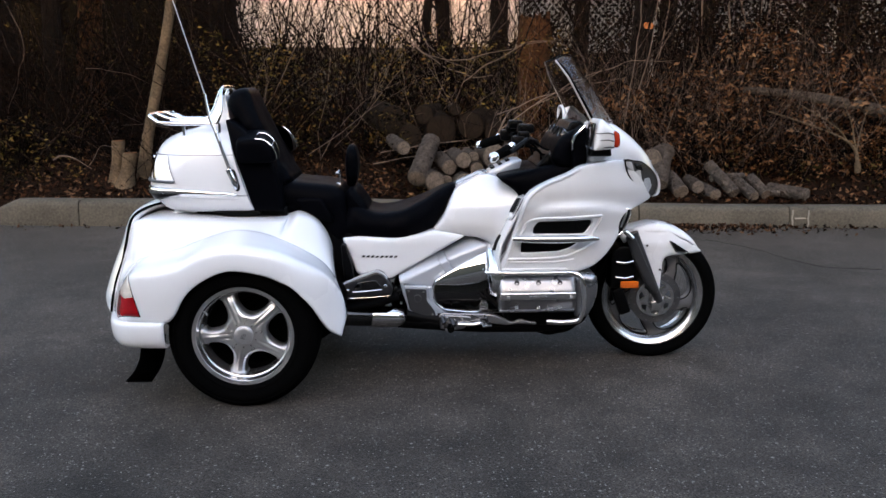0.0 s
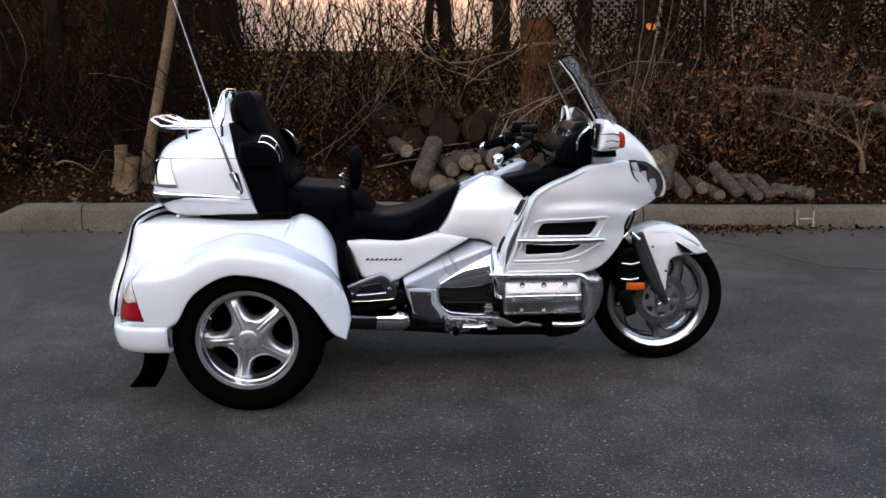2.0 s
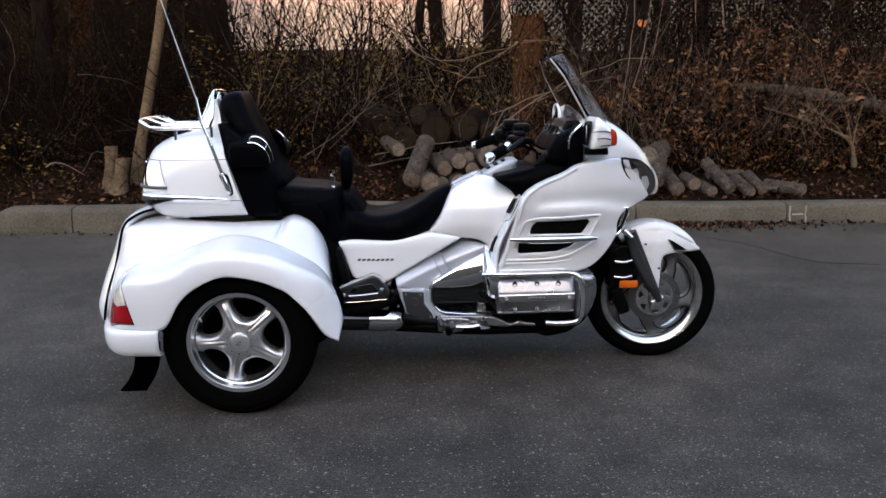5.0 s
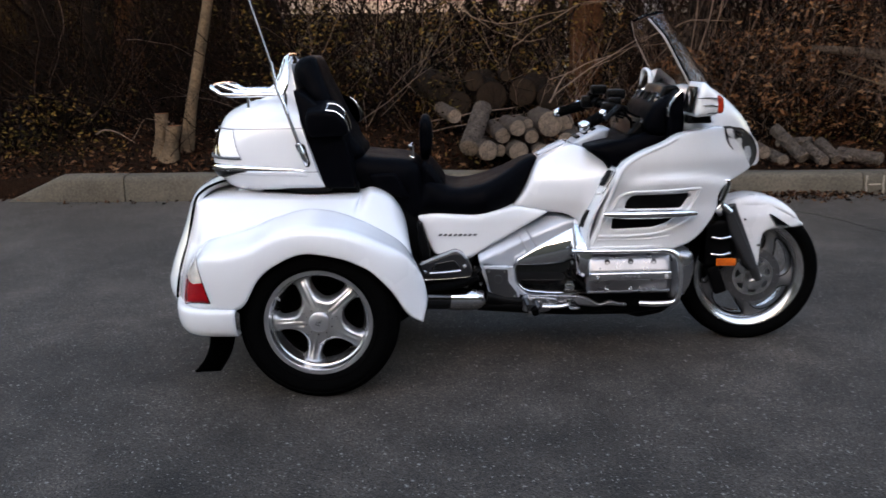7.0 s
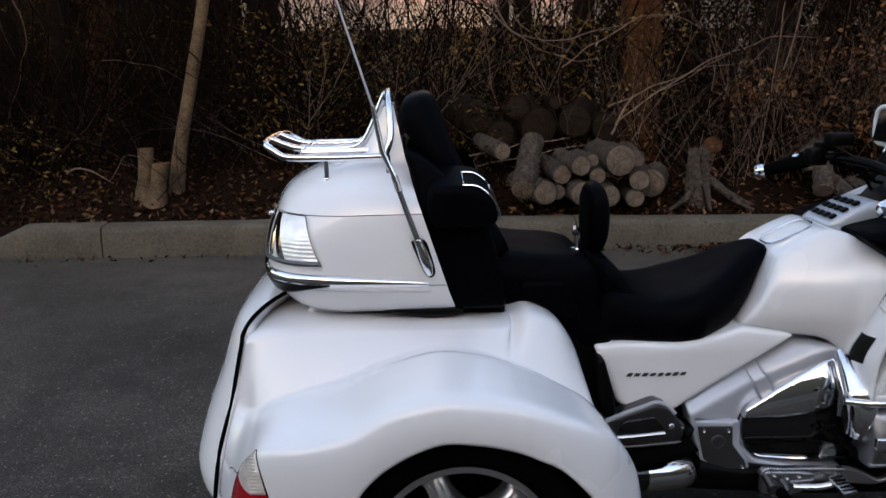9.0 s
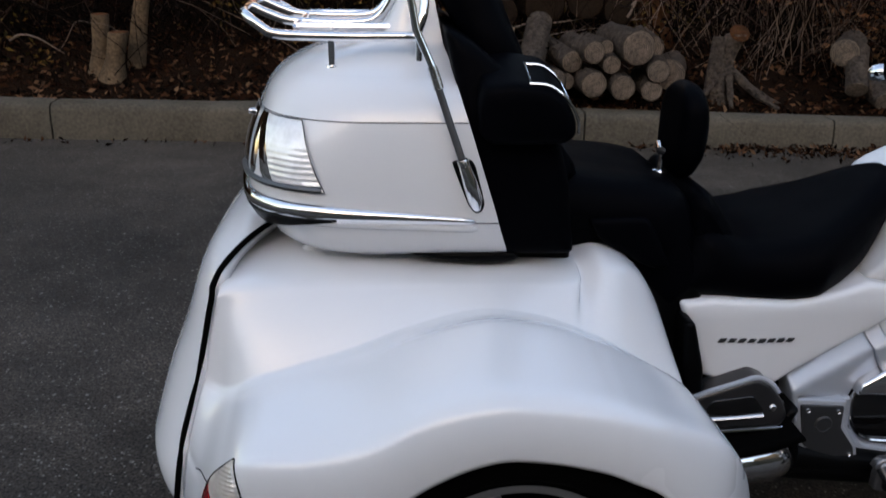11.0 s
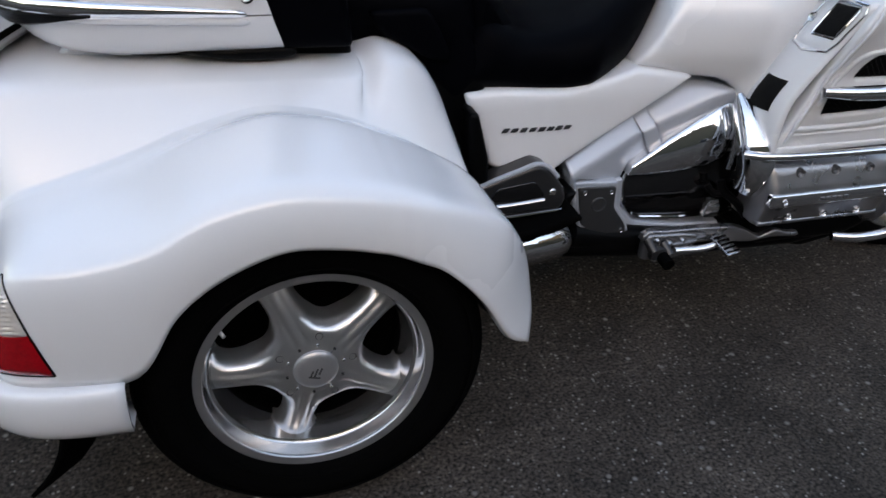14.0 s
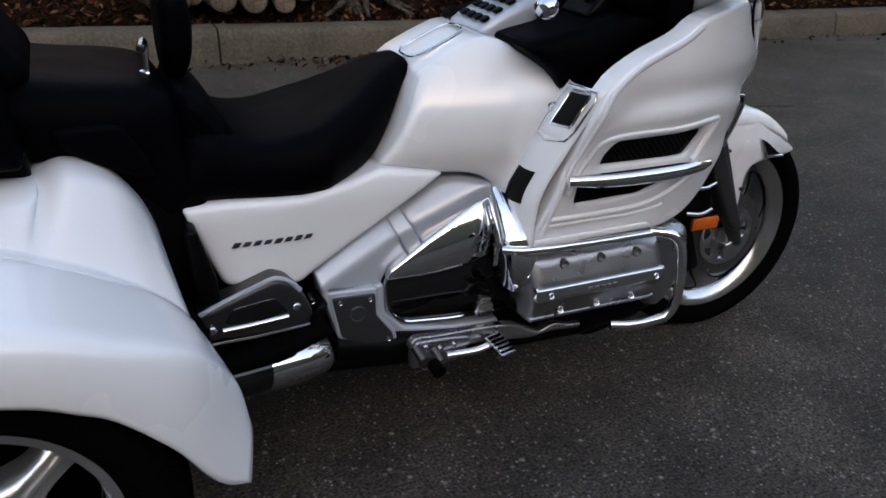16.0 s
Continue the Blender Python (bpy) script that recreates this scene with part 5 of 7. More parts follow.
m0 = len(box_ring(.85))
near = [1.30, 1.33, 1.42, 1.60, 1.9, 2.4, 3, 4, 5, 6, 7] + list(range(8, m0 // 2))
ends = near + [m0 - 1 - i for i in near[::-1]]
for nm, mat, lab, size, rise, proud, cut in (("chrome_belt", chrome, "chrome trim band", .0075, .0, .009, 0), ("tray_lip", pearl, "rounded white lip under the trim", .0085, -.0145, .006, 1)):
    bm = B()
    rows = []
    for i in ends:
        j = min(i, m0 - 1 - i)
        tip = math.sqrt(min(1, max(j - 1.30, 0) / .5))
        back = min(1, max(j - 1.3, 0) / 9)
        half = (size + (.010 * back if not cut else 0)) * tip + .0002
        mid = .8345 + .0135 * back + rise
        rows.append([ring_at(mid + half * math.cos(math.pi * k / 8), (proud + .004 * back) * math.sin(math.pi * k / 8) * tip, i) for k in range(9)])
    sheet(bm, rows)
    bmesh.ops.recalc_face_normals(bm, faces=bm.faces)
    part(nm, bm, mat, top_box, lab)
bm = B()
rows = []
for i in range(9, m0 - 9):
    w = min(1, min(i - 8, m0 - 9 - i) / 8)
    rows.append([box_ring(.842, .004)[i], box_ring(.842 - .006 * w, .014)[i], box_ring(.842 - .030 * w, .013)[i], box_ring(.842 - .038 * w, .0)[i]])
sheet(bm, rows)
part("belt_underside", bm, plastic, top_box, "black lower band")
bm = B()
panel(bm, arc_line([(-.17, .760), (-.08, .762), (.02, .762), (.03, .746), (-.02, .740), (-.09, .744)], 3), .294, .008, 0, .03, both=True)
part("box_gasket", bm, plastic, top_box, "black gap under the box")
# box lamps at the back corners
def lamp_point(q, t, s, lift):
    ring = box_ring(.886 + .114 * q, .0035)
    first = 9.8 + 3.2 * q
    i = first + (21.5 - first) * t
    a = int(i)
    p = np.array(ring[a]) * (1 - (i - a)) + np.array(ring[a + 1]) * (i - a)
    p[1] -= lift * (1 - t)
    p[0] -= lift * t
    return p * np.array((1, s, 1))


for s in (1, -1):
    lamp = None
    for nm, mat, lab in (("box_lamp", clear_lens, "clear corner lamp with a ribbed outer half"), ("lamp_reflector", chrome, "bright faceted lamp reflector")):
        bm = B()
        rows = []
        for k in range(41):
            q = k / 40
            mid = .36 + .10 * q
            row = []
            for j in range(15):
                t = mid * j / 14 if mat is clear_lens else mid + (1 - mid) * j / 14
                edge = min(1, 7 * min(t, 1 - t, q, 1 - q))
                if mat is clear_lens:
                    depth = .0013 * math.sin(q * 75) * max(0, 1 - q * 1.25)
                else:
                    u = j / 14
                    depth = -.009 * math.sin(math.pi * u) + .004 * math.sin(u * 15 + q * 3) * math.sin(math.pi * u)
                row.append(lamp_point(q, t, s, .004 * edge + depth))
            rows.append(row)
        sheet(bm, rows, flip=s > 0)
        bmesh.ops.recalc_face_normals(bm, faces=bm.faces)
        lamp = part(nm, bm, mat, lamp or top_box, lab)
    bm = B()
    loop = [lamp_point(0, t, s, .002) for t in np.linspace(0, 1, 12)] + [lamp_point(q, 1, s, .002) for q in np.linspace(0, 1, 8)] + [lamp_point(1, t, s, .002) for t in np.linspace(1, 0, 12)] + [lamp_point(q, 0, s, .002) for q in np.linspace(1, 0, 8)]
    tube(bm, loop, .0011, 6, False)
    part("lamp_rim", bm, brushed, lamp, "thin grey rim")
    bm = B()
    tube(bm, [lamp_point(.045, t, s, .002) for t in np.linspace(.01, .99, 14)], .0052, 8, flat=.7)
    part("lamp_sill", bm, brushed, lamp, "grey lower edge")
    bm = B()
    lathe(bm, [(.0004, .008), (.004, .007), (.0055, .003), (.006, -.006)], Matrix.Translation(lamp_point(.82, 1.0, s, .006)) @ Vector((-1, -.4 * s, 0)).to_track_quat("Z", "Y").to_matrix().to_4x4(), 12)
    part("lamp_screw", bm, chrome, lamp, "small bright screw")
# black front part of the box, backrest and arms
bm = B()
panel(bm, soft_line([(-.02, .757), (.135, .756), (.118, .89), (.10, .955), (.06, 1.02), (.0, 1.08), (-.06, 1.13), (-.105, 1.15), (-.07, 1.0)], .015), lambda x, z: .300 - .25 * np.clip(z - 1.0, 0, .2), .02, 0, .025, both=True)
part("box_front", bm, leather, trike, "black plastic front of the top box")
bm = B()
panel(bm, soft_line([(-.03, .772), (-.255, .772), (-.245, .715), (.14, .715), (.14, .77)], .008), .24, .01, 0, .03, both=True)
part("box_mount", bm, plastic, trike, "black box mount")
bm = B()
panel(bm, soft_line([(-.26, .768), (-.34, .768), (-.38, .725), (-.26, .715)], .008), .235, .02, 0, .03, both=True)
part("box_plinth", bm, pearl, trike, "pearl white plinth under the top box")
cushion("passenger_backrest", arc_line([(-.112, 1.20), (-.105, 1.25), (-.075, 1.272), (-.035, 1.275), (-.014, 1.245), (.004, 1.19), (.034, 1.12), (.075, 1.03), (.112, .95), (.16, .87), (.08, .85), (-.01, 1.0), (-.06, 1.12)], 3), lambda x, z: .205 - .35 * np.clip(z - 1.12, 0, .2), .05, "black leather passenger backrest")
for s in (1, -1):
    bm = B()
    line = np.array(soft_line([(-.052, 1.030), (-.044, 1.064), (.010, 1.070), (.066, 1.062), (.096, 1.040), (.113, 1.010), (.116, .982), (.098, .968), (-.030, .966), (-.048, .985)], .010))
    hub = np.array((.035, 1.015))
    rings = []
    for y, k in ((-.340, .0), (-.340, .55), (-.3385, .80), (-.335, .92), (-.328, .985), (-.318, 1.0), (-.28, 1.0), (-.235, 1.0), (-.20, .98)):
        up = .26 * (y + .330)
        rings.append([(x, y * s, z + up * min(max((z - .985) / .06, 0), 1)) for x, z in hub + (line - hub) * max(k, .001)])
    sheet(bm, rings, close_v=True)
    bmesh.ops.recalc_face_normals(bm, faces=bm.faces)
    arm = part("armrest", bm, leather, trike, "black padded armrest with chrome trim", smooth=35)
    for y, lift in ((-.326, .0), (-.250, .021)):
        bm = B()
        trim = spline([(.032, y, 1.0685 + lift), (.068, y, 1.064 + lift), (.099, y, 1.040 + lift * .8), (.1165, y, 1.010 + lift * .3), (.1195, y, .985)], 5)
        tube(bm, [(x, y0 * s, z) for x, y0, z in trim], .0026, 8)
        part("armrest_trim", bm, chrome, arm, "chrome edging")
    for x, z in ((.034, 1.069), (.100, 1.040)):
        bm = B()
        tube(bm, [(x, s * -.326, z), (x, s * -.250, z + (.021 if x < .05 else .017))], .0024, 8)
        part("armrest_trim", bm, chrome, arm, "chrome edging")
    # antenna
    bm = B()
    foot = [Vector(q) for q in ((-.050, s * -.346, .860), (-.054, s * -.350, .878), (-.064, s * -.350, .908), (-.073, s * -.348, .934))]
    tube(bm, foot, [.007, .0125, .0120, .0095], 14)
    ant = part("antenna", bm, chrome, trike, "chrome antenna on the top box")
    bm = B()
    tube(bm, [(-.071, s * -.348, .928), (-.100, s * -.336, 1.010), (-.117, s * -.328, 1.060)], .0062, 10)
    part("antenna_tube", bm, brushed, ant, "grey lower tube")
    bm = B()
    tube(bm, [(-.116, s * -.328, 1.058), (-.121, s * -.325, 1.074), (-.128, s * -.322, 1.094)], .0085, 12)
    part("antenna_sleeve", bm, alloy, ant, "grey sleeve")
    bm = B()
    tube(bm, [(-.127, s * -.322, 1.092), (-.153, s * -.312, 1.150), (-.172, s * -.300, 1.255)], [.0068, .0068, .0062], 10)
    part("antenna_tube", bm, chrome, ant, "chrome upper tube")
    if s < 0:
        continue
    bm = B()
    tube(bm, [(-.171, s * -.300, 1.25), (-.29, s * -.27, 1.64), (-.46, s * -.23, 2.2)], [.0030, .0021, .0013], 6)
    part("antenna_mast", bm, silver, ant, "thin whip")
    bm = B()
    lathe(bm, [(.009, -.012), (.010, -.010), (.010, .010), (.009, .012)], Matrix.Translation((-.0735, s * -.347, .935)) @ Matrix.Rotation(radians(-19), 4, "Y"), 12)
    part("antenna_collar", bm, alloy, ant)
# dark bezel behind each antenna base
bm = B()
panel(bm, soft_line([(-.094, .940), (-.062, .944), (-.054, .934), (-.035, .866), (-.040, .852), (-.052, .849), (-.064, .862)], .006), .340, .004, .012, .008)
pair("antenna_bezel", bm, plastic, top_box, "black antenna foot")

# luggage rack
bm = B()
outer = [(-.150, -.205, 1.128), (-.27, -.205, 1.127), (-.385, -.205, 1.130), (-.415, -.20, 1.142), (-.442, -.18, 1.160), (-.452, -.12, 1.165), (-.455, 0, 1.166)]
outer = outer + [(x, -y, z) for x, y, z in outer[-2::-1]]
tube(bm, spline(outer, 4), .0085, 10)
rack = tagged(part("luggage_rack", bm, chrome, trike), "chrome tubular luggage rack")
for y in (-.075, .075):
    bm = B()
    tube(bm, spline([(-.448, y, 1.166), (-.41, y, 1.150), (-.37, y, 1.140), (-.26, y, 1.138), (-.215, y, 1.150), (-.185, y, 1.195), (-.160, y, 1.255), (-.150, y, 1.275)], 4), .0085, 10)
    part("rack_bar", bm, chrome, rack)
bm = B()
tube(bm, [(-.36, -.14, 1.137), (-.155, -.14, 1.137)], .0075, 8)
tube(bm, [(-.36, .14, 1.137), (-.155, .14, 1.137)], .0075, 8)
tube(bm, [(-.36, -.145, 1.137), (-.36, .145, 1.137)], .0075, 8)
tube(bm, [(-.155, -.21, 1.130), (-.155, .21, 1.130)], .0075, 8)
tube(bm, spline([(-.150, -.205, 1.128), (-.135, -.19, 1.18), (-.140, -.13, 1.268), (-.142, 0, 1.280), (-.140, .13, 1.268), (-.135, .19, 1.18), (-.150, .205, 1.128)], 4), .0085, 10)
part("rack_bar", bm, chrome, rack)
for x, y, z in ((-.296, -.19, 1.066), (-.296, .19, 1.066), (-.144, -.19, 1.072), (-.144, .19, 1.072)):
    bm = B()
    tube(bm, [(x, y, 1.13), (x, y, z)], .0065, 10)
    lathe(bm, [(.0005, .012), (.010, .010), (.013, .0), (.012, -.012)], Matrix.Translation((x, y, z)), 14)
    part("rack_foot", bm, chrome, rack)

# ---- fairing ----
def fair_y(x, z):
    front = np.clip((x - 1.36) / .42, 0, 1)
    low = np.clip((.62 - z) / .15, 0, 1)
    back = np.clip((1.20 - x) / .15, 0, 1)
    top = np.clip((z - .80) / .17, 0, 1)
    crease = .800 - .55 * (x - 1.395) ** 2
    fold = -.020 * np.exp(-((z - crease) / np.where(z > crease, .060, .022)) ** 2) * np.clip((x - 1.17) / .08, 0, 1) - .030 * np.clip((z - .84) / .14, 0, 1)
    return .335 + .052 * np.clip((z - .66) / .12, 0, 1) * (1 - front) - .20 * front ** 1.8 - .022 * low + fold


fair_line = arc_line([(1.068, .490), (1.098, .585), (1.132, .705), (1.168, .822), (1.245, .878), (1.345, .918), (1.41, .950), (1.505, .962), (1.60, .968), (1.66, .925), (1.715, .868), (1.750, .818), (1.768, .792), (1.756, .776), (1.70, .754), (1.63, .732), (1.600, .690), (1.598, .640), (1.56, .575), (1.50, .515), (1.42, .484), (1.32, .480), (1.20, .482)], 3)
vent_a = soft_line([(1.205, .657), (1.210, .690), (1.228, .713), (1.455, .717), (1.462, .704), (1.433, .655)], .012)
vent_b = soft_line([(1.156, .572), (1.158, .622), (1.412, .624), (1.374, .596), (1.32, .578)], .012)
bm = B()
panel(bm, fair_line, fair_y, .009, .05, .014, holes=(vent_a, vent_b))
sides = pair("side_fairing", bm, pearl, trike, "pearl white side fairing with two vents")
for v in (vent_a, vent_b):
    bm = B()
    panel(bm, v, lambda x, z: fair_y(x, z) - .012, .001, .004, .02)
    pair("vent_mesh", bm, mesh_black, trike, "black mesh grille")
    lo, hi = min(q[1] for q in v), max(q[1] for q in v)
    xs = [q[0] for q in v]
    for lean in (.03, -.03):
        for k in range(16):
            x = min(xs) + .02 + (max(xs) - min(xs) - .05) * k / 15
            ends = [(x - lean, lo + .002), (x + lean, hi - .002)]
            path = [(ends[0][0] + (ends[1][0] - ends[0][0]) * q, ends[0][1] + (ends[1][1] - ends[0][1]) * q) for q in np.linspace(0, 1, 12)]
            path = [q for q, ok in zip(path, inside(np.array(path), v)) if ok]
            if len(path) > 2:
                bm = B()
                tube(bm, [(a, -float(fair_y(np.array(a), np.array(b))) + .0105, b) for a, b in path], .0014, 4)
                pair("grille_wire", bm, plastic, trike)
# raised surround of the vents
bm = B()
line = spline([(1.135, .600), (1.165, .672), (1.20, .722), (1.34, .730), (1.49, .733), (1.50, .722), (1.47, .655), (1.45, .640)], 4)
tube(bm, [(x, -float(fair_y(np.array(x), np.array(z))), z) for x, z in line], .008, 10, flat=.8)
pair("vent_surround", bm, pearl, trike, "white raised vent surround")
bm = B()
line = spline([(1.10, .545), (1.22, .545), (1.33, .552), (1.41, .578), (1.50, .625)], 4)
tube(bm, [(x, -float(fair_y(np.array(x), np.array(z))), z) for x, z in line], .007, 10, flat=.8)
pair("vent_surround", bm, pearl, trike, "white raised vent surround")
bm = B()
line = spline([(1.118, -.355, .640), (1.20, -.372, .640), (1.32, -.376, .640), (1.43, -.366, .640), (1.492, -.338, .634)], 5)
tube(bm, [tuple(q) for q in line], [.007 + .010 * math.sin(math.pi * min(1, .12 + i / (len(line) - 1) * .86)) for i in range(len(line))], 14, flat=1.0)
pair("chrome_blade", bm, chrome, trike, "chrome blade between the vents")
bm = B()
panel(bm, soft_line([(1.17, .629), (1.185, .642), (1.215, .642), (1.215, .631)], .003), .384, .002, .008, .01)
pair("blade_badge", bm, fork_grey, trike, "dark plain badge")
for z, x0, x1, rr in ((.530, 1.09, 1.39, .005),):
    bm = B()
    line = [(x, z + .03 * max(0, (x - 1.28) / .12) ** 2 * .5) for x in np.linspace(x0, x1, 16)]
    tube(bm, [(x, -float(fair_y(np.array(x), np.array(w))) + .001, w) for x, w in line], rr, 10, flat=.8)
    pair("sill_rib", bm, pearl, trike, "white stepped rib")
# raised border along the rear edge of each side fairing
bm = B()
line = spline([(1.088, .508), (1.112, .585), (1.144, .694), (1.179, .810), (1.240, .864), (1.335, .905), (1.40, .936)], 5)
tube(bm, [(x, -float(fair_y(np.array(x), np.array(z))) + .001, z) for x, z in line], .0085, 10, flat=.6)
pair("fairing_border", bm, pearl, trike, "white raised fairing border")
# dark inside between the sides
bm = B()
panel(bm, arc_line([(1.12, .52), (1.16, .68), (1.20, .79), (1.30, .855), (1.45, .905), (1.58, .93), (1.66, .86), (1.68, .77), (1.58, .72), (1.57, .63), (1.48, .53), (1.30, .51)], 3), .17, .03, 0, .04, both=True)
part("radiator_housing", bm, plastic, trike, "black housing inside the fairing")
# lower white line
bm = B()
panel(bm, soft_line([(1.068, .482), (1.075, .500), (1.36, .502), (1.375, .486)], .005), lambda x, z: fair_y(x, z) + .006, .005, .02, .012)
pair("fairing_sill", bm, pearl, trike, "white lower fairing edge")
# fog lamp pocket
bm = B()
panel(bm, arc_line([(1.588, .722), (1.608, .742), (1.640, .750), (1.652, .736), (1.634, .68), (1.610, .638), (1.592, .634), (1.583, .672)], 4), .244, .006, .03, .012)
pair("fog_lamp_pocket", bm, plastic, trike, "black fog lamp pocket with chrome rim")
bm = B()
pk = arc_line([(1.588, .722), (1.608, .742), (1.640, .750), (1.652, .736), (1.634, .68), (1.610, .638), (1.592, .634), (1.583, .672)], 4)
tube(bm, [(x, -.245, z) for x, z in pk + pk[:1]], .004, 8, False)
pair("fog_lamp_rim", bm, chrome, trike, "chrome rim")
bm = B()
tube(bm, spline([(1.612, -.248, .668), (1.622, -.251, .70), (1.636, -.248, .735)], 4), .0055, 8)
pair("fog_lamp_rib", bm, chrome, trike)

# nose cowl and headlights
bm = B()
panel(bm, arc_line([(1.44, .95), (1.46, 1.06), (1.52, 1.115), (1.575, 1.12), (1.64, 1.085), (1.71, 1.03), (1.775, .965), (1.82, .90), (1.845, .84), (1.84, .785), (1.80, .77), (1.74, .78), (1.66, .85), (1.58, .93)], 3), lambda x, z: np.clip(.265 - .25 * np.clip((x - 1.50) / .35, 0, 1) ** 1.3 - .35 * np.clip(z - 1.0, 0, .2), .03, 1), .05, 0, .022, both=True)
part("nose_cowl", bm, pearl, trike, "pearl white nose cowl")
head_y = lambda x, z: .262 - .24 * np.clip((x - 1.60) / .24, 0, 1) ** 1.4
head_line = arc_line([(1.618, .966), (1.66, .960), (1.712, .948), (1.782, .902), (1.818, .850), (1.814, .812), (1.782, .790), (1.72, .822), (1.685, .850), (1.642, .890), (1.622, .930)], 4)
bm = B()
panel(bm, head_line, lambda x, z: head_y(x, z) - .004, .004, .03, .014)
pair("headlight_housing", bm, fork_grey, trike, "dark grey headlight housing")
for line, lift, mat, lab in ((((1.612, .960), (1.648, .956), (1.664, .916), (1.634, .924)), .001, reflector_white, "bright upper reflector"), (((1.672, .915), (1.700, .918), (1.712, .868), (1.684, .846), (1.668, .872)), .003, reflector_white, "bright main reflector"), (((1.722, .905), (1.758, .882), (1.778, .835), (1.758, .808), (1.724, .838)), .001, silver, "grey side reflector"), (((1.660, .950), (1.705, .935), (1.715, .912), (1.672, .922)), .002, dark_chrome, "smoked reflector bridge")):
    bm = B()
    panel(bm, soft_line(list(line), .006), lambda x, z: head_y(x, z) + .004 + lift - .45 * np.clip(z - min(q[1] for q in line), 0, .1) * .3, .004, .012, .010)
    pair("reflector", bm, mat, trike, lab)
bm = B()
panel(bm, head_line, lambda x, z: head_y(x, z) + .014, .010, .003, .012)
for ob in pair("headlight_lens", bm, glass, trike, "clear headlight lens"):
    ob.visible_shadow = False
bm = B()
tube(bm, [(x, -float(head_y(np.array(x), np.array(z))) - .002, z) for x, z in head_line + head_line[:1]], .0035, 6, False)
pair("headlight_rim", bm, plastic, trike)
for x, z in ((1.745, .992), (1.775, .965), (1.79, .942)):
    bm = B()
    box(bm, (x - .008, -.055, z + .001), (.012, .022, .008), .003)
    part("nose_trim", bm, chrome, trike, "small chrome nose trim")

# mirrors with turn signals
bm = B()
panel(bm, soft_line([(1.436, 1.020), (1.444, 1.096), (1.462, 1.148), (1.474, 1.151), (1.536, 1.100), (1.550, 1.072), (1.545, 1.036), (1.515, 1.024)], .016), lambda x, z: .445 - .25 * np.clip(x - 1.46, 0, .1), .03, .16, .014)
mirs = pair("mirror_housing", bm, pearl, trike, "pearl white mirror housing with signal lens")
mirs[1].location.z = .035
for ob, s in zip(mirs, (1, -1)):
    bm = B()
    panel(bm, arc_line([(1.520, 1.094), (1.528, 1.102), (1.546, 1.090), (1.551, 1.060), (1.547, 1.036), (1.526, 1.036), (1.522, 1.066)], 4), lambda x, z: .440 - .3 * np.clip(x - 1.50, 0, .1), .012, .05, .01)
    part("signal_lens", bm if s == 1 else mirrored(bm), signal_lens, ob, "red-orange turn signal")
    for x0, z0, z1 in ((1.440, 1.092, 1.094), (1.462, 1.064, 1.066), (1.476, 1.034, 1.042)):
        bm = B()
        tube(bm, [(x0, -.4465 * s, z0), (1.496, -.4395 * s, z0 + .002), (1.520, -.434 * s, z1 - .006)], [.0014, .0022, .0026], 8)
        part("mirror_trim", bm, fork_grey, ob, "dark grey finger trim")
    bm = B()
    panel(bm, soft_line([(1.45, .985), (1.46, 1.04), (1.54, 1.05), (1.55, .985)], .01), .30, .02, .12, .02)
    part("mirror_arm", bm if s == 1 else mirrored(bm), plastic, trike, "black mirror foot")
    bm = B()
    m = Matrix.Translation((1.434, s * -.37, 1.085)) @ Matrix.Rotation(radians(-80), 4, "Y")
    box(bm, (0, 0, 0), (.10, .12, .006), .002, m)
    part("mirror_glass", bm, dark_chrome, ob, "dark mirror glass")
    if s == 1:
        continue
    bm = B()
    tube(bm, spline([(1.440, -s * y, z) for y, z in ((.30, 1.04), (.37, 1.028), (.435, 1.035), (.447, 1.085), (.430, 1.138), (.36, 1.146), (.30, 1.128), (.288, 1.085))], 4, True), .0085, 10, False)
    part("mirror_rim", bm, pearl, ob, "pearl white mirror rim")

# wind screen: a curved sheet
rows = []
for i in range(19):
    q = i / 18
    x, z = 1.625 - .225 * q, 1.105 + .322 * q
    half = .275 - .03 * q - .09 * max(0, q - .75) / .25
    rows.append([(x - .15 * (abs(p) ** 2) * (1 - .45 * q), half * p, z - .035 * abs(p) ** 3 * q) for p in np.linspace(-1, 1, 25)])
bm = B()
sheet(bm, rows)
screen = part("windscreen", bm, glass, trike, "tall clear windscreen", smooth=80)
sol = screen.modifiers.new("thickness", "SOLIDIFY")
sol.thickness = .002
screen.visible_shadow = False
for k in (0, -1):
    bm = B()
    tube(bm, [r[k] for r in rows], .0034 if k == 0 else .0015, 8)
    part("screen_edge", bm, screen_rim, screen, "pale rounded screen edge")
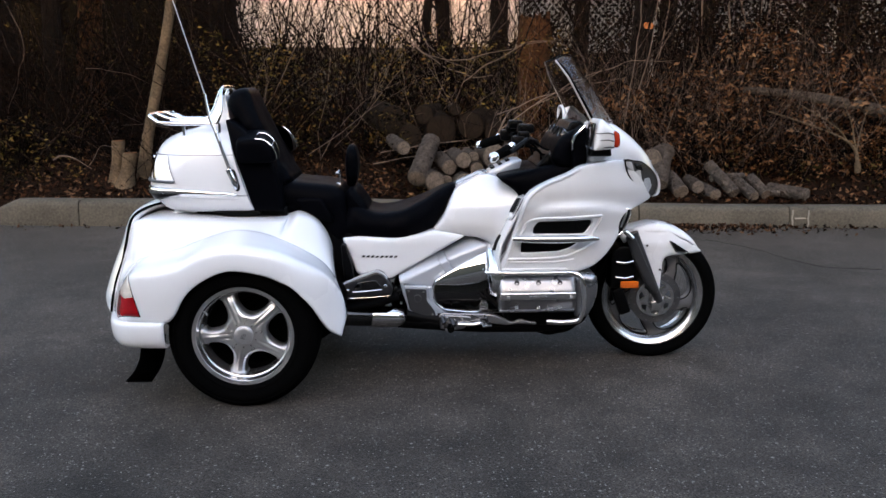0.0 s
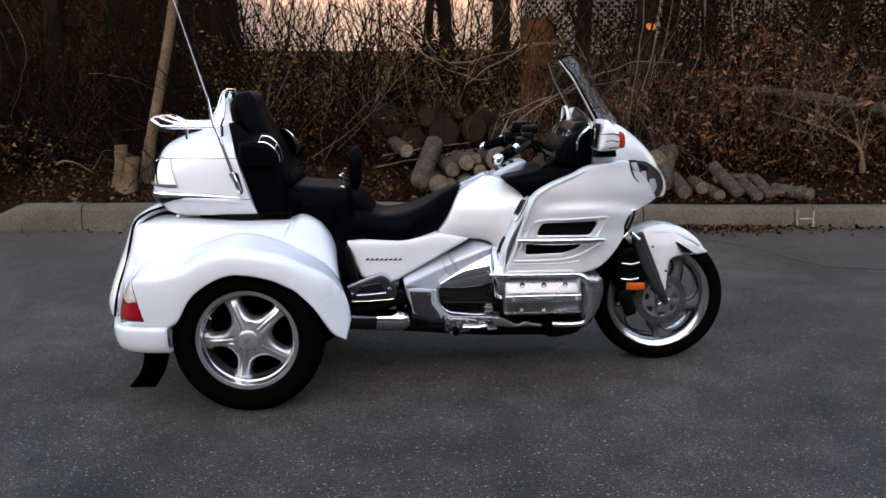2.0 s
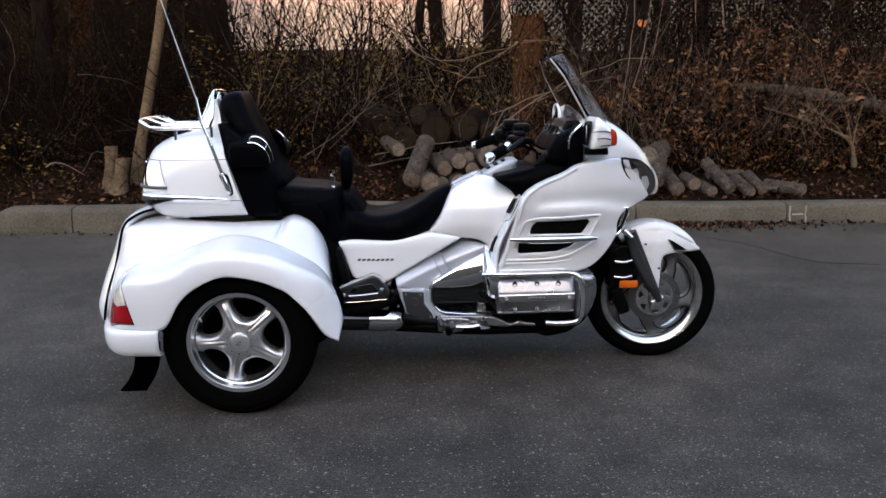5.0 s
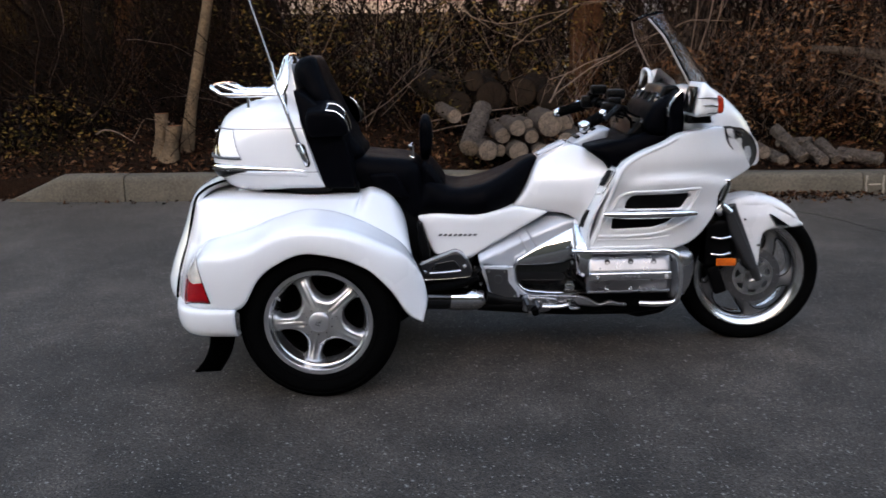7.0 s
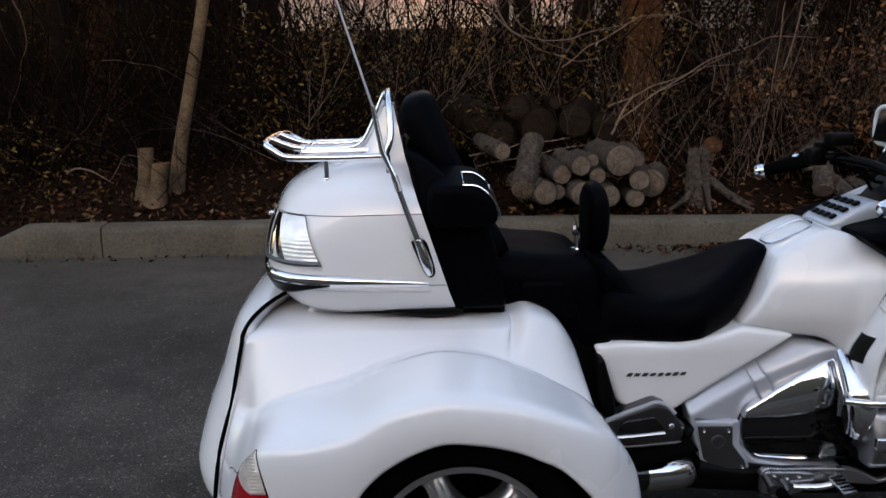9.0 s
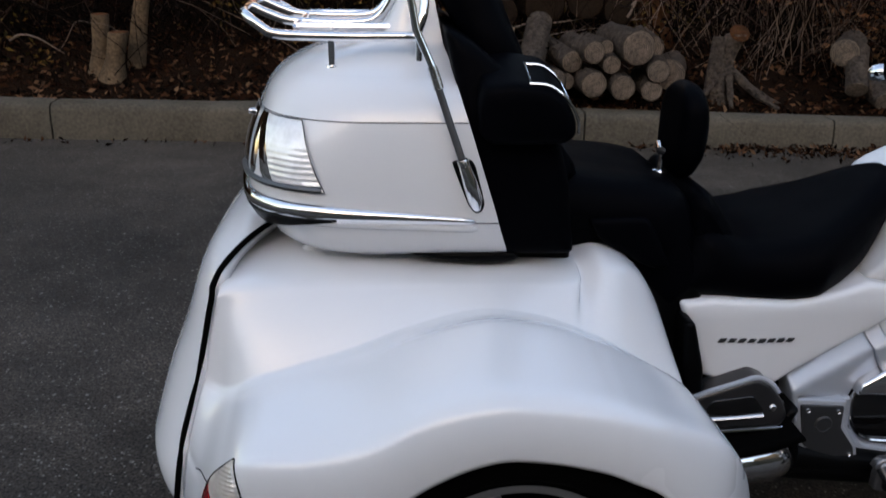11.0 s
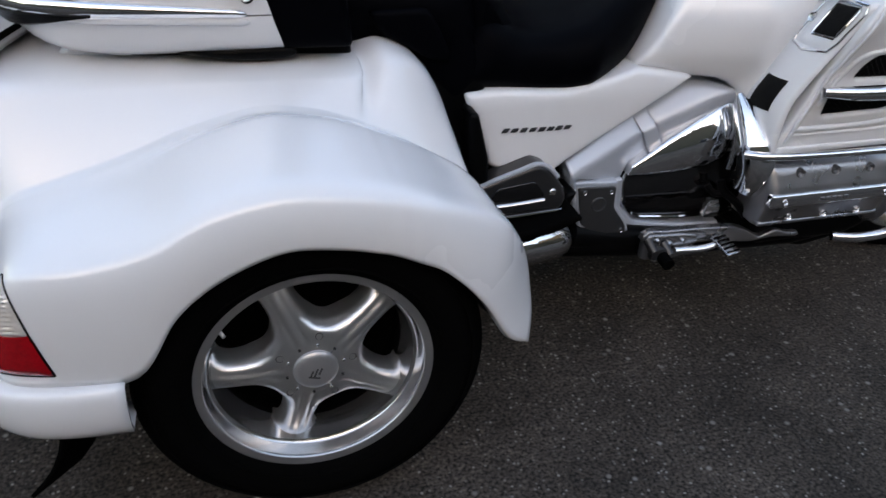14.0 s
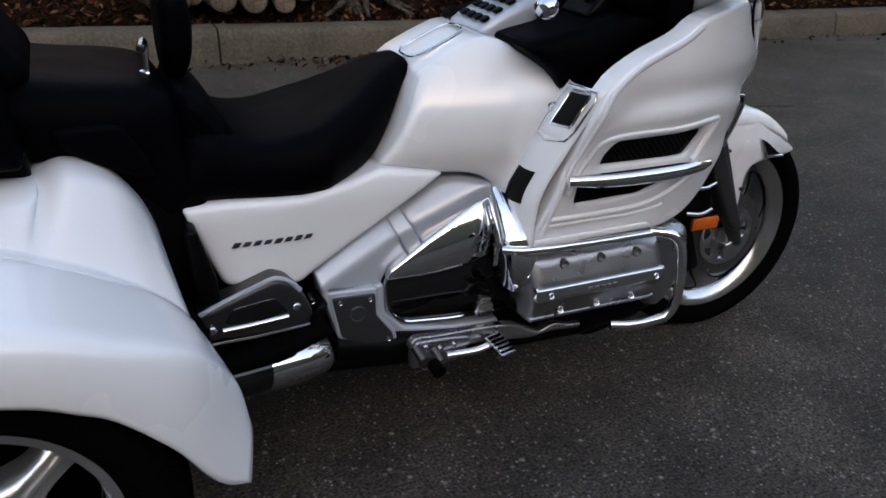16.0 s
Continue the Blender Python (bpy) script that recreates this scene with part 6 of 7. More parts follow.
# cockpit: dash, gauges, bars
bm = B()
panel(bm, arc_line([(1.30, .97), (1.33, 1.05), (1.36, 1.075), (1.42, 1.100), (1.48, 1.095), (1.52, 1.05), (1.52, .96), (1.42, .93), (1.34, .93)], 3), lambda x, z: .235 - .3 * np.clip(z - 1.05, 0, .1), .035, 0, .025, both=True)
dash = part("dashboard", bm, leather, trike, "black dashboard")
bm = B()
panel(bm, soft_line([(1.24, .93), (1.30, .995), (1.36, 1.035), (1.40, 1.03), (1.36, .97), (1.30, .925)], .012), .17, .015, 0, .025, both=True)
part("radio_panel", bm, plastic, trike, "dark grey radio panel")
for y in (-.14, -.05, .05, .14):
    bm = B()
    m = Matrix.Translation((1.352, y, 1.062)) @ Matrix.Rotation(radians(-62), 4, "Y")
    lathe(bm, [(.0005, .0), (.032, .001), (.036, .010), (.040, .012), (.043, .004), (.040, -.03)], m, 28)
    part("gauge", bm, plastic if abs(y) < .1 else dark_chrome, dash, "round gauge")
    bm = B()
    lathe(bm, [(.0005, .004), (.033, .004)], m, 28)
    part("gauge_face", bm, plastic, dash)
bm = B()
panel(bm, soft_line([(1.377, 1.05), (1.395, 1.087), (1.433, 1.118), (1.447, 1.074), (1.445, .933), (1.413, .890), (1.385, .925)], .012), .272, .014, .10, .012)
pair("dash_pillar", bm, leather, dash, "black padded pillar")
bm = B()
panel(bm, soft_line([(1.290, .985), (1.38, 1.045), (1.400, 1.013), (1.397, .945), (1.332, .938)], .010), .172, .012, .10, .012)
pair("dash_side", bm, fork_grey, dash, "grey dash side panel")
bm = B()
panel(bm, soft_line([(1.368, 1.084), (1.392, 1.127), (1.442, 1.130), (1.458, 1.110), (1.431, 1.075), (1.399, 1.064)], .008), .16, .016, 0, .012, both=True)
part("gauge_hood", bm, plastic, dash, "dark grey gauge hood")
bm = B()
tube(bm, spline([(1.378, -.274, 1.014), (1.381, -.276, 1.055), (1.400, -.276, 1.086), (1.431, -.274, 1.116)], 4), .0042, 8)
pair("dash_trim", bm, chrome, dash, "chrome dash trim")
bm = B()
tube(bm, spline([(1.355, -.18, 1.094), (1.375, -.182, 1.078), (1.395, -.184, 1.068), (1.41, -.186, 1.070)], 4), .004, 8)
pair("dash_trim", bm, chrome, dash, "chrome dash trim")
bm = B()
half_bar = [(1.29, 0, .985), (1.27, -.10, 1.005), (1.20, -.22, 1.015), (1.12, -.315, .985), (1.085, -.34, .968)]
tube(bm, spline([(x, -y, z) for x, y, z in half_bar[:0:-1]] + half_bar, 5), .013, 12)
bars = part("handlebar", bm, plastic, trike, "black handlebar")
bars.location = (-.028, 0, .031)
for s in (1, -1):
    bm = B()
    tube(bm, [(1.17, s * -.262, 1.002), (1.12, s * -.305, .983), (1.07, s * -.35, .962)], [.020, .0225, .020], 14)
    part("grip", bm, rubber, bars, "black rubber grip")
    bm = B()
    lathe(bm, [(.0005, .028), (.013, .026), (.021, .016), (.023, .0), (.021, -.010)], Matrix.Translation((1.062, s * -.357, .959)) @ Vector((-.74, s * -.66, -.2)).to_track_quat("Z", "Y").to_matrix().to_4x4(), 20)
    part("grip_end", bm, chrome, bars, "chrome grip end")
    bm = B()
    box(bm, (1.175, s * -.245, 1.015), (.055, .06, .055), .012)
    box(bm, (1.20, s * -.24, 1.045), (.05, .05, .03), .008)
    part("switch_pod", bm, plastic, bars, "black switch pod")
    bm = B()
    lathe(bm, [(.0005, .012), (.010, .011), (.015, .005), (.016, -.006)], Matrix.Translation((1.142, s * -.30, 1.004)) @ Vector((-.6, -s * .75, .25)).to_track_quat("Z", "Y").to_matrix().to_4x4(), 18)
    part("bar_cap", bm, chrome, bars, "bright round bar cap")
    bm = B()
    box(bm, (1.215, s * -.19, 1.07), (.07, .06, .04), .01)
    part("fluid_reservoir", bm, plastic, bars, "black fluid reservoir")
    bm = B()
    tube(bm, spline([(1.215, s * -.26, 1.03), (1.19, s * -.32, 1.02), (1.13, s * -.39, .985)], 4), .006, 8, flat=1.6)
    part("lever", bm, plastic, bars, "black lever")
    for k in range(3):
        bm = B()
        tube(bm, spline([(1.20, s * -.20, 1.0), (1.22 + .03 * k, s * -.17, 1.03 - .03 * k), (1.30, s * -.12, .98 - .03 * k), (1.36, s * -.10, .96)], 4), .005, 6)
        part("cable", bm, rubber, bars, "black cable")
# reflector on the fork
bm = B()
box(bm, (1.686, -.150, .382), (.085, .014, .034), .005)
pair("side_reflector", bm, amber_lens, trike, "amber side reflector")
for z in (.418, .490):
    bm = B()
    tube(bm, spline([(1.62, -.150, z), (1.66, -.158, z - .004), (1.70, -.15, z + .002)], 4), .006, 10)
    pair("fork_trim", bm, chrome, trike, "chrome trim bar")
bm = B()
panel(bm, soft_line([(1.60, .36), (1.60, .53), (1.64, .56), (1.70, .56), (1.72, .40), (1.70, .36)], .012), .135, .012, .25, .025)
pair("fork_bracket", bm, plastic, trike, "black fork bracket")

# ---- behind the kerb ----
rnd = random.Random(5)


def trunk(bm, path, radii, sides=12, rough=.12):
    p = spline(path, 6)
    r = spline([(q,) for q in radii], 6)[:, 0]
    rings = []
    for i, c in enumerate(p):
        rings.append([(c[0] + r[i] * (1 + rough * noise.noise((math.cos(a) * 1.6 + c[0], math.sin(a) * 1.6, c[2] * 2.2))) * math.cos(a), c[1] + r[i] * (1 + rough * noise.noise((math.cos(a) * 1.6 + c[0], math.sin(a) * 1.6 + 7, c[2] * 2.2))) * math.sin(a), c[2]) for a in (2 * math.pi * k / sides for k in range(sides))])
    vs = sheet(bm, rings, close_v=True)
    bm.faces.new(vs[-1])
    return bm


def branches(bm, p0, d, length, r, depth, rng):
    """A bending limb that forks."""
    p, q = Vector(p0), Vector(d).normalized()
    pts, rad = [p.copy()], [r]
    n = 5
    for i in range(n):
        q = (q + Vector((rng.uniform(-.35, .35), rng.uniform(-.3, .3), rng.uniform(-.2, .3)))).normalized()
        p = p + q * length / n
        pts.append(p.copy())
        rad.append(r * (1 - .75 * (i + 1) / n))
        if depth and i >= 1 and rng.random() < .75:
            side = (q + Vector((rng.uniform(-1, 1), rng.uniform(-.8, .8), rng.uniform(-.3, .7)))).normalized()
            branches(bm, p, side, length * rng.uniform(.4, .7), rad[-1] * .7, depth - 1, rng)
    tube(bm, pts, rad, 5 if r > .012 else 3, False)


TREES = [  # base x, y, radius, lean x, lean y, material, label
    (-3.9, 6.0, .17, -.1, .0, bark, "dark rough-barked tree trunk"), (-3.25, 5.6, .10, .05, .1, bark, "slim dark tree trunk"), (-3.55, 7.4, .16, .2, .0, red_bark, "reddish-brown tree trunk"),
    (-2.75, 6.6, .11, -.1, .2, bark, "slim dark tree trunk"), (-1.55, 5.9, .09, .1, .0, bark, "slim dark tree trunk"), (-2.05, 7.2, .15, .05, .0, bark, "dark rough-barked tree trunk"), (-1.42, 6.3, .12, -.12, .0, bark, "dark rough-barked tree trunk"),
    (.75, 6.1, .055, .25, .0, bark, "thin leaning dark tree trunk"), (1.15, 6.5, .09, -.22, .0, bark, "leaning dark tree trunk"), (1.75, 6.8, .12, .04, .0, bark, "dark rough-barked tree trunk"), (2.65, 6.2, .10, .05, .0, bark, "slim dark tree trunk"),
    (3.65, 6.2, .11, .12, .0, bark, "slim dark tree trunk"), (4.35, 6.6, .10, -.1, .0, bark, "slim dark tree trunk"), (5.35, 6.1, .13, .15, .0, bark, "dark rough-barked tree trunk"), (6.1, 6.6, .12, -.05, .0, bark, "dark rough-barked tree trunk"), (-4.9, 5.8, .14, .1, 0, bark, "dark rough-barked tree trunk"), (-5.7, 6.6, .17, 0, 0, bark, "dark rough-barked tree trunk"), (7.3, 6.0, .14, .1, 0, bark, "dark rough-barked tree trunk")]
for x, y, r, lx, ly, mat, lab in TREES:
    base = bank_z(x, y) - .08
    tree = tagged(new("tree"), lab + " with bare branches", "tree", "trees on the bank")
    tree.location = (x, y, base)
    bm = B()
    trunk(bm, [(0, 0, 0), (lx * .3, ly * .3, 1.2), (lx * .9, ly * .8, 2.6), (lx * 1.6 + rnd.uniform(-.1, .1), ly, 4.2), (lx * 2, ly, 6)], [r * 1.35, r, r * .85, r * .65, r * .4])
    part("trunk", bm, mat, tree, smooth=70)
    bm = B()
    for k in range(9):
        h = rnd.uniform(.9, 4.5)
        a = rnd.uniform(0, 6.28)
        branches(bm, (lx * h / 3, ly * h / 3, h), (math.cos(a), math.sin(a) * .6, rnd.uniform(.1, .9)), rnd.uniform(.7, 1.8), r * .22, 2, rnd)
    part("crown", bm, twig_shaded, tree, smooth=0)

# slim pale leaning tree, broken trunk, sawn trunk
pale = tagged(new("pale_tree"), "slim pale leaning tree trunk beside two stumps", "tree")
pale.location = (-2.06, 4.75, .3)
bm = B()
trunk(bm, [(-.02, 0, 0), (.04, 0, .36), (.10, 0, .62), (.25, 0, 1.22), (.385, 0, 1.82), (.62, .1, 3.2)], [.072, .060, .055, .050, .047, .04], 16, .06)
part("trunk", bm, pale_bark, pale, smooth=70)
bm = B()
for h in (1.0, 1.5, 1.9, 2.3):
    branches(bm, (h * .2, 0, h), (rnd.uniform(-1, 1), -.3, -.3), .9, .008, 1, rnd)
part("crown", bm, twig_shaded, pale, smooth=0)
broken = tagged(new("broken_tree"), "broken-off tree trunk with torn reddish bark", "tree")
broken.location = (2.03, 5.5, .45)
bm = B()
trunk(bm, [(0, 0, 0), (.0, 0, .6), (.0, 0, 1.1), (-.01, 0, 1.52)], [.22, .19, .18, .185], 22, .3)
for k in range(9):
    a = k * .7
    tube(bm, [(.14 * math.cos(a), .14 * math.sin(a), 1.35), (.15 * math.cos(a), .15 * math.sin(a), 1.50 + .10 * rnd.random())], [.05, .015], 5)
part("trunk", bm, red_bark, broken, smooth=70)
sawn = tagged(new("sawn_tree"), "dark tree trunk with a fresh orange saw cut", "tree")
sawn.location = (3.08, 5.02, .44)
bm = B()
trunk(bm, [(0, 0, 0), (-.02, 0, .7), (.0, 0, 1.3), (.03, 0, 2.0), (.06, 0, 3.6)], [.14, .115, .11, .10, .07], 14, .15)
tube(bm, [(.02, 0, 1.30), (.04, -.12, 1.42)], [.07, .062], 12)
part("trunk", bm, bark, sawn, smooth=70)
bm = B()
lathe(bm, [(.0005, .004), (.05, .004), (.058, .0)], Matrix.Translation((.0405, -.123, 1.4225)) @ Vector((.12, -.75, .5)).to_track_quat("Z", "Y").to_matrix().to_4x4(), 18)
part("saw_cut", bm, fresh_wood, sawn, "fresh orange saw cut")

# stumps
for x, y, h, r, lean in ((-2.285, 4.6, .45, .064, .04), (-2.19, 4.52, .36, .072, .085)):
    st = tagged(new("stump"), "sawn tree stump with a reddish cut top", "stump", "stumps")
    st.location = (x, y, bank_z(x, y) - .05)
    bm = B()
    trunk(bm, [(0, 0, 0), (lean * .5, 0, h * .5), (lean, 0, h)], [r * 1.6, r * .92, r * .98], 16, .16)
    part("trunk", bm, pale_bark, st, smooth=70)
    bm = B()
    lathe(bm, [(.0005, .003), (r * .85, .003), (r * .9, .0)], Matrix.Translation((lean, 0, h + .001)), 16)
    part("cut_top", bm, rusty_wood, st, "reddish cut top")


def log(x, y, z, r, length, yaw, pitch=0, label="sawn grey log with a pale cut end", skin=None, face=None):
    ob = tagged(new("log"), label, "log", "logs stacked behind the kerb")
    ob.matrix_basis = pose(x, y, z, 0, 0, yaw) @ pose(0, 0, 0, 90 + pitch, 0, 0)
    bm = B()
    n = 20
    rows = []
    for i in range(9):
        h = -length * i / 8
        rows.append([(r * (1 + .09 * noise.noise((k * .9 + x * 9, h * 7, y)) + .035 * noise.noise((k * 2.3, h * 30, x))) * math.cos(2 * math.pi * k / n), r * (1 + .09 * noise.noise((k * .9 + 5 + x * 9, h * 7, y)) + .035 * noise.noise((k * 2.3 + 4, h * 30, x))) * math.sin(2 * math.pi * k / n), h) for k in range(n)])
    vs = sheet(bm, rows, close_v=True, flip=True)
    bm.faces.new(vs[-1][::-1])
    part("bark", bm, skin or log_bark, ob, "rough bark", smooth=70)
    bm = B()
    lathe(bm, [(.0005, .004), (r * .3, .0035), (r * .6, .004), (r * .88, .003), (r * .97, -.004), (r * 1.0, -.02)], Matrix(), n)
    part("cut_end", bm, face or cut_wood, ob, "sawn cut end")
    return ob


# log stack: middle of the cut end, radius, length, turn
KY = 4.0
for x, z, r, dy, ln, yaw in ((.60, .66, .068, .25, .6, 12), (.72, .40, .092, -.02, .62, -16), (.89, .375, .095, -.02, .6, 14), (1.16, .36, .092, -.02, .6, 5), (1.355, .34, .085, -.02, .6, 0), (1.545, .325, .072, -.02, .6, -8), (1.155, .565, .078, .02, .5, 8), (1.25, .59, .055, .10, .5, 4), (1.44, .60, .118, .0, .6, 4), (1.28, .485, .066, .04, .5, 0), (1.57, .455, .078, -.04, .6, -14), (1.03, .49, .075, .10, .5, 8), (1.00, .36, .06, .1, .55, 10), (1.72, .40, .11, .20, .5, -20), (1.60, .58, .08, .22, .5, -5)):
    log(x, KY + dy - .05 * x - .14, z + .03, r * .97, ln, yaw, 30 if x == .72 else rnd.uniform(-3, 6))
for x, z, r, dy, ln, yaw, pit in ((2.97, .60, .125, .20, .5, -35, 5), (3.00, .37, .095, .02, .5, -22, 40), (3.20, .300, .092, .0, .42, 8, 22), (3.385, .335, .082, .1, .4, 0, 5), (3.52, .270, .075, 0, .4, 10, 8), (3.685, .295, .072, -.02, .58, 22, 32), (3.86, .262, .070, -.03, .42, 10, 20), (3.99, .275, .066, .02, .4, 10, 25), (4.36, .275, .082, .0, .5, 42, 4), (3.56, .40, .05, .25, .5, -70, 0), (4.15, .27, .04, .1, .5, 60, 0)):
    log(x, kerb_y(x) + .28 + dy, z - .16 * r, r * .78, ln * .75, yaw, pit, "small sawn log lying behind the kerb")
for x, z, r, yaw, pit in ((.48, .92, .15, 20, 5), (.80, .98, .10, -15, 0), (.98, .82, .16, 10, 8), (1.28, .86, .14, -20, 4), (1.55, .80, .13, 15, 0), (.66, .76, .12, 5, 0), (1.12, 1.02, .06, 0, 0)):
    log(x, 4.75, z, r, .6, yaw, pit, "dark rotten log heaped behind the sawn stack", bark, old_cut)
# split stump with roots and an orange cut
roots = tagged(new("root_stump"), "split grey stump with roots and a torn reddish break", "stump")
roots.location = (2.10, 4.05, .22)
bm = B()
trunk(bm, [(0, 0, 0), (-.02, 0, .2), (-.03, 0, .46)], [.085, .060, .042], 14, .5)
trunk(bm, [(.06, .1, 0), (.06, .1, .25), (.13, .1, .47)], [.085, .075, .072], 14, .45)
for a, l in ((-2.6, .35), (-.8, .45), (-.2, .4), (-1.6, .28)):
    tube(bm, spline([(.06, 0, .25), (.06 + l * .5 * math.cos(a), l * .35 * math.sin(a), .10), (.06 + l * math.cos(a), l * .6 * math.sin(a), .0)], 4), [.030] * 3 + [.024] * 3 + [.016] * 3, 8)
part("trunk", bm, log_bark, roots, smooth=70)
bm = B()
lathe(bm, [(.0005, .004), (.06, .004), (.072, .0)], Matrix.Translation((.135, .06, .48)) @ Vector((0, -.8, .7)).to_track_quat("Z", "Y").to_matrix().to_4x4(), 16)
part("cut_top", bm, red_bark, roots, "torn reddish break")
# fallen trunk on the right and thin pale poles
fallen = tagged(new("fallen_trunk"), "grey-brown fallen tree trunk lying on the brush", "tree trunk")
bm = B()
rings = []
for k in range(25):
    q = k / 24
    c = (4.02 + 2.4 * q, 4.55 - .05 * q, 1.225 - .16 * q - .38 * q * q)
    rr = .032 + .040 * min(1, q * 1.6)
    rings.append([(c[0], c[1] + rr * math.cos(a) * (1 + .15 * noise.noise((q * 9, a, 2))), c[2] + rr * math.sin(a) * (1 + .15 * noise.noise((q * 9, a, 7)))) for a in (2 * math.pi * i / 14 for i in range(14))])
vs = sheet(bm, rings, close_v=True)
bm.faces.new(vs[0]), bm.faces.new(vs[-1])
bmesh.ops.recalc_face_normals(bm, faces=bm.faces)
part("trunk", bm, log_bark, fallen, smooth=70)
hang = tagged(new("cut_branch"), "pale cut branch hanging in the brush", "branch")
bm = B()
tube(bm, spline([(4.16, 4.3, 1.02), (4.58, 4.22, .88), (4.88, 4.2, .76), (5.02, 4.2, .65), (5.045, 4.18, .53), (5.053, 4.17, .425)], 4), [.008] * 8 + [.012] * 5 + [.018] * 4 + [.028] * 4, 10)
tube(bm, [(5.053, 4.169, .424), (5.0535, 4.168, .420)], .022, 10)
for dx, dz in ((-.55, .45), (-.16, .52), (.10, .40)):
    tube(bm, spline([(5.035, 4.2, .62), (5.035 + dx * .4, 4.22, .62 + dz * .55), (5.035 + dx, 4.26, .62 + dz)], 5), [.008] * 5 + [.005] * 6, 6)
part("stem", bm, pale_bark, hang)
bm = B()
for k in range(8):
    branches(bm, (rnd.uniform(4.6, 5.1), 4.25, rnd.uniform(.62, .9)), (rnd.uniform(-1, .5), rnd.uniform(-.3, .5), rnd.uniform(.0, 1)), rnd.uniform(.35, .8), .0035, 1, rnd)
part("twig_fan", bm, twig_pale, hang, smooth=0)
for k in range(26):
    x = rnd.uniform(2.55, 4.3)
    y = rnd.uniform(4.6, 5.3)
    bm = B()
    tube(bm, spline([(x, y, bank_z(x, y)), (x + rnd.uniform(-.06, .1), y, 1.0), (x + rnd.uniform(-.05, .3), y, 1.6), (x + rnd.uniform(-.05, .45), y, 2.5)], 5), rnd.uniform(.005, .011), 6)
    tagged(part("sapling", bm, twig_pale if k % 3 == 0 else twig_shaded), "slim upright bare sapling in the brush", "sapling", "saplings")
for pts, r in (([(.35, 4.5, .62), (1.0, 4.75, .70), (1.9, 5.0, .72)], .016), ([(.30, 4.5, .50), (.9, 4.7, .60), (1.5, 4.8, .66)], .014), ([(.55, 5.2, 2.2), (.75, 5.0, 1.65), (1.15, 4.9, 1.52), (1.6, 5.0, 1.62), (2.3, 5.0, 1.75)], .012), ([(.7, 5.2, 2.3), (.82, 5.1, 1.75), (1.0, 5.0, 1.55), (1.3, 5.0, 1.42)], .010), ([(1.6, 4.6, .85), (2.2, 4.6, 1.25), (2.9, 4.7, 1.5), (3.4, 4.9, 1.5)], .012), ([(1.9, 4.7, 1.05), (2.5, 4.7, 1.35), (2.7, 4.7, 1.55)], .008), ([(-2.90, 4.6, .56), (-2.83, 4.6, .60), (-2.71, 4.6, .575), (-2.60, 4.62, .50), (-2.54, 4.66, .45)], .018), ([(-2.55, 4.6, .48), (-2.42, 4.55, .66), (-2.3, 4.5, .69), (-2.15, 4.5, .68), (-2.05, 4.5, .6)], .006), ([(-3.4, 4.9, 2.2), (-3.22, 4.9, 1.75), (-3.3, 4.9, 1.35), (-3.42, 4.9, 1.0), (-3.38, 4.9, .8)], .0045), ([(-3.9, 5.0, 1.9), (-3.7, 5.0, 2.0), (-3.5, 5.0, 1.85), (-3.38, 5.0, 1.5)], .004), ([(-2.7, 5.1, 1.45), (-2.3, 5.1, 1.4), (-2.0, 5.1, 1.25)], .006), ([(.45, 5.0, 2.2), (.62, 5.0, 1.78), (.95, 5.0, 1.50), (1.3, 5.0, 1.36), (1.55, 5.0, 1.38)], .013), ([(1.2, 5.0, 1.3), (1.5, 5.0, 1.5), (1.85, 5.0, 1.68), (2.2, 5.0, 1.7), (2.6, 5.05, 1.5)], .011), ([(1.55, 4.7, .98), (1.9, 4.7, 1.12), (2.3, 4.75, 1.25), (2.9, 4.8, 1.35)], .012), ([(1.5, 4.35, .78), (1.62, 4.4, .98), (1.68, 4.4, 1.08)], .02), ([(2.75, 4.5, .5), (2.85, 4.5, 1.2), (2.95, 4.6, 2.0), (2.9, 4.7, 2.6)], .012), ([(3.9, 5.0, 1.75), (4.35, 5.0, 1.6), (4.75, 5.0, 1.72), (5.0, 5.0, 1.6), (5.05, 5.0, 1.3)], .009)):
    bm = B()
    line = [(x + .035 * noise.noise((x * 4, z * 4, 3)), y, z + .035 * noise.noise((x * 4, z * 4, 8))) for x, y, z in spline(pts, 8)]
    tube(bm, line, [r * (1.0 - .65 * k / len(line)) * .52 for k in range(len(line))], 7)
    tagged(part("bare_branch", bm, twig_pale), "long pale bare branch in the brush", "branch", "pale branches")

# brush: thousands of twigs and leaves
def twigs(name, count, x0, x1, y0, y1, h0, h1, r, mat, seed, label):
    rng = random.Random(seed)
    bm = B()
    for _ in range(count):
        x, y = rng.uniform(x0, x1), rng.uniform(y0, y1)
        y = max(y, kerb_y(x) + .3)
        z = bank_z(x, y) + rng.uniform(-.02, .25)
        branches(bm, (x, y, z), (rng.uniform(-.9, .9), rng.uniform(-.5, .3), rng.uniform(.3, 1.3)), rng.uniform(h0, h1), r * rng.uniform(.6, 1.5), 1, rng)
    return tagged(part(name, bm, mat, smooth=0), label, "brush", kind="stuff")


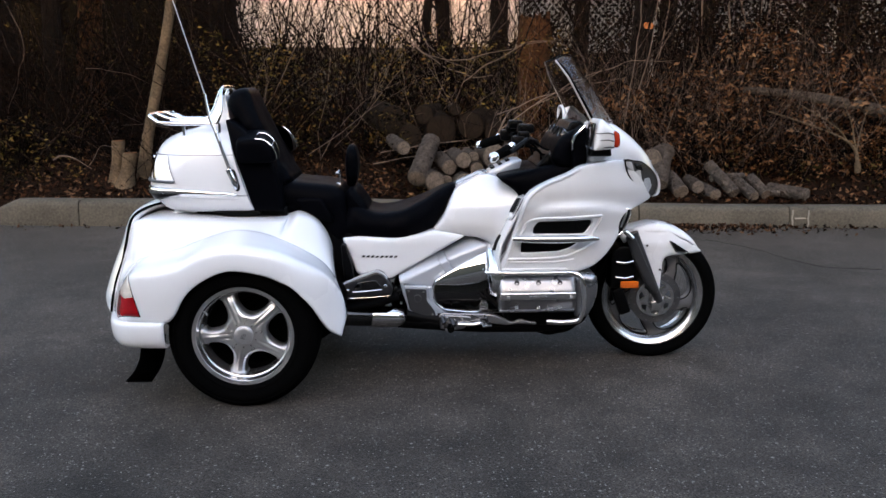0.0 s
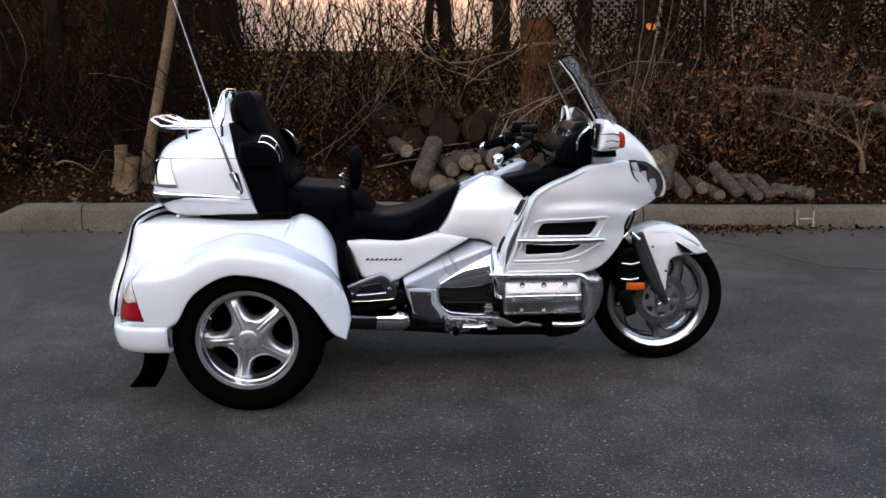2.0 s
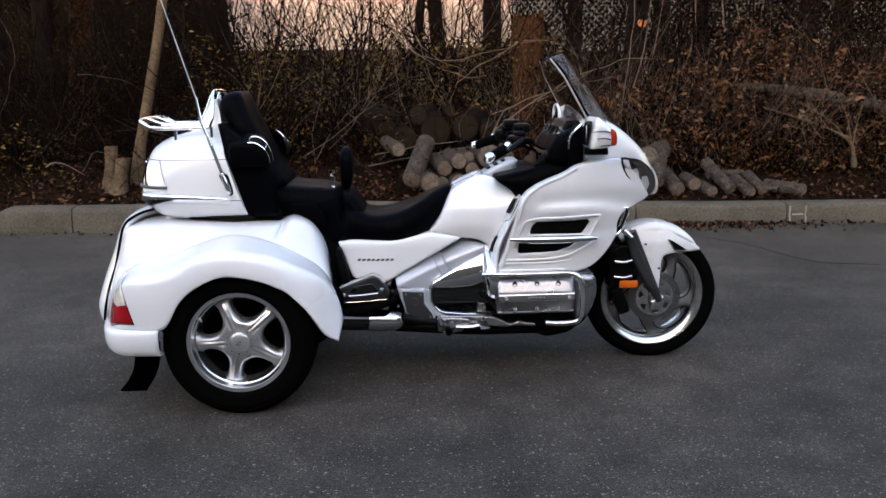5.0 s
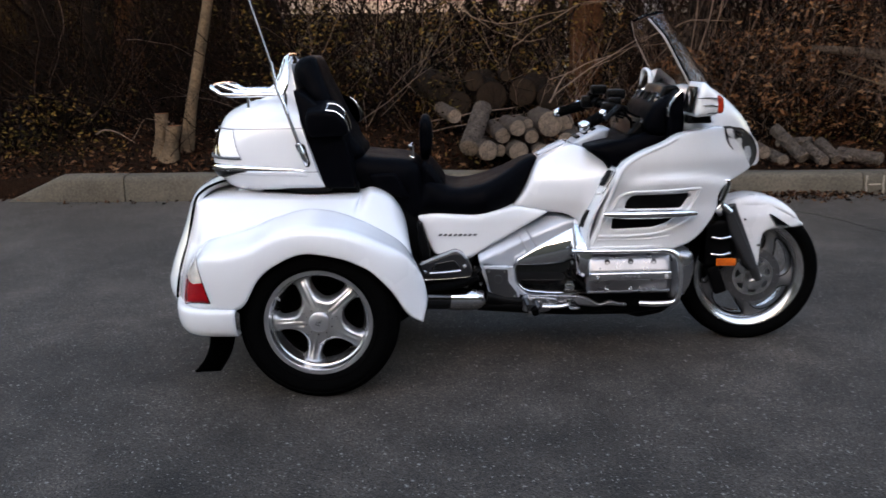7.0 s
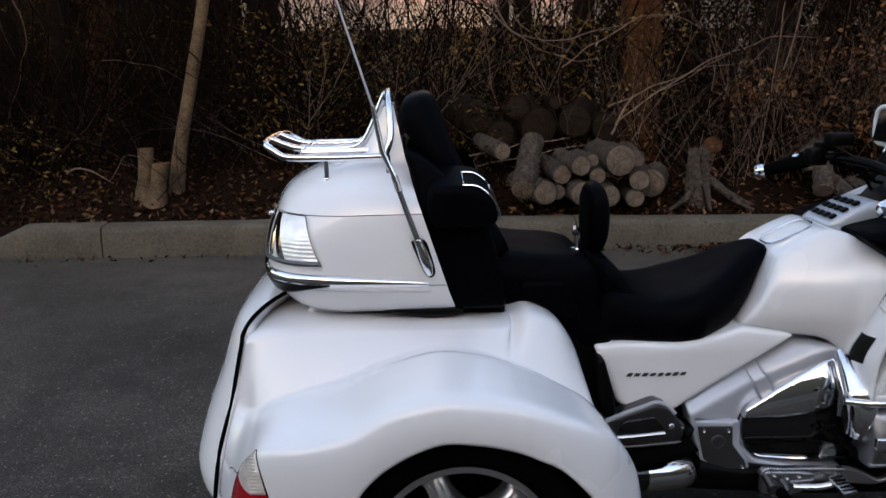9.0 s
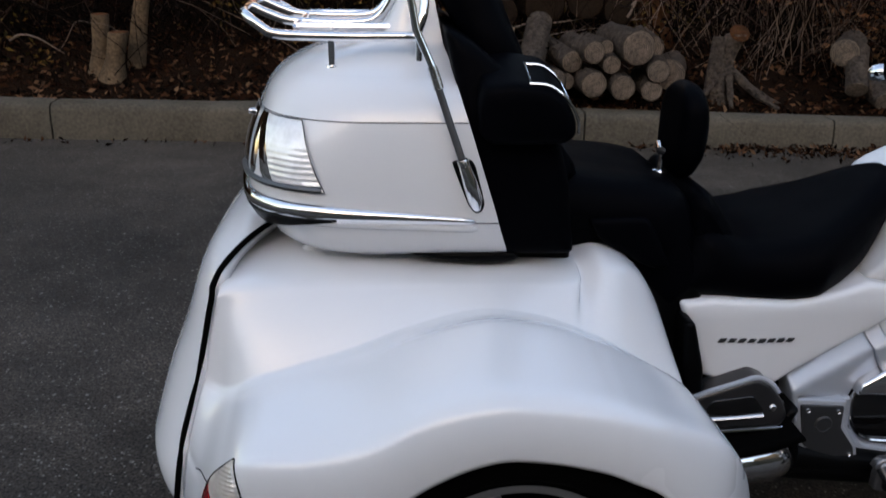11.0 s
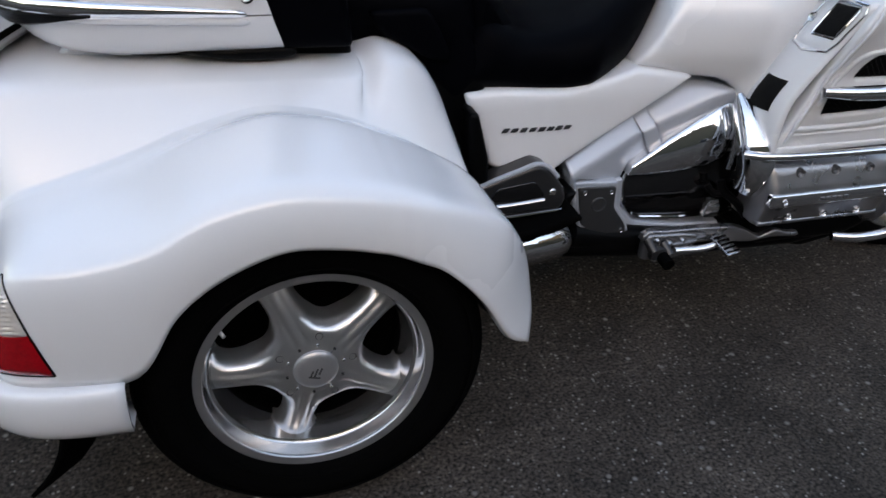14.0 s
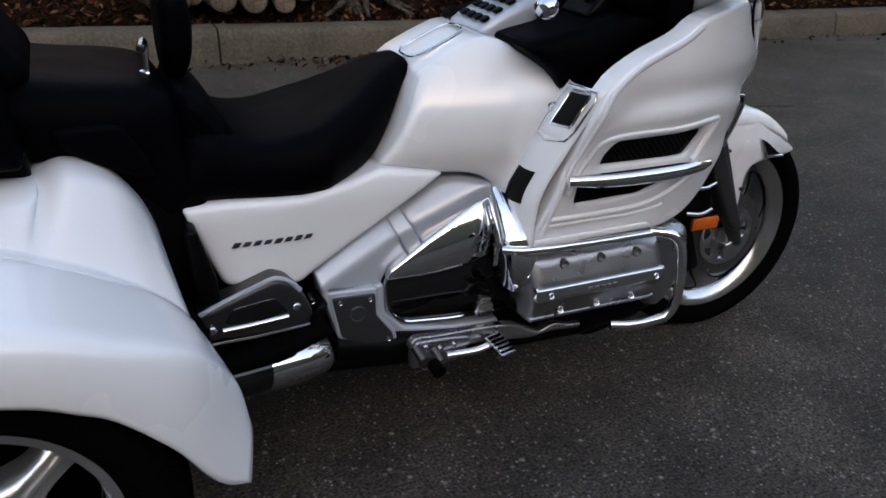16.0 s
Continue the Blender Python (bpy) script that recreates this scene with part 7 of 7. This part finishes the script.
def leaves(name, spots, size, mat, seed, label):
    rng = random.Random(seed)
    verts, faces = [], []
    for x, y, z in spots:
        s = size * rng.uniform(.5, 1.4)
        m = Euler((rng.uniform(-1.4, 1.4), rng.uniform(-1.4, 1.4), rng.uniform(0, 6.28))).to_matrix()
        k = len(verts)
        for p in ((0, -1, 0), (.42, -.2, .18), (0, 1, .1), (-.42, -.2, .18)):
            verts.append(Vector((x, y, z)) + m @ (Vector(p) * s))
        faces += [(k, k + 1, k + 2), (k, k + 2, k + 3)]
    me = bpy.data.meshes.new(name)
    me.from_pydata(verts, [], faces)
    me.materials.append(mat)
    return tagged(new(name, me), label, "leaves", kind="stuff")


twigs("brush_twigs", 1100, -6.5, 8, 5.0, 7.6, .8, 2.6, .007, twig_shaded, 1, "dense brown bare twigs of the hedge, darkened in colour as shaded")
twigs("pale_twigs", 120, -1.5, 7.5, 4.6, 5.8, .7, 2.0, .0036, twig_pale, 2, "pale bare twigs in the brush")
twigs("fine_pale_twigs", 130, 1.6, 7.5, 4.3, 5.2, .5, 1.7, .0022, twig_pale, 24, "fine grey bare twigs before the brush")
twigs("low_twigs", 420, -5, 8, 4.2, 5.4, .3, .9, .004, twig_shaded, 3, "low tangled brown twigs")
twigs("tangled_twigs", 380, 2.4, 7.5, 4.4, 5.8, .6, 1.6, .005, twig_shaded, 4, "tangled twigs over the fallen trunk")
twigs("pale_tangle", 130, 2.6, 6.8, 4.4, 5.0, .5, 1.4, .0034, twig_pale, 14, "pale tangled twigs over the fallen trunk")
twigs("mid_twigs", 330, 2.4, 7.2, 4.35, 5.4, .5, 1.5, .0042, twig_mid, 16, "fine brown twigs tangled over the logs")
twigs("mid_twigs", 130, -5.5, 2.6, 4.9, 6.0, .6, 1.9, .004, twig_mid, 17, "fine brown twigs before the hedge")
twigs("dark_stems", 240, -6.5, .5, 4.9, 6.2, 1.0, 2.8, .009, twig_shaded, 18, "bare stems before the trees, darkened in colour as shaded")
twigs("tall_twigs", 190, -1.6, 3.6, 5.6, 7.6, 1.6, 3.0, .010, twig_shaded, 15, "tall bare shrubs before the house")
rng = random.Random(9)
spots = []
for _ in range(13000):
    x = rng.uniform(-7, 8)
    y = kerb_y(x) + .22 + rng.random() ** 1.6 * 2.2
    spots.append((x, y, bank_z(x, y) + rng.uniform(0, .03)))
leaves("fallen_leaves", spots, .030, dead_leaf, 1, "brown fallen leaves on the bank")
spots = []
for _ in range(260):
    x = rng.uniform(-3, 8)
    spots.append((x, kerb_y(x) - abs(rng.gauss(0, .10)) - .02, .012))
for _ in range(500):
    x = rng.uniform(-7.5, -3.3)
    spots.append((x, 3.95 + rng.gauss(.25, .25), .02 + .03 * rng.random()))
for _ in range(1100):
    x = rng.gauss(3.0, .7)
    spots.append((x, kerb_y(x) - abs(rng.gauss(0, .16)) - .02, .012 + .03 * rng.random()))
leaves("kerb_leaves", spots, .022, dead_leaf, 2, "brown leaves and grit along the kerb")
spots = []
bright = []
for _ in range(1500):
    cx, cy, cz = rng.uniform(2.3, 8.5), 4.6 + 2.0 * rng.random() ** 1.2, .35 + 1.75 * rng.random() ** 1.2
    if cx < 3.6 and rng.random() < .55:
        continue
    for _ in range(24):
        spots.append((cx + rng.gauss(0, .17), cy + rng.gauss(0, .15), cz + rng.gauss(0, .13)))
for _ in range(420):
    cx, cz = rng.uniform(3.1, 7.2), .32 + 1.0 * rng.random()
    cy = 4.25 + .35 * rng.random() + .2 * cz
    into = bright if rng.random() < .6 else spots
    for _ in range(26):
        into.append((cx + rng.gauss(0, .09), cy + rng.gauss(0, .08), cz + rng.gauss(0, .07)))
for _ in range(150):
    cx = rng.uniform(2.6, 7.5)
    cy, cz = rng.uniform(4.5, 5.1), rng.uniform(.9, 1.35) + .45 * max(0, 1 - abs(cx - 4.2) / 1.2)
    for _ in range(18):
        bright.append((cx + rng.gauss(0, .10), cy + rng.gauss(0, .08), cz + rng.gauss(0, .07)))
leaves("dead_leaf_brush", spots, .030, shaded_leaf, 3, "reddish-brown dead leaves hanging in the brush, darkened in colour as shaded")
leaves("pale_leaf_clumps", bright, .033, lit_leaf, 13, "brown leaf clumps hanging in the brush, lightened in colour as lit")
spots = []
for _ in range(900):
    cx, cy = rng.uniform(-7.5, 3.2), rng.uniform(5.4, 8.2)
    cz = rng.uniform(.5, 1.75) if -1.5 < cx < 2.6 else rng.uniform(.5, 3.2)
    for _ in range(26):
        spots.append((cx + rng.gauss(0, .18), cy + rng.gauss(0, .15), cz + rng.gauss(0, .16)))
for _ in range(650):
    cx, cy, cz = rng.uniform(3.6, 8.5), rng.uniform(5.9, 7.6), rng.uniform(1.3, 3.0)
    for _ in range(22):
        spots.append((cx + rng.gauss(0, .2), cy + rng.gauss(0, .15), cz + rng.gauss(0, .16)))
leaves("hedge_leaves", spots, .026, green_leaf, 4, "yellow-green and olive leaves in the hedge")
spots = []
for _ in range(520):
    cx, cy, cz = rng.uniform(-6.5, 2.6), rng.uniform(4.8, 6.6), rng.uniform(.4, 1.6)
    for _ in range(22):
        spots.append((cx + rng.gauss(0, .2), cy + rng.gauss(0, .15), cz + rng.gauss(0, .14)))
leaves("brown_hedge_leaves", spots, .026, shaded_leaf, 5, "brown leaves low in the hedge")
spots = []
for cx, cy, cz, n in ((-3.35, 4.5, .42, 220), (.72, 3.98, .38, 110), (.62, 4.5, .72, 70), (5.2, 4.0, .3, 160), (4.6, 4.25, .45, 140), (5.4, 4.3, .5, 160), (3.9, 4.3, .5, 100), (.45, 4.6, .95, 180)):
    for _ in range(n):
        spots.append((cx + rng.gauss(0, .13), cy + rng.gauss(0, .1), cz + rng.gauss(0, .10)))
leaves("green_tufts", spots, .022, green_leaf, 6, "small yellow-green weed tufts")

spots = []
for _ in range(230):
    cx, cy, cz = rng.uniform(-1.6, 2.4), rng.uniform(4.9, 5.6), rng.uniform(.6, 1.75)
    for _ in range(12):
        spots.append((cx + rng.gauss(0, .09), cy + rng.gauss(0, .08), cz + rng.gauss(0, .09)))
for _ in range(70):
    cx, cy, cz = rng.uniform(-5.2, -2.6), rng.uniform(4.5, 5.2), rng.uniform(.35, .9)
    for _ in range(12):
        spots.append((cx + rng.gauss(0, .08), cy + rng.gauss(0, .08), cz + rng.gauss(0, .08)))
leaves("vine_leaves", spots, .026, vine_leaf, 7, "yellowing vine leaves hanging on the twigs")

# bare crowns added overhead, out of view, to shade the bank, with a gap where the low sun comes through to the house
def sunny(x, y, z):
    along = 11.2 - y
    return -2.4 < x + .179 * along < 3.2 and z - .243 * along < 4.6


rng = random.Random(21)
bm = B()
for _ in range(420):
    x, y, z = rng.uniform(-9, 10), rng.uniform(4.6, 10), rng.uniform(2.9, 6.5)
    if sunny(x, y, z):
        continue
    branches(bm, (x, y, z), (rng.uniform(-1, 1), rng.uniform(-1, .6), rng.uniform(-.2, .8)), rng.uniform(1.2, 2.6), .014, 1, rng)
tagged(part("shading_crown_twigs", bm, twig_shaded, smooth=0), "bare dark crowns added above the view to shade the bank", "twigs", kind="stuff")
spots = []
for _ in range(2600):
    cx, cy, cz = rng.uniform(-9, 10), rng.uniform(3.7, 10), rng.uniform(3.2, 6.2)
    if sunny(cx, cy, cz):
        continue
    for _ in range(24):
        spots.append((cx + rng.gauss(0, .3), cy + rng.gauss(0, .3), cz + rng.gauss(0, .25)))
leaves("shading_crown_leaves", spots, .068, dead_leaf, 8, "withered leaves in the added crowns that shade the bank")

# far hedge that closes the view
# near-black sheet that closes the view, painted as the shade deep in the woods
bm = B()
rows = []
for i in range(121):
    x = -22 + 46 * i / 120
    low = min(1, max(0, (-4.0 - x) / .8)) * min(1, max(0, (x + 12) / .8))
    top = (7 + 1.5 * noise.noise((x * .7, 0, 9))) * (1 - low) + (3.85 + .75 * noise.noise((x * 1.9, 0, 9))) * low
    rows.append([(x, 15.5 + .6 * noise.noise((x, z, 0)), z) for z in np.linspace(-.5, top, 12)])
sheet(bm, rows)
tagged(part("backdrop", bm, woods_shade, smooth=70), "near-black sheet standing in for deep shade behind the trees", "backdrop", kind="structure")

# house with siding, behind the trees
house = tagged(new("house"), "pale house wall with horizontal siding in evening sun", "house")
bm = B()
box(bm, (-.15, 11.3, 3.3), (5.4, .2, 3.0), 0)
wall = part("wall", bm, siding, house)
for k in range(22):
    bm = B()
    m = Matrix.Translation((-.15, 11.18, 1.95 + .13 * k)) @ Matrix.Rotation(radians(-7), 4, "X")
    box(bm, (0, 0, 0), (5.4, .018, .13), 0, m)
    part("siding_board", bm, siding, house)
bm = B()
box(bm, (-.15, 11.2, 1.82), (5.5, .3, .16), .01)
part("plinth", bm, cut_wood, house, "orange-brown timber plinth")
bm = B()
box(bm, (-.15, 11.3, 1.2), (5.4, .2, 1.1), 0)
part("foundation", bm, concrete, house, "concrete foundation")
# lattice fence
fence = tagged(new("fence"), "grey diagonal lattice fence behind the trees", "fence")
for x0 in (2.35, 4.25, 6.15, 8.05):
    bm = B()
    w, h, z0, y = 1.8, 1.5, 1.78, 8.6
    for d in (1, -1):
        k = -h
        while k < w:
            a, b = (k, 0), (k + h, h)
            if a[0] < 0:
                a = (0, -k)
            if b[0] > w:
                b = (w, w - k)
            if b[0] - a[0] > .05:
                ax, bx = (a[0], b[0]) if d == 1 else (w - a[0], w - b[0])
                tube(bm, [(x0 + ax, y + .008 * d, z0 + a[1]), (x0 + bx, y + .008 * d, z0 + b[1])], .022, 4, flat=.35)
            k += .105
    part("lattice_panel", bm, lattice, fence, smooth=0)
    bm = B()
    box(bm, (x0 - .05, y, 1.5), (.09, .09, 3.2), .008)
    part("post", bm, lattice, fence)
    bm = B()
    box(bm, (x0 + .9, y, 1.76), (1.8, .04, .08), .006)
    part("rail", bm, lattice, fence)
